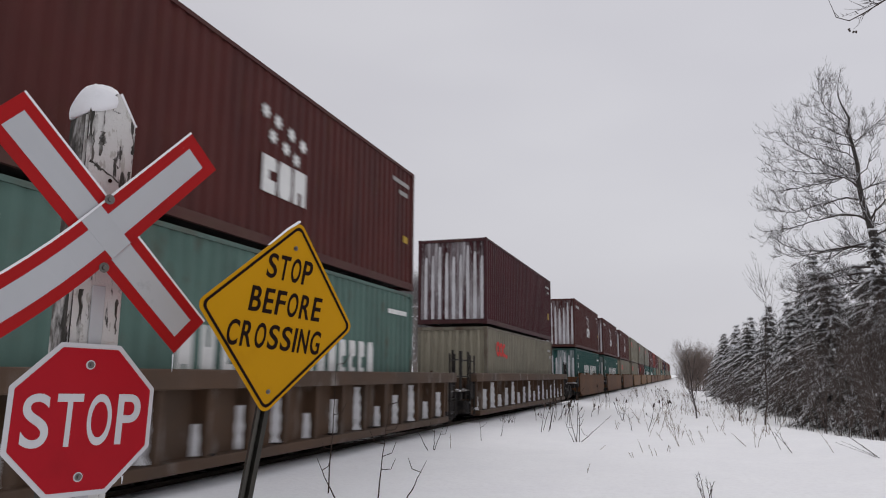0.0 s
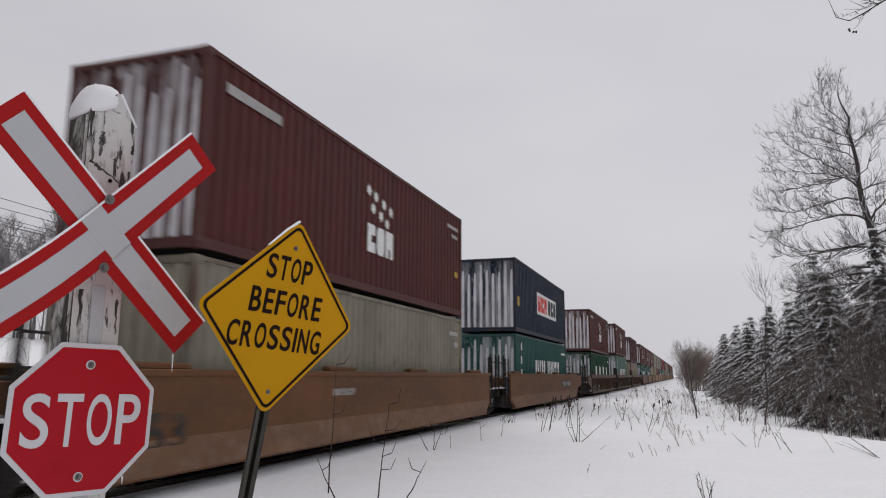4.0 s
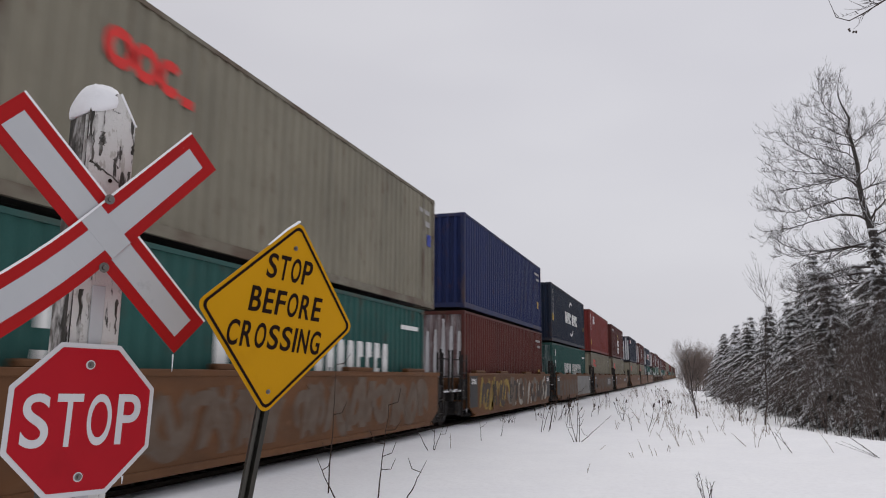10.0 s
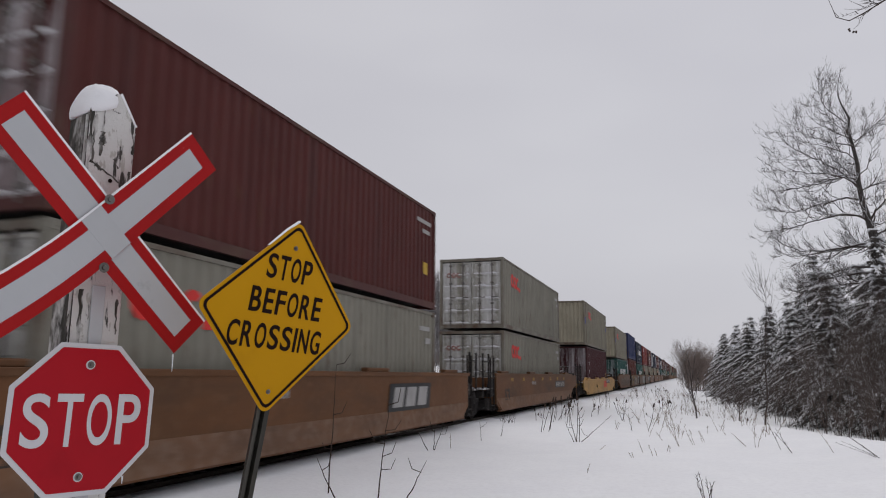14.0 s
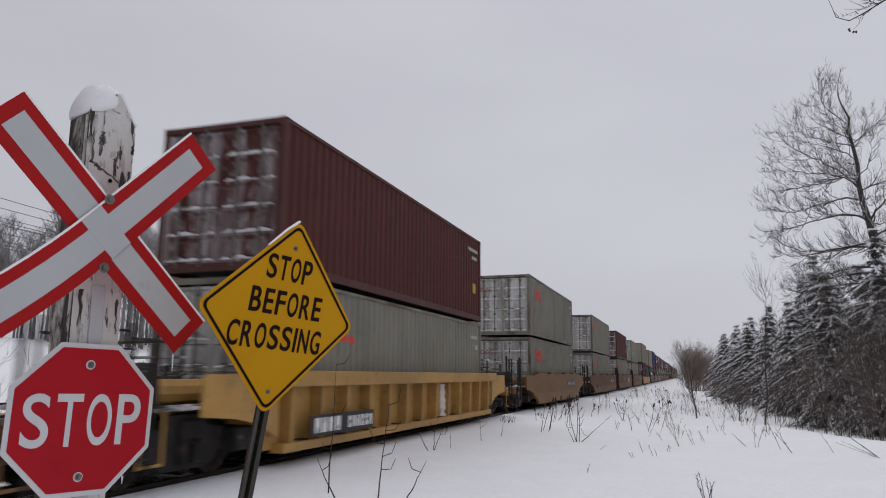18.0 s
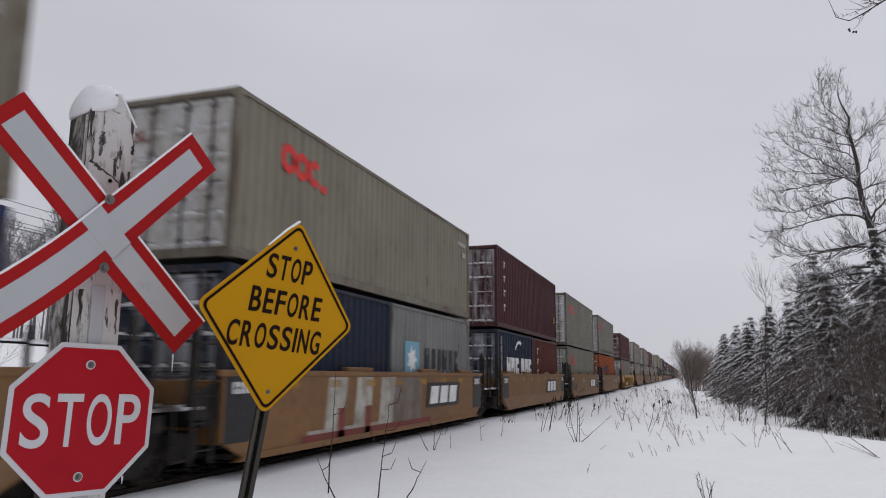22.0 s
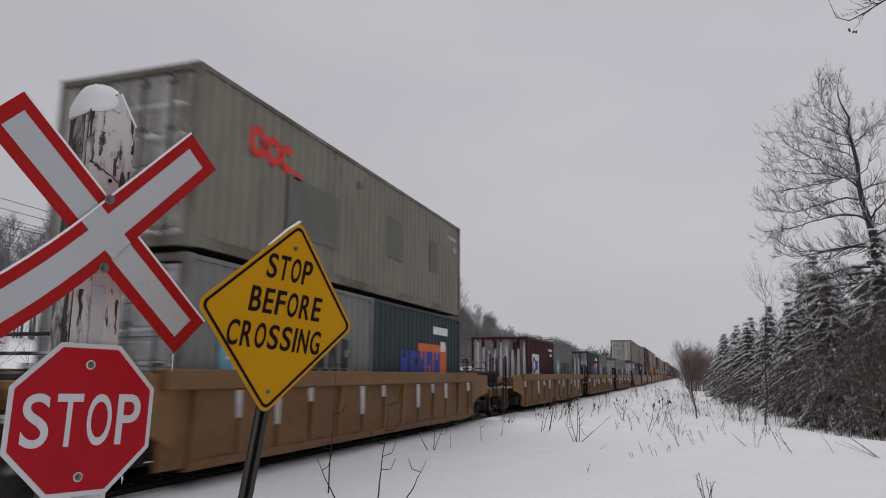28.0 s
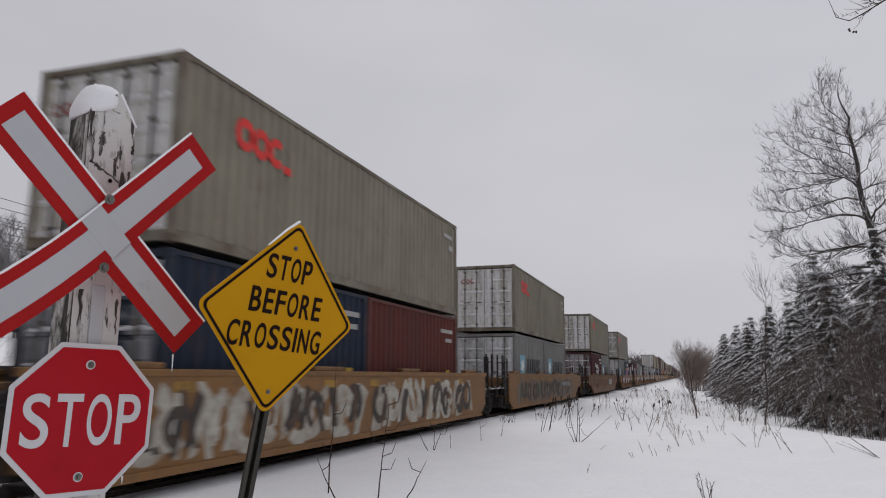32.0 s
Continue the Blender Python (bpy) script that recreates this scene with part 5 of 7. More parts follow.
def stop_sign():
    s = empty("stop_sign", face_pose((-2.312, 2.371, 1.467), -17.1, -0.3, -1.5))
    h = 0.30
    q = h * math.tan(math.pi / 8)

    def octo(k):
        return rounded([(-q * k, h * k), (-h * k, q * k), (-h * k, -q * k), (-q * k, -h * k), (q * k, -h * k), (h * k, -q * k), (h * k, q * k), (q * k, h * k)], 0.012, 3)
    bm = bmesh.new()
    prism(bm, octo(1.0), 0.0, 0.004, "y")
    part("plate", bm, m_signwhite, s, "white reflective border")
    bm = bmesh.new()
    prism(bm, octo(0.935), -0.002, 0.001, "y")
    part("red_face", bm, m_signred, s, "red reflective face")
    lettering("STOP", 0.485, 0.205, 0.010, m_signwhite, s, "white capital letter", pose(0.0, -0.0025, -0.004), 0.22)
    for z in (0.215, -0.225):
        bm = bmesh.new()
        rod(bm, (0, -0.001, 0), (0, -0.004, 0), 0.019, sides=18)
        w = part("washer", bm, m_signwhite, s, "", pose(0, -0.001, z))
        bolt(s, 0, z, -0.005, 0.008)
    tagged(s, "red octagonal stop sign with white letters bolted to a post", "stop sign")


def diamond_sign():
    s = empty("warning_sign", face_pose((-1.645, 2.744, 1.895), -20.8, -8.6, -3.9))
    d = 0.30 * math.sqrt(2)

    def dia(k, r):
        return rounded([(0, d * k), (-d * k, 0), (0, -d * k), (d * k, 0)], r, 6)
    bm = bmesh.new()
    prism(bm, dia(1.0, 0.038), 0.0, 0.004, "y")
    part("plate", bm, m_signyellow, s, "yellow reflective plate")
    bm = bmesh.new()
    a, b = dia(0.955, 0.030), dia(0.915, 0.024)
    va = [[bm.verts.new((x, y, z)) for x, z in o] for o, y in ((a, -0.002), (b, -0.002))]
    for i in range(len(a)):
        j = (i + 1) % len(a)
        bm.faces.new((va[0][i], va[0][j], va[1][j], va[1][i]))
    part("border_line", bm, m_signblack, s, "thin black border line")
    for w, x, z, wd in (("STOP", -0.006, 0.205, 0.243), ("BEFORE", 0.012, 0.055, 0.388), ("CROSSING", -0.012, -0.094, 0.497)):
        lettering(w, wd, 0.106, 0.014, m_signblack, s, "black capital letter", pose(x, -0.0015, z))
    bolt(s, 0.0, 0.30, -0.001, 0.006)
    bolt(s, 0.0, -0.325, -0.001, 0.006)
    snow = [(0.0, d * 0.985), (-0.06, d - 0.055), (-0.14, d - 0.138), (-0.14, d - 0.136), (-0.06, d - 0.050), (-0.005, d - 0.001)]
    bm = bmesh.new()
    prism(bm, snow, -0.004, 0.012, "y")
    part("snow_line", bm, m_snow, s, "line of snow on the upper edge")
    tagged(s, "yellow diamond warning sign with black letters on a steel post", "road sign")
    # its leaning steel post
    p = empty("sign_post", face_pose((-1.645, 2.744, 1.895), -20.8, -8.6, -3.9))
    bm = bmesh.new()
    prism(bm, [(-0.032, 0.006), (-0.012, 0.010), (-0.012, 0.034), (0.012, 0.034), (0.012, 0.010), (0.032, 0.006), (0.032, 0.012), (0.017, 0.016), (0.017, 0.040), (-0.017, 0.040), (-0.017, 0.016), (-0.032, 0.012)], -1.95, 0.36, "z")
    part("channel", bm, m_post, p)
    for i in range(16):
        bm = bmesh.new()
        rod(bm, (0, 0.030, 0), (0, 0.0335, 0), 0.005, sides=8)
        part("hole", bm, m_signblack, p, "", pose(0, 0.0, -0.42 - 0.09 * i))
    tagged(p, "leaning grey steel channel post in the snow", "sign post")


def crossbuck():
    top = empty("railway_crossbuck", face_pose((-2.23, 2.309, 2.217), -18.9, -4.0, 2.2))
    for front, ang in ((0, -45), (1, 45)):
        y = -0.004 - 0.010 * front
        bm = bmesh.new()
        nseg = 12
        L, w = 0.60, 0.10

        def strip(x0, x1, z0, z1, lift, bend):
            """A strip of the blade, that bends towards the front at its lower end."""
            rows = []
            for i in range(nseg + 1):
                x = x0 + (x1 - x0) * i / nseg
                k = max(0.0, -x) if front else 0.0
                dz, dy = 0.21 * k * k * bend, -0.22 * k * k * bend
                rows.append([bm.verts.new((x, lift + dy, z0 + dz)), bm.verts.new((x, lift + dy, z1 + dz)), bm.verts.new((x, lift + dy + 0.003, z1 + dz)), bm.verts.new((x, lift + dy + 0.003, z0 + dz))])
            for a, c in zip(rows, rows[1:]):
                for i in range(4):
                    j = (i + 1) % 4
                    bm.faces.new((a[i], a[j], c[j], c[i]))
            bm.faces.new(rows[0])
            bm.faces.new(rows[-1][::-1])
        strip(-L, L, -w, w, 0.0, 1)
        me = finish("blade", bm)
        m = pose(0, y, 0, 0, -ang, 0)
        base = use("blade", me, m_signborder, top, "red-edged crossbuck blade" + (", bent at its lower end" if front else ""), m)
        bm = bmesh.new()
        strip(-L + 0.055, L - 0.055, -w + 0.048, w - 0.048, -0.0015, 1)
        part("grey_face", bm, m_signgrey, base, "pale grey reflective face")
        if front:
            bm = bmesh.new()
            box(bm, -0.052, 0.052, -0.0035, -0.0018, -0.098, 0.098)
            part("centre_plate", bm, m_signgrey, base, "")
        bm = bmesh.new()
        strip(-L, L, w - 0.003, w + 0.006, -0.001, 1)
        part("snow_line", bm, m_snow, base, "line of snow on the upper edge")
    for x, z in ((0.0, 0.135), (0.0, -0.145)):
        bolt(top, x, z, -0.018, 0.012)
    tagged(top, "red and pale grey railway crossbuck with one bent blade", "crossing sign")
    # the timber post
    p = empty("timber_post", pose(-2.414, 2.438, 0.012, 0.0, 0.0, 71))
    hw, dp, zt = 0.112, 0.080, 2.86
    bm = bmesh.new()
    outline = [(-hw, -dp), (hw, -dp), (hw, dp), (-hw, dp)]
    low = [bm.verts.new((x, y, -0.3)) for x, y in outline]
    mid = [bm.verts.new((x, y, zt - 0.13)) for x, y in outline]
    ridge = [bm.verts.new((0.022 + x * 0.10, y, zt)) for x, y in ((-hw, -dp), (hw, -dp), (hw, dp), (-hw, dp))]
    for a, b in ((low, mid), (mid, ridge)):
        for i in range(4):
            j = (i + 1) % 4
            bm.faces.new((a[i], a[j], b[j], b[i]))
    bm.faces.new(ridge)
    bm.faces.new(low[::-1])
    bmesh.ops.recalc_face_normals(bm, faces=bm.faces)
    bmesh.ops.bevel(bm, geom=[e for e in bm.edges if abs(e.verts[0].co.z - e.verts[1].co.z) > 0.5], offset=0.012, segments=2, affect="EDGES")
    shaft = part("shaft", bm, m_peel, p, "white paint flaking off grey wood")
    shaft.data.materials.append(m_peelbare)
    for f in shaft.data.polygons:
        if f.normal.x < -0.6:
            f.material_index = 1
    for x, z in ((0.01, 2.46), (0.02, 1.93)):
        bm = bmesh.new()
        rod(bm, (x, -dp - 0.001, z), (x, -dp - 0.004, z), 0.009, sides=10)
        part("bolt_hole", bm, m_signblack, p)
    rs = random.Random(77)

    def flake(x0, z0, x1, z1, w0, w1):
        """A ragged strip of bare dark wood on the front face."""
        bm = bmesh.new()
        n = 9
        d = Vector((x1 - x0, 0, z1 - z0))
        side = Vector((-d.z, 0, d.x)).normalized()
        rows = []
        for i in range(n + 1):
            u = i / n
            c = Vector((x0, -dp - 0.0012, z0)) + d * u + side * rs.uniform(-0.004, 0.004)
            w = (w0 + (w1 - w0) * u) * rs.uniform(0.35, 1.3)
            rows.append((bm.verts.new(c + side * w), bm.verts.new(c - side * w)))
        for a, b in zip(rows, rows[1:]):
            bm.faces.new((a[0], a[1], b[1], b[0]))
        part("bare_patch", bm, m_peelbare, p, "bare dark wood where paint has flaked off")
    flake(-0.035, 2.80, -0.042, 2.56, 0.003, 0.007)
    flake(-0.036, 2.67, -0.038, 2.61, 0.012, 0.014)
    flake(-0.092, 2.78, -0.098, 2.40, 0.012, 0.009)
    flake(-0.072, 2.74, -0.078, 2.52, 0.010, 0.004)
    flake(-0.085, 2.53, 0.096, 2.44, 0.007, 0.003)
    flake(-0.060, 2.52, -0.030, 2.50, 0.010, 0.012)
    flake(0.104, 2.70, 0.100, 2.60, 0.004, 0.006)
    flake(0.092, 2.52, 0.088, 2.40, 0.005, 0.010)
    flake(-0.005, 2.78, 0.030, 2.77, 0.003, 0.004)
    flake(0.015, 2.56, 0.040, 2.52, 0.004, 0.003)
    flake(-0.070, 1.98, -0.066, 1.66, 0.010, 0.013)
    flake(0.085, 1.95, 0.090, 1.80, 0.007, 0.004)
    bm = bmesh.new()
    rows = []
    for i in range(9):
        el = radians(-14 + 104 * i / 8)
        ring = []
        for k in range(24):
            a = math.tau * k / 24
            ca, sa = math.cos(a), math.sin(a)
            x = -0.042 + 0.096 * math.cos(el) * math.copysign(abs(ca) ** 0.75, ca)
            z = 2.794 + 0.108 * math.sin(el) + 0.46 * (x + 0.042) * math.cos(el) + 0.005 * math.sin(5 * a + i)
            ring.append(bm.verts.new((x, 0.092 * math.cos(el) * math.copysign(abs(sa) ** 0.75, sa), z)))
        rows.append(ring)
    for ra, rb in zip(rows, rows[1:]):
        for k in range(24):
            j = (k + 1) % 24
            bm.faces.new((ra[k], ra[j], rb[j], rb[k]))
    bm.faces.new(rows[0][::-1])
    part("snow_cap", bm, m_snow, p, "thick cap of fresh snow", smooth=True)
    bm = bmesh.new()
    prism(bm, [(0.026, zt - 0.004), (hw - 0.006, zt - 0.132), (hw + 0.001, zt - 0.128), (0.032, zt + 0.007)], -dp - 0.004, dp, "y")
    part("snow_line", bm, m_snow, p, "thin snow on the short slope of the top")
    tagged(p, "square timber post with flaking white paint and a snow cap", "post")
    # a narrow flat steel strip fixed to the post's face
    bm = bmesh.new()
    box(bm, -0.028, 0.028, -dp - 0.012, -dp - 0.004, 1.0, 2.0, 0.002)
    part("steel_strip", bm, m_signgrey, p, "plain grey steel strip")


def icicle(p, length):
    bm = bmesh.new()
    rod(bm, p, Vector(p) - Vector((0, 0, length)), 0.004, 0.0012, 6)
    return bm


stop_sign()
diamond_sign()
crossbuck()
build_train()
for pos, ln in (((-2.033, 2.534, 1.728), 0.072), ((-2.105, 2.376, 1.255), 0.03)):
    bm = icicle((0, 0, 0), ln)
    ob = part("icicle", bm, m_ice, None, "", pose(*pos), True)
    tagged(ob, "small clear icicle hanging below a sign", "icicle")

# ---- trees and plants ----


def grow(bm, p, d, length, r, depth, rng, spread, up, tips=None, sides=5, kids=(3, 5), droop=0.0):
    """A limb in three bent pieces with side limbs."""
    q = Vector(p)
    d = Vector(d).normalized()
    n = 4 if depth > 1 else 3
    pts = [q.copy()]
    for i in range(n):
        d = (d + Vector((rng.uniform(-1, 1), rng.uniform(-1, 1), rng.uniform(-0.6, 0.6))) * 0.16 + Vector((0, 0, up))).normalized()
        q = q + d * length / n
        pts.append(q.copy())
    for i in range(n):
        rod(bm, pts[i], pts[i + 1], r * (1 - 0.72 * i / n), r * (1 - 0.72 * (i + 1) / n), sides if depth > 0 else 3, False)
    if depth <= 0:
        return
    for k in range(rng.randint(*kids)):
        t = rng.uniform(0.25, 1.0)
        i = min(n - 1, int(t * n))
        b = pts[i].lerp(pts[i + 1], t * n - i)
        side = d.orthogonal().normalized()
        side.rotate(Matrix.Rotation(rng.uniform(0, math.tau), 3, d))
        nd = (d * (1 - spread) + side * spread + Vector((0, 0, up - droop)))
        grow(bm, b, nd, length * rng.uniform(0.45, 0.7) * (1.15 - 0.4 * t), r * (1 - 0.72 * t) * 0.62 + 0.0028, depth - 1, rng, spread, up, tips, sides - 1 if sides > 3 else 3, kids, droop)


def sweep(bm, snow, p, tip, lift, r, depth, rng, bend):
    """A limb that leaves sideways and curves up to its tip, with side twigs; snow lies along the lower ones."""
    p, tip = Vector(p), Vector(tip)
    span = (tip - p).length
    c = p.lerp(tip, 0.55) + Vector((rng.uniform(-0.1, 0.1), rng.uniform(-0.1, 0.1), -lift)) * span * bend
    n = max(3, int(span / 0.36))
    pts = []
    for i in range(n + 1):
        u = i / n
        q = p * (1 - u) ** 2 + c * 2 * u * (1 - u) + tip * u * u
        pts.append(q + Vector((rng.uniform(-1, 1), rng.uniform(-1, 1), rng.uniform(-1, 1))) * span * 0.014)
    for i in range(n):
        r0, r1 = r * (1 - 0.8 * i / n), r * (1 - 0.8 * (i + 1) / n)
        rod(bm, pts[i], pts[i + 1], r0, r1, 5 if r0 > 0.02 else 3, False)
        if snow is not None and depth > 0 and rng.random() < 0.75:
            up = Vector((0, 0, r0 * 0.75 + 0.004))
            rod(snow, pts[i] + up, pts[i + 1] + up, r0 * 0.75 + 0.006, r1 * 0.75 + 0.006, 4, False)
    if depth <= 0:
        return
    count = {3: int(5 + span * 2.2), 2: int(3 + span * 2.8), 1: int(2 + span * 3.0)}[depth]
    for k in range(count):
        u = rng.uniform(0.16, 1.0)
        i = min(n - 1, int(u * n))
        q = pts[i].lerp(pts[i + 1], u * n - i)
        d = (pts[i + 1] - pts[i]).normalized()
        side = d.orthogonal().normalized()
        side.rotate(Matrix.Rotation(rng.uniform(0, math.tau), 3, d))
        ln = max(0.3, span * rng.uniform(0.28, 0.56) * (1.15 - 0.55 * u))
        sweep(bm, snow, q, q + (d * 0.75 + side * 0.62 + Vector((0, 0, rng.uniform(0.1, 0.95)))).normalized() * ln, 0.8, r * (1 - 0.8 * u) * 0.50 + 0.0038, depth - 1, rng, 0.34)


def bough(bm, snow, pts, r, rng, twigs):
    """A limb along a smooth cubic curve, with side branches that turn upward and end in fine twigs."""
    a, b, c, d = [Vector(q) for q in pts]
    span = (b - a).length + (c - b).length + (d - c).length
    n = max(6, int(span / 0.28))
    line = []
    for i in range(n + 1):
        u = i / n
        q = a * (1 - u) ** 3 + b * 3 * u * (1 - u) ** 2 + c * 3 * u * u * (1 - u) + d * u ** 3
        line.append(q + Vector((rng.uniform(-1, 1), rng.uniform(-1, 1), rng.uniform(-1, 1))) * 0.045 * min(1, 4 * u))
    for i in range(n):
        r0, r1 = r * (1 - 0.88 * i / n), r * (1 - 0.88 * (i + 1) / n)
        rod(bm, line[i], line[i + 1], r0, r1, 6 if r0 > 0.03 else 4, False)
        if snow is not None and rng.random() < 0.8 and r0 > 0.012:
            up = Vector((0, 0, r0 * 0.8))
            rod(snow, line[i] + up, line[i + 1] + up, r0 * 0.7 + 0.004, r1 * 0.7 + 0.004, 4, False)
    for k in range(int(span * twigs)):
        u = rng.uniform(0.14, 1.0)
        i = min(n - 1, int(u * n))
        q = line[i].lerp(line[i + 1], u * n - i)
        t = (line[i + 1] - line[i]).normalized()
        side = t.orthogonal().normalized()
        side.rotate(Matrix.Rotation(rng.uniform(0, math.tau), 3, t))
        ln = rng.uniform(0.45, 1.75) * (1.2 - 0.55 * u) * min(1.0, 0.45 + span / 7)
        tip = q + (t * 0.75 + side * 0.7 + Vector((0, 0, rng.uniform(-0.25, 1.1)))).normalized() * ln
        sweep(bm, snow if rng.random() < 0.5 else None, q, tip, 0.7, r * (1 - 0.88 * u) * 0.45 + 0.006, 2, rng, 0.36)


def big_bare_tree():
    """The tall bare hardwood behind the first spruces: limbs that reach out to one side, dip and turn up, thin twigs."""
    rng = random.Random(12)
    k = 1.195
    gz = ground_z(8.36, 37.0)
    t = empty("bare_tree", pose(8.36, 37.0, gz))
    lat, deep = Vector((0.975, -0.22, 0)), Vector((0.22, 0.975, 0))

    def at(s, z, d=0.0):
        return lat * s * k + deep * d * k + Vector((0, 0, (z - 2.15) * k + 1.65 - gz))
    line = [(0.45, 1.0), (0.42, 3.4), (0.30, 5.0), (0.22, 6.1), (0.02, 8.0), (-0.15, 8.85), (-0.22, 9.7), (-0.19, 10.35), (-0.30, 11.2), (-0.41, 11.75), (-0.33, 12.3), (-0.55, 12.9), (-0.64, 13.3), (-0.60, 13.8), (-0.45, 14.4)]
    rad = [0.23, 0.21, 0.19, 0.175, 0.15, 0.13, 0.105, 0.09, 0.08, 0.068, 0.052, 0.036, 0.024, 0.014, 0.006]
    trunk = [at(s, z) for s, z in line]
    bm = bmesh.new()
    for i in range(len(trunk) - 1):
        rod(bm, trunk[i], trunk[i + 1], rad[i], rad[i + 1], 9, False)
    part("trunk", bm, m_bark, t, "grey trunk with snow on one side", smooth=True)

    def spine(z):
        i = max(j for j in range(len(line) - 1) if line[j][1] <= z)
        f = (z - line[i][1]) / (line[i + 1][1] - line[i][1])
        return line[i][0] + f * (line[i + 1][0] - line[i][0]), rad[i] + f * (rad[i + 1] - rad[i])
    # height on the trunk, then where the limb bears to, as (aside, height) three times
    limbs = [(8.85, (-1.2, 9.7), (-2.9, 7.6), (-3.6, 9.6)), (8.0, (-0.7, 9.0), (-2.5, 7.7), (-3.7, 8.0)), (9.4, (-0.9, 10.6), (-2.7, 9.6), (-3.2, 11.4)),
             (9.3, (-1.0, 10.9), (-2.6, 11.0), (-2.95, 12.4)), (11.6, (-1.3, 12.6), (-1.7, 13.8), (-0.45, 14.6)), (9.7, (-1.0, 10.5), (-3.0, 8.8), (-3.3, 10.9)),
             (11.4, (-0.9, 12.0), (-1.8, 12.2), (-1.9, 13.3)), (11.1, (-1.0, 11.5), (-2.3, 11.5), (-2.5, 12.8)), (12.0, (-0.9, 12.6), (-1.4, 13.0), (-1.3, 14.0)),
             (11.0, (0.1, 11.6), (0.35, 12.0), (0.3, 12.6)), (9.9, (0.3, 10.2), (0.4, 10.8), (0.3, 11.8)), (11.2, (0.3, 11.6), (0.7, 11.9), (1.2, 12.2)),
             (9.3, (0.6, 9.6), (1.4, 9.6), (2.4, 10.6)), (8.0, (0.5, 9.0), (1.2, 9.2), (2.0, 10.2)), (7.4, (0.6, 7.8), (1.6, 8.0), (2.8, 9.2)),
             (6.9, (-0.4, 7.6), (-2.2, 6.4), (-3.4, 7.3)), (6.2, (-1.0, 6.6), (-2.0, 6.0), (-2.7, 4.6)), (6.0, (-0.9, 6.3), (-2.0, 5.6), (-3.0, 5.9)),
             (7.2, (-1.2, 7.2), (-2.4, 6.6), (-3.3, 7.6)), (5.6, (-1.0, 6.0), (-2.3, 5.0), (-3.2, 5.6)), (10.4, (-0.6, 11.3), (-1.6, 10.9), (-2.4, 11.9))]
    sn = bmesh.new()
    for z, b, c, d in limbs:
        s0, r0 = spine(z)
        go = rng.uniform(-0.9, 0.9)
        bm = bmesh.new()
        bough(bm, sn, (at(s0, z), at(*b, go * 0.3), at(*c, go * 0.8), at(*d, go)), max(0.026, r0 * 0.33), rng, 4.4)
        part("limb", bm, m_twig, t)
    for i in range(11):
        z = 6.5 + 0.55 * i
        s0, r0 = spine(z)
        go = (1 if i % 2 else -1) * rng.uniform(1.0, 2.4) * (1.25 - 0.06 * i)
        aside = rng.uniform(-0.8, 0.5)
        bm = bmesh.new()
        bough(bm, sn, (at(s0, z), at(s0 + aside * 0.3, z + 0.3, go * 0.4), at(s0 + aside, z + 0.2, go * 0.9), at(s0 + aside * 1.3, z + 1.3, go)), r0 * 0.30, rng, 3.4)
        part("limb", bm, m_twig, t)
    load = part("snow_load", sn, m_needle_snow, t)
    tagged(load, "snow lying along the limbs", kind="stuff")
    tagged(t, "tall bare hardwood tree with snow along its branches", "tree")


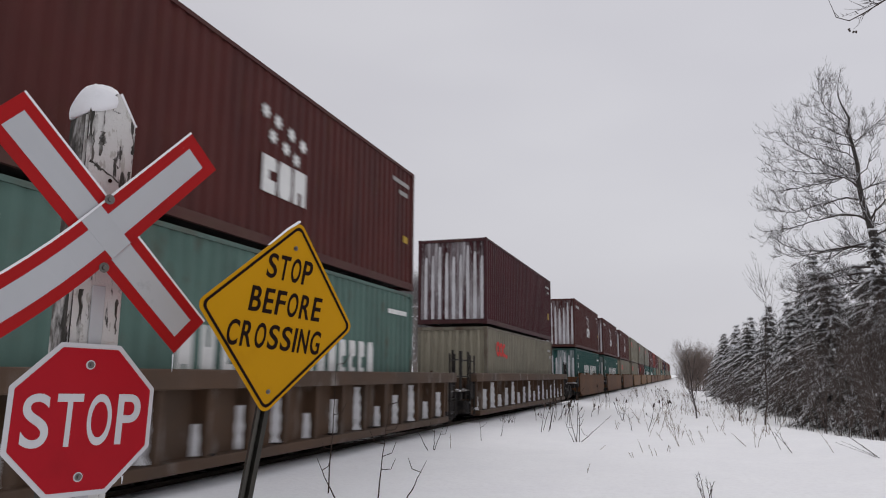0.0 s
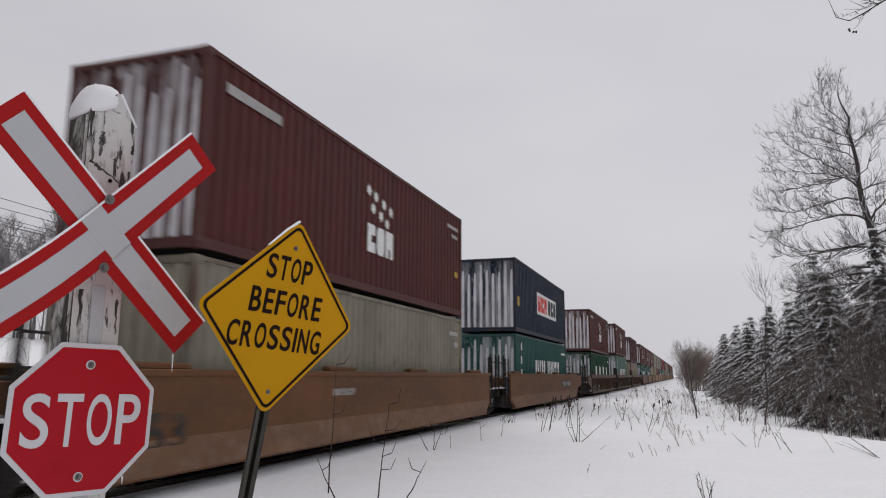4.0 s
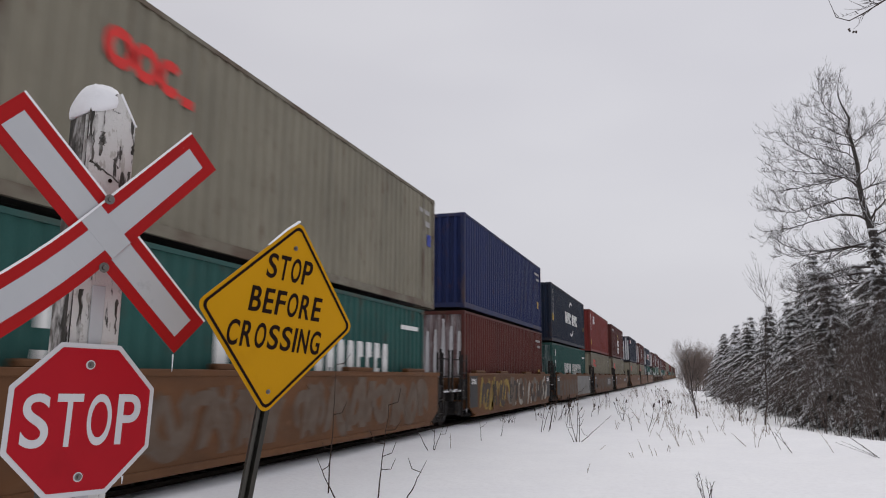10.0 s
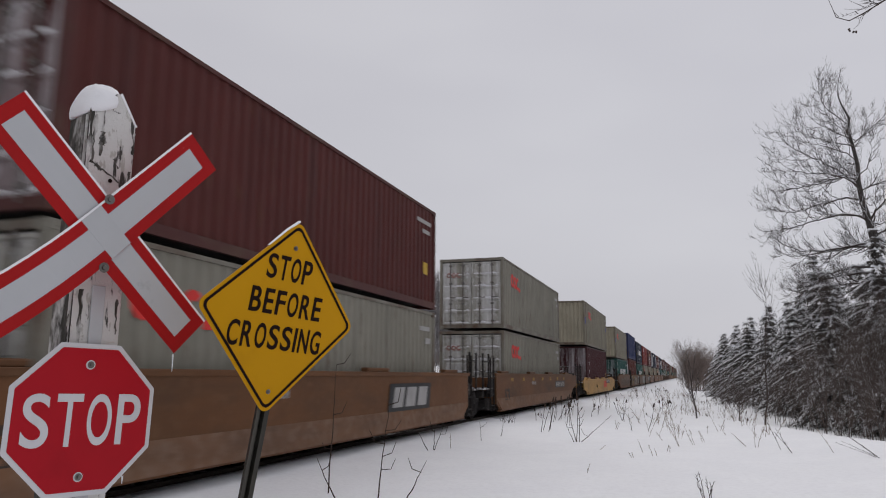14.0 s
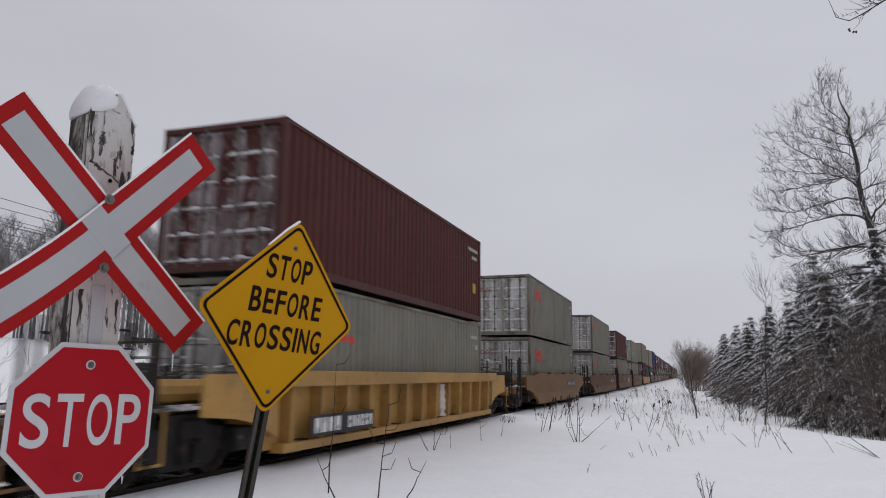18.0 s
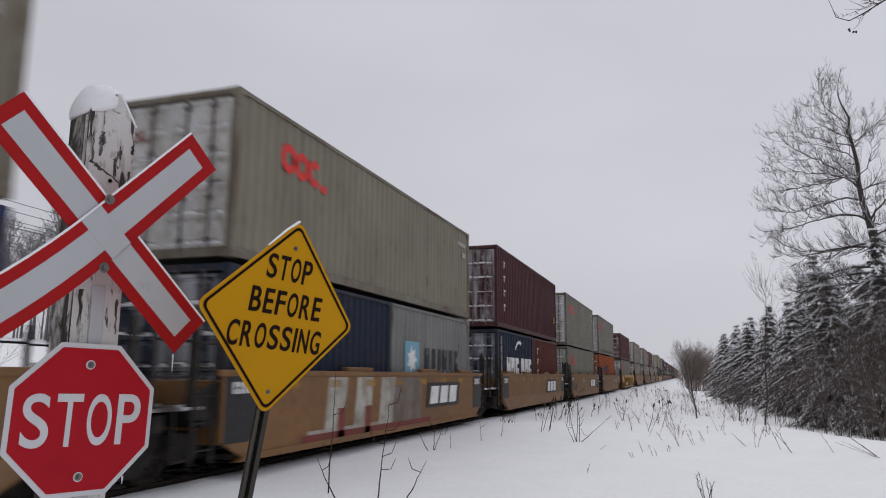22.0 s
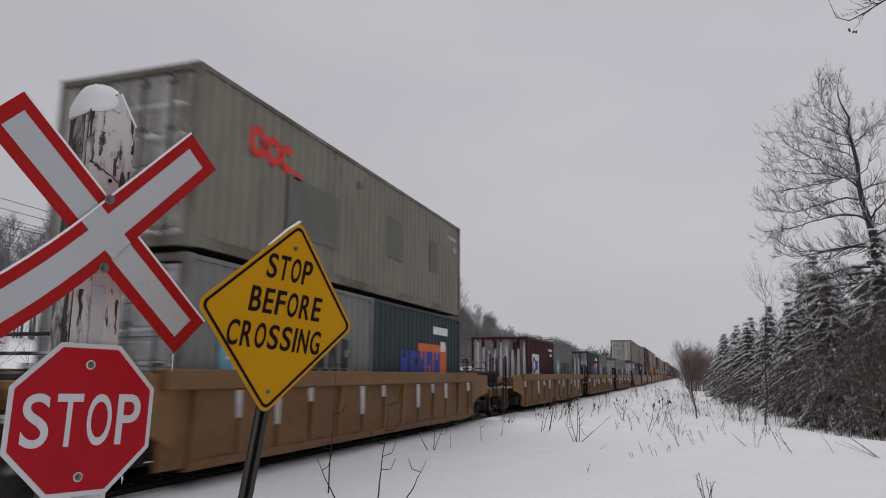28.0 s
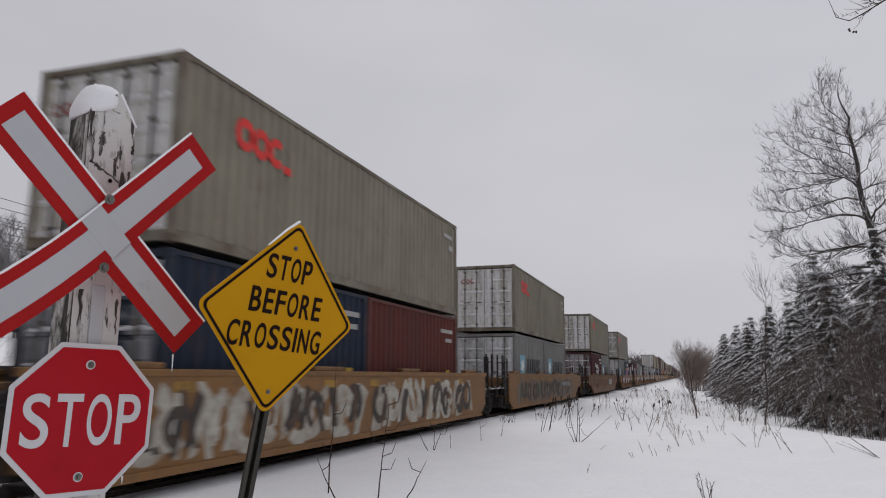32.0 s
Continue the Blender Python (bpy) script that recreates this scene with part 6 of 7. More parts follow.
def spruce(base, height, radius, seed, snow=0.5, detail=1.0):
    """A spruce: whorls of drooping boughs, each a spray of needle tufts with snow lying on top."""
    rng = random.Random(seed)
    t = empty("spruce_tree", Matrix.Translation(base))
    bm = bmesh.new()
    rod(bm, (0, 0, -0.3), (0, 0, height * 0.98), 0.03 * height ** 0.8 * 0.7, 0.01, 7)
    part("trunk", bm, m_bark, t, "")
    needle_v, needle_f, snow_v, snow_f = [], [], [], []

    def tuft(vs, fs, p, d, ln, w, tilt):
        side = d.cross(Vector((0, 0, 1)))
        if side.length < 0.01:
            side = Vector((1, 0, 0))
        side = (side.normalized() + Vector((0, 0, tilt))).normalized()
        i = len(vs)
        q = p + d * ln
        m = p + d * ln * 0.45 + Vector((0, 0, 0.12 * w))
        vs += [p, m + side * w / 2, q, m - side * w / 2, m + Vector((0, 0, w * 0.5))]
        fs += [(i, i + 1, i + 4), (i + 1, i + 2, i + 4), (i + 2, i + 3, i + 4), (i + 3, i, i + 4)]
    levels = int(height / 0.30)
    lop = [rng.uniform(0.7, 1.2) for _ in range(7)]
    for L in range(levels):
        f = (L + rng.uniform(-0.2, 0.5)) / levels
        f = min(0.985, max(0.0, f))
        z = height * (0.02 + 0.97 * f)
        reach = radius * (1 - f) ** 0.8 + 0.06
        n = max(4, int((5 + 8.0 * (1 - f)) * detail))
        a0 = rng.uniform(0, math.tau)
        for k in range(n):
            a = a0 + math.tau * k / n + rng.uniform(-0.45, 0.45)
            r = reach * rng.uniform(0.38, 1.25) * lop[int(a / math.tau * 7) % 7]
            dirn = Vector((math.cos(a), math.sin(a), 0))
            lift = rng.uniform(-0.05, 0.25)
            loaded = rng.random() < 0.62
            steps = max(3, int(r / 0.085 * detail ** 0.5))
            for s in range(steps):
                u = (s + 0.6) / steps
                p = dirn * r * u + Vector((0, 0, z + lift * r * u - 0.50 * r * u * u))
                for sd in (-1, 1):
                    d = (dirn * 0.6 + dirn.cross(Vector((0, 0, 1))) * sd * rng.uniform(0.2, 1.0) + Vector((0, 0, rng.uniform(-1.1, 0.0)))).normalized()
                    ln = (0.17 + 0.12 * (1 - u)) * (0.62 + 0.10 * radius) * rng.uniform(0.5, 1.4)
                    tuft(needle_v, needle_f, p, d, ln, ln * 0.30, rng.uniform(-0.8, 0.8))
                    tuft(needle_v, needle_f, p + Vector((rng.uniform(-0.08, 0.08), rng.uniform(-0.08, 0.08), -0.05)), (d + Vector((0, 0, -0.7))).normalized(), ln * 1.15, ln * 0.20, rng.uniform(-0.8, 0.8))
                    if rng.random() < snow * (1.5 if loaded else 0.35):
                        d2 = (dirn + Vector((0, 0, -0.5 * u)) + dirn.cross(Vector((0, 0, 1))) * sd * rng.uniform(0.0, 0.8)).normalized()
                        big = loaded and rng.random() < 0.55
                        tuft(snow_v, snow_f, p + Vector((0, 0, 0.035)), d2, ln * (1.35 if big else 0.75), ln * (0.62 if big else 0.22), rng.uniform(-0.2, 0.2))
    for nm, vs, fs, mt, lb in (("crown", needle_v, needle_f, m_needle, "dark drooping boughs"), ("snow_load", snow_v, snow_f, m_needle_snow, "snow lying on the boughs")):
        me = bpy.data.meshes.new(nm)
        me.from_pydata([tuple(v) for v in vs], [], fs)
        use(nm, me, mt, t, lb)
    tagged(t, "dark spruce with snow on its boughs beside the track", "tree", "spruces beside the track")
    return t


def plant_spruces():
    rng = random.Random(5)
    spots = [(7.7, 33.5, 8.6, 2.4), (6.3, 36.5, 7.4, 2.1), (10.6, 26.0, 6.4, 2.6), (9.0, 29.5, 5.4, 2.2), (12.4, 30.0, 9.4, 2.9), (7.9, 33.0, 6.2, 2.2), (10.0, 34.0, 8.6, 2.7), (13.6, 36.0, 10.2, 3.0), (6.6, 37.5, 5.2, 1.9), (8.3, 39.5, 8.0, 2.5), (11.0, 41.0, 9.8, 2.8),
             (7.1, 44.5, 9.3, 2.4), (5.9, 47.0, 5.6, 1.9), (8.8, 48.0, 8.0, 2.6), (6.6, 52.0, 7.4, 2.3), (5.4, 54.0, 5.4, 1.8), (8.0, 56.0, 9.2, 2.7), (6.0, 59.5, 7.0, 2.2), (4.9, 63.0, 6.4, 2.0), (6.8, 65.0, 8.4, 2.6),
             (5.3, 69.0, 7.2, 2.3), (4.5, 73.0, 5.8, 1.9), (6.2, 75.0, 8.2, 2.6), (4.9, 79.5, 7.0, 2.3), (4.2, 85.0, 6.6, 2.1), (5.6, 87.0, 8.2, 2.6), (4.4, 93.0, 7.4, 2.3), (5.0, 101.0, 8.0, 2.6)]
    for i, (x, y, h, r) in enumerate(spots):
        spruce(Vector((x, y, ground_z(x, y) - 0.1)), h, r * (1.15 if y < 50 else 1.35), 40 + i, 0.85 if y < 40 else 0.66, 1.0 if y < 50 else 0.8)


def thicket(name, spots, heights, seed, mat, label, category, kids=(3, 5), thick=0.007, depth=3):
    rng = random.Random(seed)
    bm = bmesh.new()
    for x, y in spots:
        h = rng.uniform(*heights)
        grow(bm, (x, y, ground_z(x, y) - 0.1), (rng.uniform(-0.25, 0.25), rng.uniform(-0.25, 0.25), 1), h, thick * h ** 0.7, depth, rng, 0.42, 0.10, None, 4, kids)
    ob = part(name, bm, mat, None)
    tagged(ob, label, category, kind="stuff")
    return ob


def plant_thickets():
    rng = random.Random(8)
    thicket("brush", [(rng.uniform(3.6, 8.2), rng.uniform(24, 40)) for _ in range(85)], (0.8, 2.7), 3, m_brush, "tangled bare brush in front of spruces", "bushes")
    thicket("brush", [(rng.uniform(5.2, 7.6), rng.uniform(26.5, 32.5)) for _ in range(46)], (1.8, 4.6), 33, m_brush, "tall tangled brown brush before dark spruces", "bushes", (4, 6), 0.006)
    thicket("brush", [(rng.uniform(3.2, 8.0), rng.uniform(20.5, 26)) for _ in range(55)], (0.5, 1.5), 14, m_brush, "low brown brush at the edge of a drift", "bushes")
    thicket("brush", [(rng.uniform(1.6, 5.4), rng.uniform(34, 66)) for _ in range(80)], (0.7, 2.4), 4, m_brush, "bare brush along the edge of the wood", "bushes")
    thicket("willow_bush", [(1.3 + rng.gauss(0, 0.85), 118 + rng.gauss(0, 2.0)) for _ in range(80)], (3.2, 5.2), 6, m_willow, "rounded leafless willow bush near the track", "bush", (4, 6), 0.011)
    thicket("willow_bush", [(1.3 + rng.gauss(0, 1.35), 117 + rng.gauss(0, 2.0)) for _ in range(80)], (1.2, 3.0), 7, m_willow, "low leafless willow shoots under a bush", "bush", (4, 6), 0.011)
    thicket("brush", [(rng.uniform(-15.5, -11.8), rng.uniform(6, 75)) for _ in range(190)], (0.9, 2.3), 44, m_reed, "pale dry brush along the far side of the track", "bushes", (4, 6), 0.008, 2)
    for x, y, h, sd in ((0.32, 27.6, 2.6, 21), (2.35, 25.5, 4.4, 22), (4.6, 29.0, 3.0, 23), (2.2, 36.0, 2.2, 24)):
        bm = bmesh.new()
        rs = random.Random(sd)
        sweep(bm, None, (0, 0, -0.1), (rs.uniform(-0.35, 0.25), rs.uniform(-0.2, 0.2), h), 0.1, 0.030, 2, rs, 0.15)
        ob = part("sapling", bm, m_twig, None, "", pose(x, y, ground_z(x, y)))
        tagged(ob, "thin leafless sapling standing in the snow", "sapling")


def overhead_branch():
    """A tree at the roadside, outside the view but for the tip of one limb."""
    t = empty("roadside_tree", pose(5.4, 9.9, ground_z(5.4, 9.9)))
    bm = bmesh.new()
    pts = [Vector(p) for p in ((0, 0, -0.3), (0.05, 0, 2.5), (-0.05, 0.05, 5.0), (0.1, 0.1, 7.4), (0.2, 0.2, 9.4))]
    for p, q, r0, r1 in zip(pts, pts[1:], (0.17, 0.14, 0.11, 0.07), (0.14, 0.11, 0.07, 0.02)):
        rod(bm, p, q, r0, r1, 8, False)
    part("trunk", bm, m_bark, t, "", smooth=True)
    bm = bmesh.new()
    limb = [Vector(p) for p in ((-0.02, 0.05, 4.6), (-0.9, -0.1, 5.6), (-1.9, -0.25, 6.1), (-2.75, -0.3, 6.02), (-3.05, -0.3, 5.85), (-3.23, -0.3, 5.77), (-3.37, -0.3, 5.84), (-3.44, -0.3, 6.10))]
    for p, q, r0, r1 in zip(limb, limb[1:], (0.05, 0.035, 0.022, 0.012, 0.008, 0.006, 0.005), (0.035, 0.022, 0.012, 0.008, 0.006, 0.005, 0.003)):
        rod(bm, p, q, r0, r1, 5, False)
    rng = random.Random(2)
    for i in range(20):
        u = rng.uniform(1.4, 3.7)
        k = int(u)
        p = limb[k].lerp(limb[k + 1], u - k)
        grow(bm, p, (-0.8, rng.uniform(-0.5, 0.5), rng.uniform(-0.5, 0.7)), rng.uniform(0.2, 0.5), 0.005, 1, rng, 0.5, 0.02, None, 4, (2, 4))
    for i in range(7):
        p = limb[4].lerp(limb[6], rng.random())
        rod(bm, p, p + Vector((rng.uniform(-0.05, 0.02), 0, rng.uniform(-0.02, 0.08))), 0.004, 0.002, 4, False)
    rod(bm, limb[4], (-3.10, -0.3, 5.74), 0.004, 0.003, 4, False)
    rod(bm, (-3.10, -0.3, 5.74), (-3.19, -0.3, 5.65), 0.003, 0.003, 4, False)
    for i in range(7):
        one = bmesh.new()
        bmesh.ops.create_icosphere(one, subdivisions=1, radius=0.014)
        part("berry", one, m_weed, t, "dark withered berry", pose(-3.20 + rng.uniform(-0.045, 0.045), -0.3 + rng.uniform(-0.03, 0.03), 5.635 + rng.uniform(-0.04, 0.04)))
    part("limb", bm, m_twig, t, "thin bare limb reaching over the view")
    tagged(t, "bare tree at the roadside with one overhanging limb", "tree")


def forest():
    """The bare hardwood forest on the rise behind the railway, as many upright trees with fine crowns."""
    rng = random.Random(17)
    for band, (x0, x1, n) in enumerate(((-49, -43, 270), (-59, -49, 290), (-76, -60, 190))):
        bm = bmesh.new()
        for i in range(n):
            y = 44 + 342 * ((i + rng.random()) / n) ** 1.25
            x = rng.uniform(x0, x1)
            h = rng.uniform(14.5, 17.5) * (0.9 + 0.2 * math.sin(y * 0.05 + band)) * (1.12 if band == 2 else 1.0) * min(1.0, max(0.80, 0.82 + 0.2 * (y - 56) / 40)) * ((1.0 + 0.18 * min(1.0, max(0.0, (y - 85) / 50))) if y < 142 else (0.80 if y < 200 else 0.74))
            z = ground_z(x, y)
            r = 0.011 * h
            rod(bm, (x, y, z - 0.3), (x + rng.uniform(-0.4, 0.4), y, z + h * 0.8), r, r * 0.25, 4, False)
            for k in range(30):
                f = rng.uniform(0.30, 0.98)
                a = rng.uniform(0, math.tau)
                ln = h * (0.34 * (1.1 - f) + 0.08)
                p = Vector((x, y, z + h * 0.8 * f))
                q = p + Vector((math.cos(a) * ln * 0.48, math.sin(a) * ln * 0.48, ln * rng.uniform(0.7, 1.1)))
                rod(bm, p, q, r * 0.20, r * 0.09, 3, False)
                for j in range(11):
                    u = rng.uniform(0.3, 1.0)
                    s = p.lerp(q, u)
                    b = rng.uniform(0, math.tau)
                    l2 = ln * rng.uniform(0.25, 0.5)
                    rod(bm, s, s + Vector((math.cos(b) * l2 * 0.6, math.sin(b) * l2 * 0.6, l2 * rng.uniform(0.3, 0.9))), r * 0.10, r * 0.05, 3, False)
        low = 330 if band == 0 else 60
        for i in range(low):
            y = 56 + 330 * ((i + rng.random()) / low) ** 1.25
            x = rng.uniform(x0, x1) + 4
            z = ground_z(x, y)
            for k in range(14):
                a = rng.uniform(0, math.tau)
                hh = rng.uniform(1.5, 6.5)
                p = Vector((x + rng.uniform(-1.5, 1.5), y + rng.uniform(-1.5, 1.5), z - 0.2))
                rod(bm, p, p + Vector((math.cos(a) * hh * 0.35, math.sin(a) * hh * 0.35, hh)), 0.035, 0.012, 3, False)
        ob = part("forest", bm, m_wood_far, None)
        tagged(ob, "frosted bare hardwood forest on a rise behind the railway", "forest", kind="stuff")
    # the woods that close the view ahead
    bm = bmesh.new()
    for i in range(330):
        y = rng.uniform(330, 520)
        x = rng.uniform(-70, 90)
        if abs(x - TRACK_X) < 9:
            x += 22
        h = rng.uniform(9, 15)
        z = ground_z(x, y) if x > -40 else 4
        for k in range(26):
            a = rng.uniform(0, math.tau)
            f = rng.uniform(0.0, 0.8)
            rod(bm, (x, y, z + h * f * 0.6), (x + math.cos(a) * h * 0.35, y + math.sin(a) * h * 0.35, z + h * (0.35 + f * 0.7)), 0.14, 0.05, 3, False)
    ob = part("far_woods", bm, m_wood_dark, None)
    tagged(ob, "distant grey woods at the end of the line", "forest", kind="stuff")


def pole_line():
    spots = [3, 46.6, 93, 139, 186, 234]
    X = -17.5
    for y in spots:
        z = ground_z(X, y)
        p = empty("utility_pole", pose(X, y, z))
        bm = bmesh.new()
        rod(bm, (0, 0, -0.5), (0, 0, 6.5 - z), 0.16, 0.12, 10)
        part("pole", bm, m_pole, p)
        for h in (5.5 - z, 6.15 - z):
            bm = bmesh.new()
            box(bm, -1.55, 1.55, -0.06, 0.06, h - 0.06, h + 0.06, 0.01)
            arm = part("crossarm", bm, m_pole, p, "snow-topped wooden crossarm")
            bm = bmesh.new()
            box(bm, -1.5, 1.5, -0.07, 0.07, h + 0.062, h + 0.13, 0.02)
            part("snow_line", bm, m_snow, arm, "snow lying on the crossarm")
            for x in (-1.4, -0.95, -0.5, 0.5, 0.95, 1.4):
                bm = bmesh.new()
                rod(bm, (x, 0, h + 0.06), (x, 0, h + 0.22), 0.035, 0.025, 6)
                part("insulator", bm, m_signwhite, arm)
        tagged(p, "weathered wooden telegraph pole with two crossarms", "pole", "poles along the railway")
    ys = [-41] + spots
    for h in (5.7, 6.35):
        for x in (-1.4, -0.95, -0.5, 0.5, 1.4):
            bm = bmesh.new()
            for a, b in zip(ys, ys[1:]):
                pts = [Vector((X + x, a + (b - a) * i / 8, h - 0.55 * 4 * i / 8 * (1 - i / 8))) for i in range(9)]
                for p, q in zip(pts, pts[1:]):
                    rod(bm, p, q, 0.009, sides=3, cap=False)
            bmesh.ops.remove_doubles(bm, verts=bm.verts, dist=0.006)
            tagged(part("overhead_wire", bm, m_wire, None), "slack telegraph wire strung between wooden poles", "wire", "wires along the railway")


def stalk(x, y, h, lean, shoots, seed):
    """A tall dead stalk that leans aside, with a few side shoots that curve up."""
    rng = random.Random(seed)
    top = empty("dead_stalk", pose(x, y, ground_z(x, y)))
    ax = Vector((0.95, 0.32, 0))
    pts = []
    for i in range(9):
        u = i / 8
        pts.append(ax * (lean * u + rng.uniform(-0.010, 0.010)) + Vector((0, 0, -0.1 + (h + 0.1) * u)))
    bm = bmesh.new()
    for i in range(8):
        rod(bm, pts[i], pts[i + 1], 0.0105 * (1 - 0.095 * i), 0.0105 * (1 - 0.095 * (i + 1)), 6, False)
    bmesh.ops.remove_doubles(bm, verts=bm.verts, dist=0.0004)
    part("stem", bm, m_weed, top)
    for i in range(shoots):
        b = pts[min(8, 3 + (i * 5) // max(1, shoots - 1) if shoots > 1 else 6)]
        s = 1 if (i + seed) % 3 else -1
        m = b + ax * s * rng.uniform(0.05, 0.12) + Vector((0, 0, rng.uniform(0.0, 0.05)))
        q = m + ax * s * rng.uniform(0.03, 0.09) + Vector((0, 0, rng.uniform(0.07, 0.17)))
        bm = bmesh.new()
        rod(bm, b, m, 0.0055, 0.0048, 5, False)
        rod(bm, m, q, 0.0048, 0.0028, 5, False)
        part("side_shoot", bm, m_weed, top)
    tagged(top, "tall thin dead stalk poking out of the snow", "weed", "stalks in the snow")


def weeds(name, mat, label, spots):
    """Many dry plants: (kind, x, y, height, lean, seed); a plant whose lean is None is a loose clump."""
    bm = bmesh.new()
    for kind, x, y, h, lean, seed in spots:
        rng = random.Random(seed)
        o = Vector((x, y, ground_z(x, y)))
        clump = lean is None
        tilt = rng.uniform(-0.25, 0.25) if clump else lean / max(h, 0.1)
        jit = 1.0 if clump else 0.25
        if kind == "teasel":
            for i in range(rng.randint(1, 3) if clump else 1):
                base = Vector((rng.uniform(-0.25, 0.25), rng.uniform(-0.2, 0.2), -0.1)) * jit
                d = Vector((tilt + rng.uniform(-0.35, 0.35) * jit, rng.uniform(-0.2, 0.2), 1)).normalized()
                ln = h * (rng.uniform(0.5, 1.05) if clump else 1.05)
                mid, q = base + d * ln * 0.5 + Vector((rng.uniform(-0.04, 0.04), 0, 0)), base + d * ln
                rod(bm, o + base, o + mid, 0.009, 0.007, 5, False)
                rod(bm, o + mid, o + q, 0.007, 0.005, 5, False)
                rod(bm, o + q - d * 0.03, o + q + d * rng.uniform(0.05, 0.11), 0.030, 0.014, 6)
                if rng.random() < 0.6:
                    s = rng.choice((-1, 1))
                    w = mid + Vector((s * rng.uniform(0.06, 0.16), rng.uniform(-0.1, 0.1), rng.uniform(0.08, 0.2)))
                    rod(bm, o + mid, o + w, 0.005, 0.004, 4, False)
                    rod(bm, o + w, o + w + Vector((0, 0, 0.06)), 0.018, 0.010, 5)
        else:
            for i in range(rng.randint(1, 4) if clump else rng.randint(1, 2)):
                p = Vector((rng.uniform(-0.2, 0.2), rng.uniform(-0.15, 0.15), -0.05)) * jit
                d = Vector((tilt + rng.uniform(-0.5, 0.5) * jit, rng.uniform(-0.3, 0.3), 1)).normalized()
                ln = h * rng.uniform(0.4, 1.05) if clump else math.hypot(h, lean) * rng.uniform(0.8, 1.1)
                pts = [p]
                for j in range(4):
                    d = (d + Vector((rng.uniform(-0.22, 0.22), rng.uniform(-0.2, 0.2), 0)) * (1 if clump else 0.6)).normalized()
                    pts.append(pts[-1] + d * ln / 4)
                for j in range(4):
                    rod(bm, o + pts[j], o + pts[j + 1], 0.006 - 0.001 * j, 0.005 - 0.001 * j, 4, False)
                    for _ in range(3):
                        if j > 0 and rng.random() < 0.7:
                            c = o + pts[j].lerp(pts[j + 1], rng.random())
                            rod(bm, c, c + (d * rng.uniform(0.1, 0.3) + Vector((rng.uniform(-0.2, 0.2), rng.uniform(-0.2, 0.2), rng.uniform(-0.05, 0.2)))) * h * 0.45, 0.004, 0.002, 3, False)
    tagged(part(name, bm, mat, None), label, "weeds", kind="stuff")


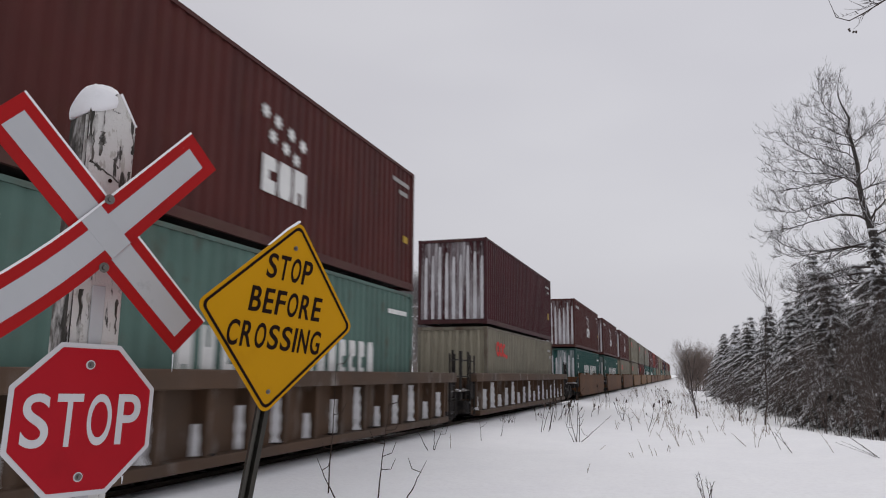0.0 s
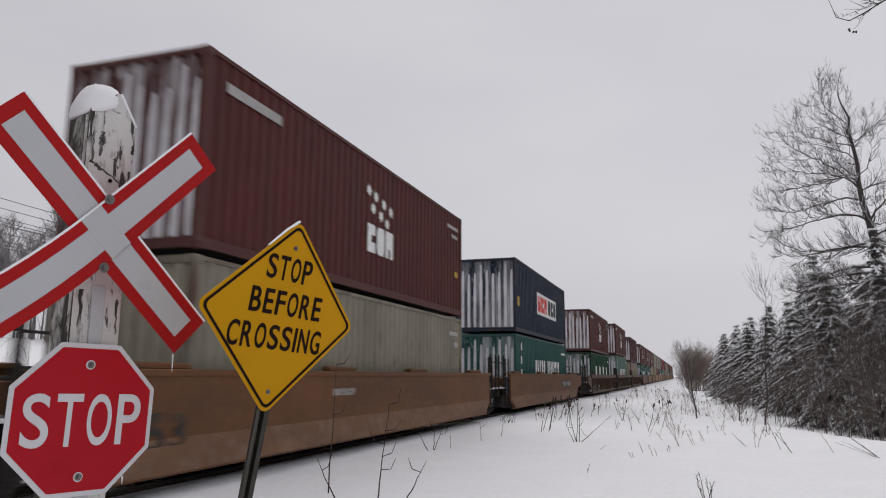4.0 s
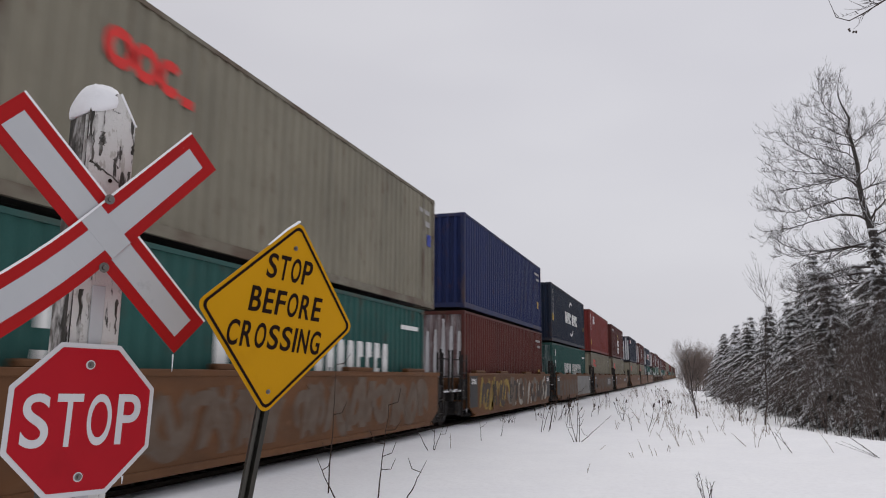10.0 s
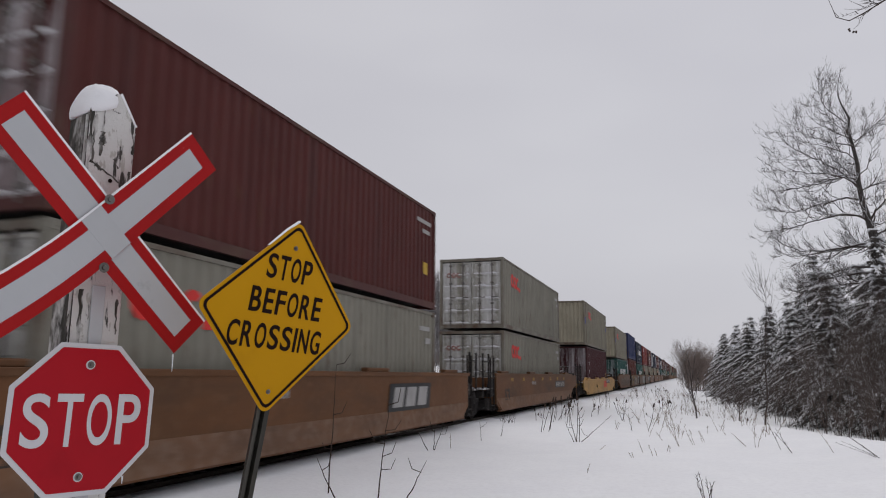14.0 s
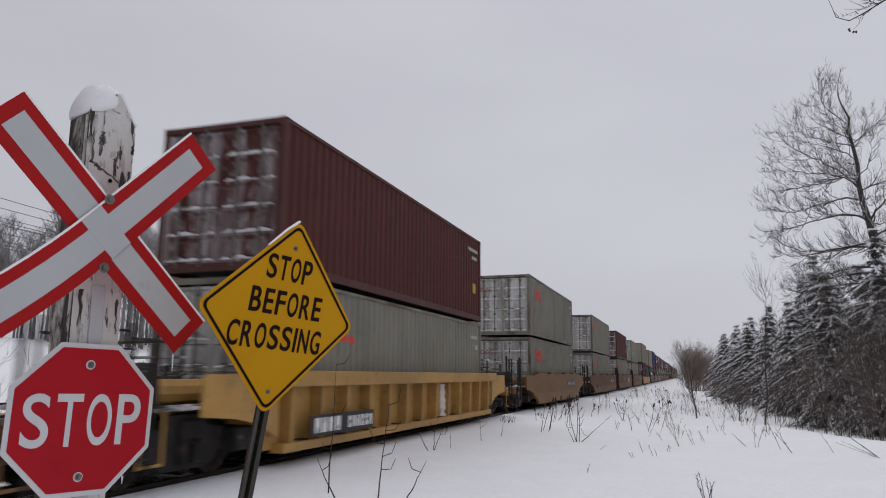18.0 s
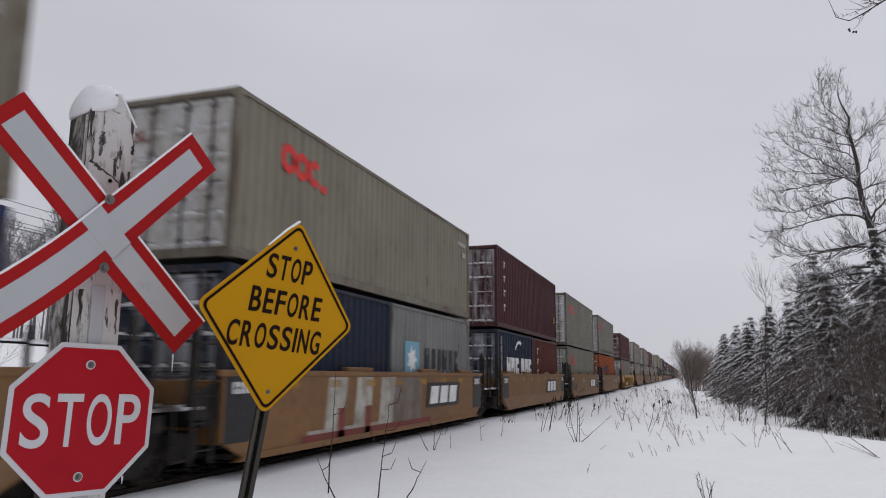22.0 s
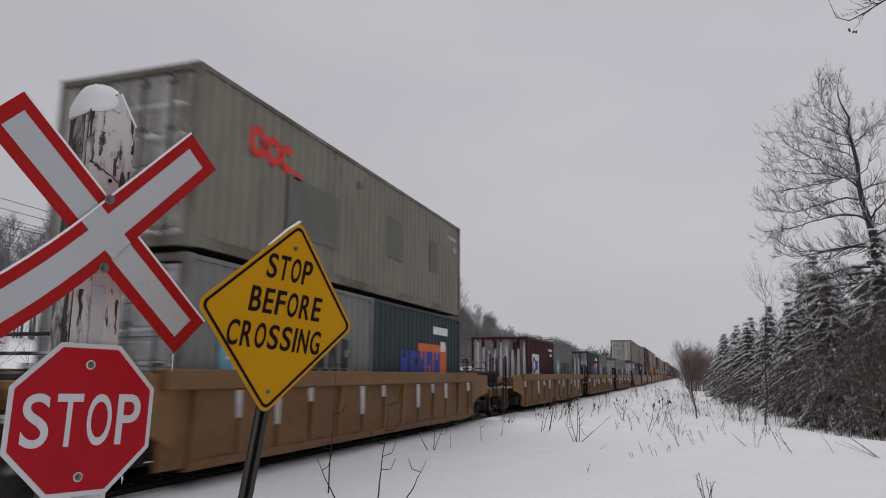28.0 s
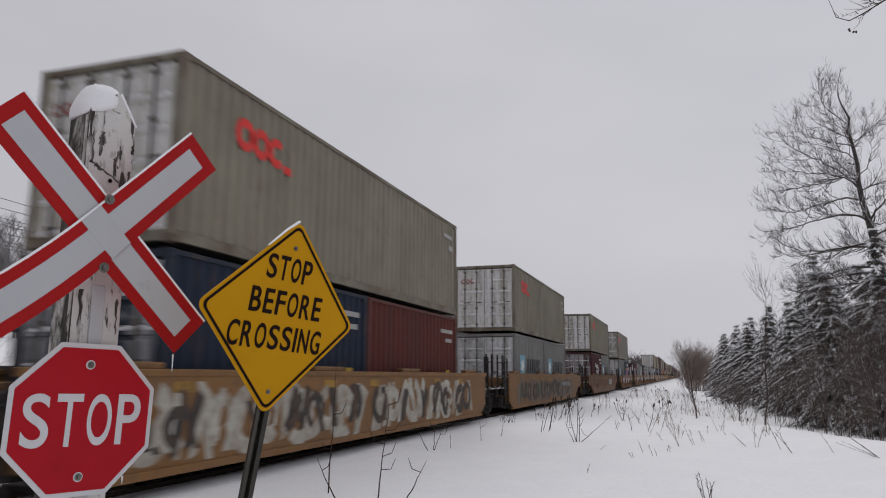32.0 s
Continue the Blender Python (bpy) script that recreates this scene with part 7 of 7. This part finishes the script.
def plant_weeds():
    tall = ((-4.40, 8.63, 1.62, 0.06, 3), (-3.60, 8.33, 1.12, 0.13, 5), (-4.02, 8.20, 0.50, -0.30, 1), (-3.32, 8.44, 0.46, 0.30, 1), (-4.85, 13.94, 0.45, 0.22, 1), (-4.87, 13.9, 0.42, -0.28, 0), (-4.83, 13.98, 0.5, 0.02, 1),
            (-2.43, 16.94, 1.11, 0.08, 4), (-2.44, 16.92, 0.45, -0.24, 1), (-2.42, 16.94, 0.50, 0.69, 2), (-4.52, 16.47, 0.42, -0.05, 1), (-4.42, 17.86, 0.34, 0.07, 0), (-2.04, 25.3, 0.84, 0.04, 4), (-1.47, 21.0, 0.46, -0.09, 1))
    for i, (x, y, h, lean, shoots) in enumerate(tall):
        stalk(x, y, h, lean, shoots, 300 + i)
    rng = random.Random(31)
    near = ((-3.57, 19.54, 0.83, 0.14), (-3.62, 20.14, 0.81, 0.19), (-4.08, 23.52, 0.55, 0.08), (-4.14, 24.43, 0.60, 0.10), (-4.02, 25.48, 0.69, 0.06), (-4.35, 28.0, 0.67, 0.16), (-4.17, 28.07, 0.51, 0.09), (-3.34, 21.41, 0.72, 0.09),
            (-3.97, 28.16, 0.3, 0.18), (-3.37, 27.23, 0.43, 0.15), (-3.27, 28.47, 0.3, 0.02), (-2.06, 25.63, 0.69, -0.14), (-2.06, 25.6, 0.65, 0.18), (-2.44, 28.84, 0.45, -0.16), (-4.75, 24.15, 0.33, -0.02), (-1.02, 21.2, 0.70, 0.13),
            (-1.04, 25.74, 0.61, 0.10), (-0.93, 29.49, 0.58, -0.05), (-0.63, 27.65, 0.54, -0.07), (-2.38, 17.0, 0.95, 0.02), (-2.5, 17.1, 0.8, -0.2))
    heads = [("teasel", x, y, h, lean, 500 + i) for i, (x, y, h, lean) in enumerate(near)]
    heads += [("teasel", x + rng.uniform(-0.12, 0.12), y + rng.uniform(-0.4, 0.4), h * rng.uniform(0.7, 1.0), lean + rng.uniform(-0.1, 0.1), 540 + i) for i, (x, y, h, lean) in enumerate(near[:8])]
    heads += [("teasel", rng.uniform(-4.4, 2.4), rng.uniform(30, 62), rng.uniform(0.5, 1.1), None, 600 + i) for i in range(18)]
    weeds("dry_seed_heads", m_weed, "dead weeds with dark seed heads in the snow", heads)
    dark = [("tuft", x + rng.uniform(-0.06, 0.06), y, 0.34, None, 660 + i) for i, (x, y) in enumerate(((-5.43, 22.6), (-5.18, 22.3), (-5.08, 22.4), (-5.25, 22.2), (-5.32, 22.5)))]
    dark += [("tuft", x, y, h, lean, 680 + i) for i, (x, y, h, lean) in enumerate(((3.02, 14.26, 0.23, -0.63), (3.03, 14.47, 0.36, -0.41), (1.70, 15.71, 0.50, -0.19), (1.78, 15.11, 0.48, -0.30), (0.13, 9.49, 0.30, -0.08), (0.19, 9.63, 0.24, 0.04), (0.16, 9.55, 0.26, -0.02)))]
    weeds("dead_weeds", m_weed, "dark leaning dead weeds in the snow", dark)
    thin = ((-1.94, 21.28, 0.25, -0.08), (-1.91, 21.30, 0.20, 0.07), (-4.56, 14.34, 0.30, -0.12), (-0.82, 14.47, 0.29, -0.05), (-0.58, 13.80, 0.19, -0.05), (-0.36, 14.69, 0.14, 0.03), (-0.94, 13.24, 0.10, -0.04), (-1.71, 15.0, 0.08, 0.12),
            (-1.47, 10.99, 0.16, 0.02), (-0.17, 16.33, 0.51, -0.13), (0.06, 16.68, 0.37, -0.13), (0.30, 17.66, 0.31, -0.07), (1.10, 16.40, 0.23, -0.26), (1.29, 16.13, 0.47, 0.06), (2.53, 15.11, 0.42, -0.24), (-0.55, 17.87, 0.21, -0.14),
            (0.90, 20.13, 0.32, -0.16), (0.74, 21.2, 0.42, -0.13), (-2.0, 37.1, 0.88, 0.09), (-1.26, 31.6, 0.75, -0.25))
    tufts = [("tuft", x, y, h, lean, 700 + i) for i, (x, y, h, lean) in enumerate(thin)]
    tufts += [("tuft", rng.uniform(-1.6, 2.4), rng.uniform(18.5, 34), rng.uniform(0.35, 0.9), None, 740 + i) for i in range(34)]
    tufts += [("tuft", rng.uniform(-4.8, 3.0), rng.uniform(30, 70), rng.uniform(0.35, 1.0), None, 800 + i) for i in range(70)]
    weeds("dry_weeds", m_weed_pale, "thin brown dry weeds standing in the snow", tufts)


big_bare_tree()
plant_spruces()
plant_thickets()
overhead_branch()
forest()
pole_line()
plant_weeds()


def place_on_track(ob, y, z, t):
    return pose(TRACK_X, y + SPEED * t + 0.5 * SLOWING * t * t, z)


def motions():
    times = [0.0, 4.0, 8.0, 12.0, 16.0, 20.0, 24.0, 28.0, 32.0]
    for ob, y, z in RIDERS:
        walk(ob, [(t, place_on_track(ob, y, z, t)) for t in times])
    steps = [i / 30.0 for i in range(961)]
    turn = [-math.degrees((SPEED * t + 0.5 * SLOWING * t * t) / 0.42) for t in steps]
    first = {}
    for w, s in WHEELSETS:
        if s not in first:
            walk(w, [(t, pose(0, s, 0.42, a, 0, 0)) for t, a in zip(steps, turn)])
            first[s] = w.animation_data
        else:
            # all axles roll alike: the same keys serve them
            w.rotation_mode = "QUATERNION"
            keys = w.animation_data_create()
            keys.action = first[s].action
            keys.action_slot = first[s].action_slot


motions()
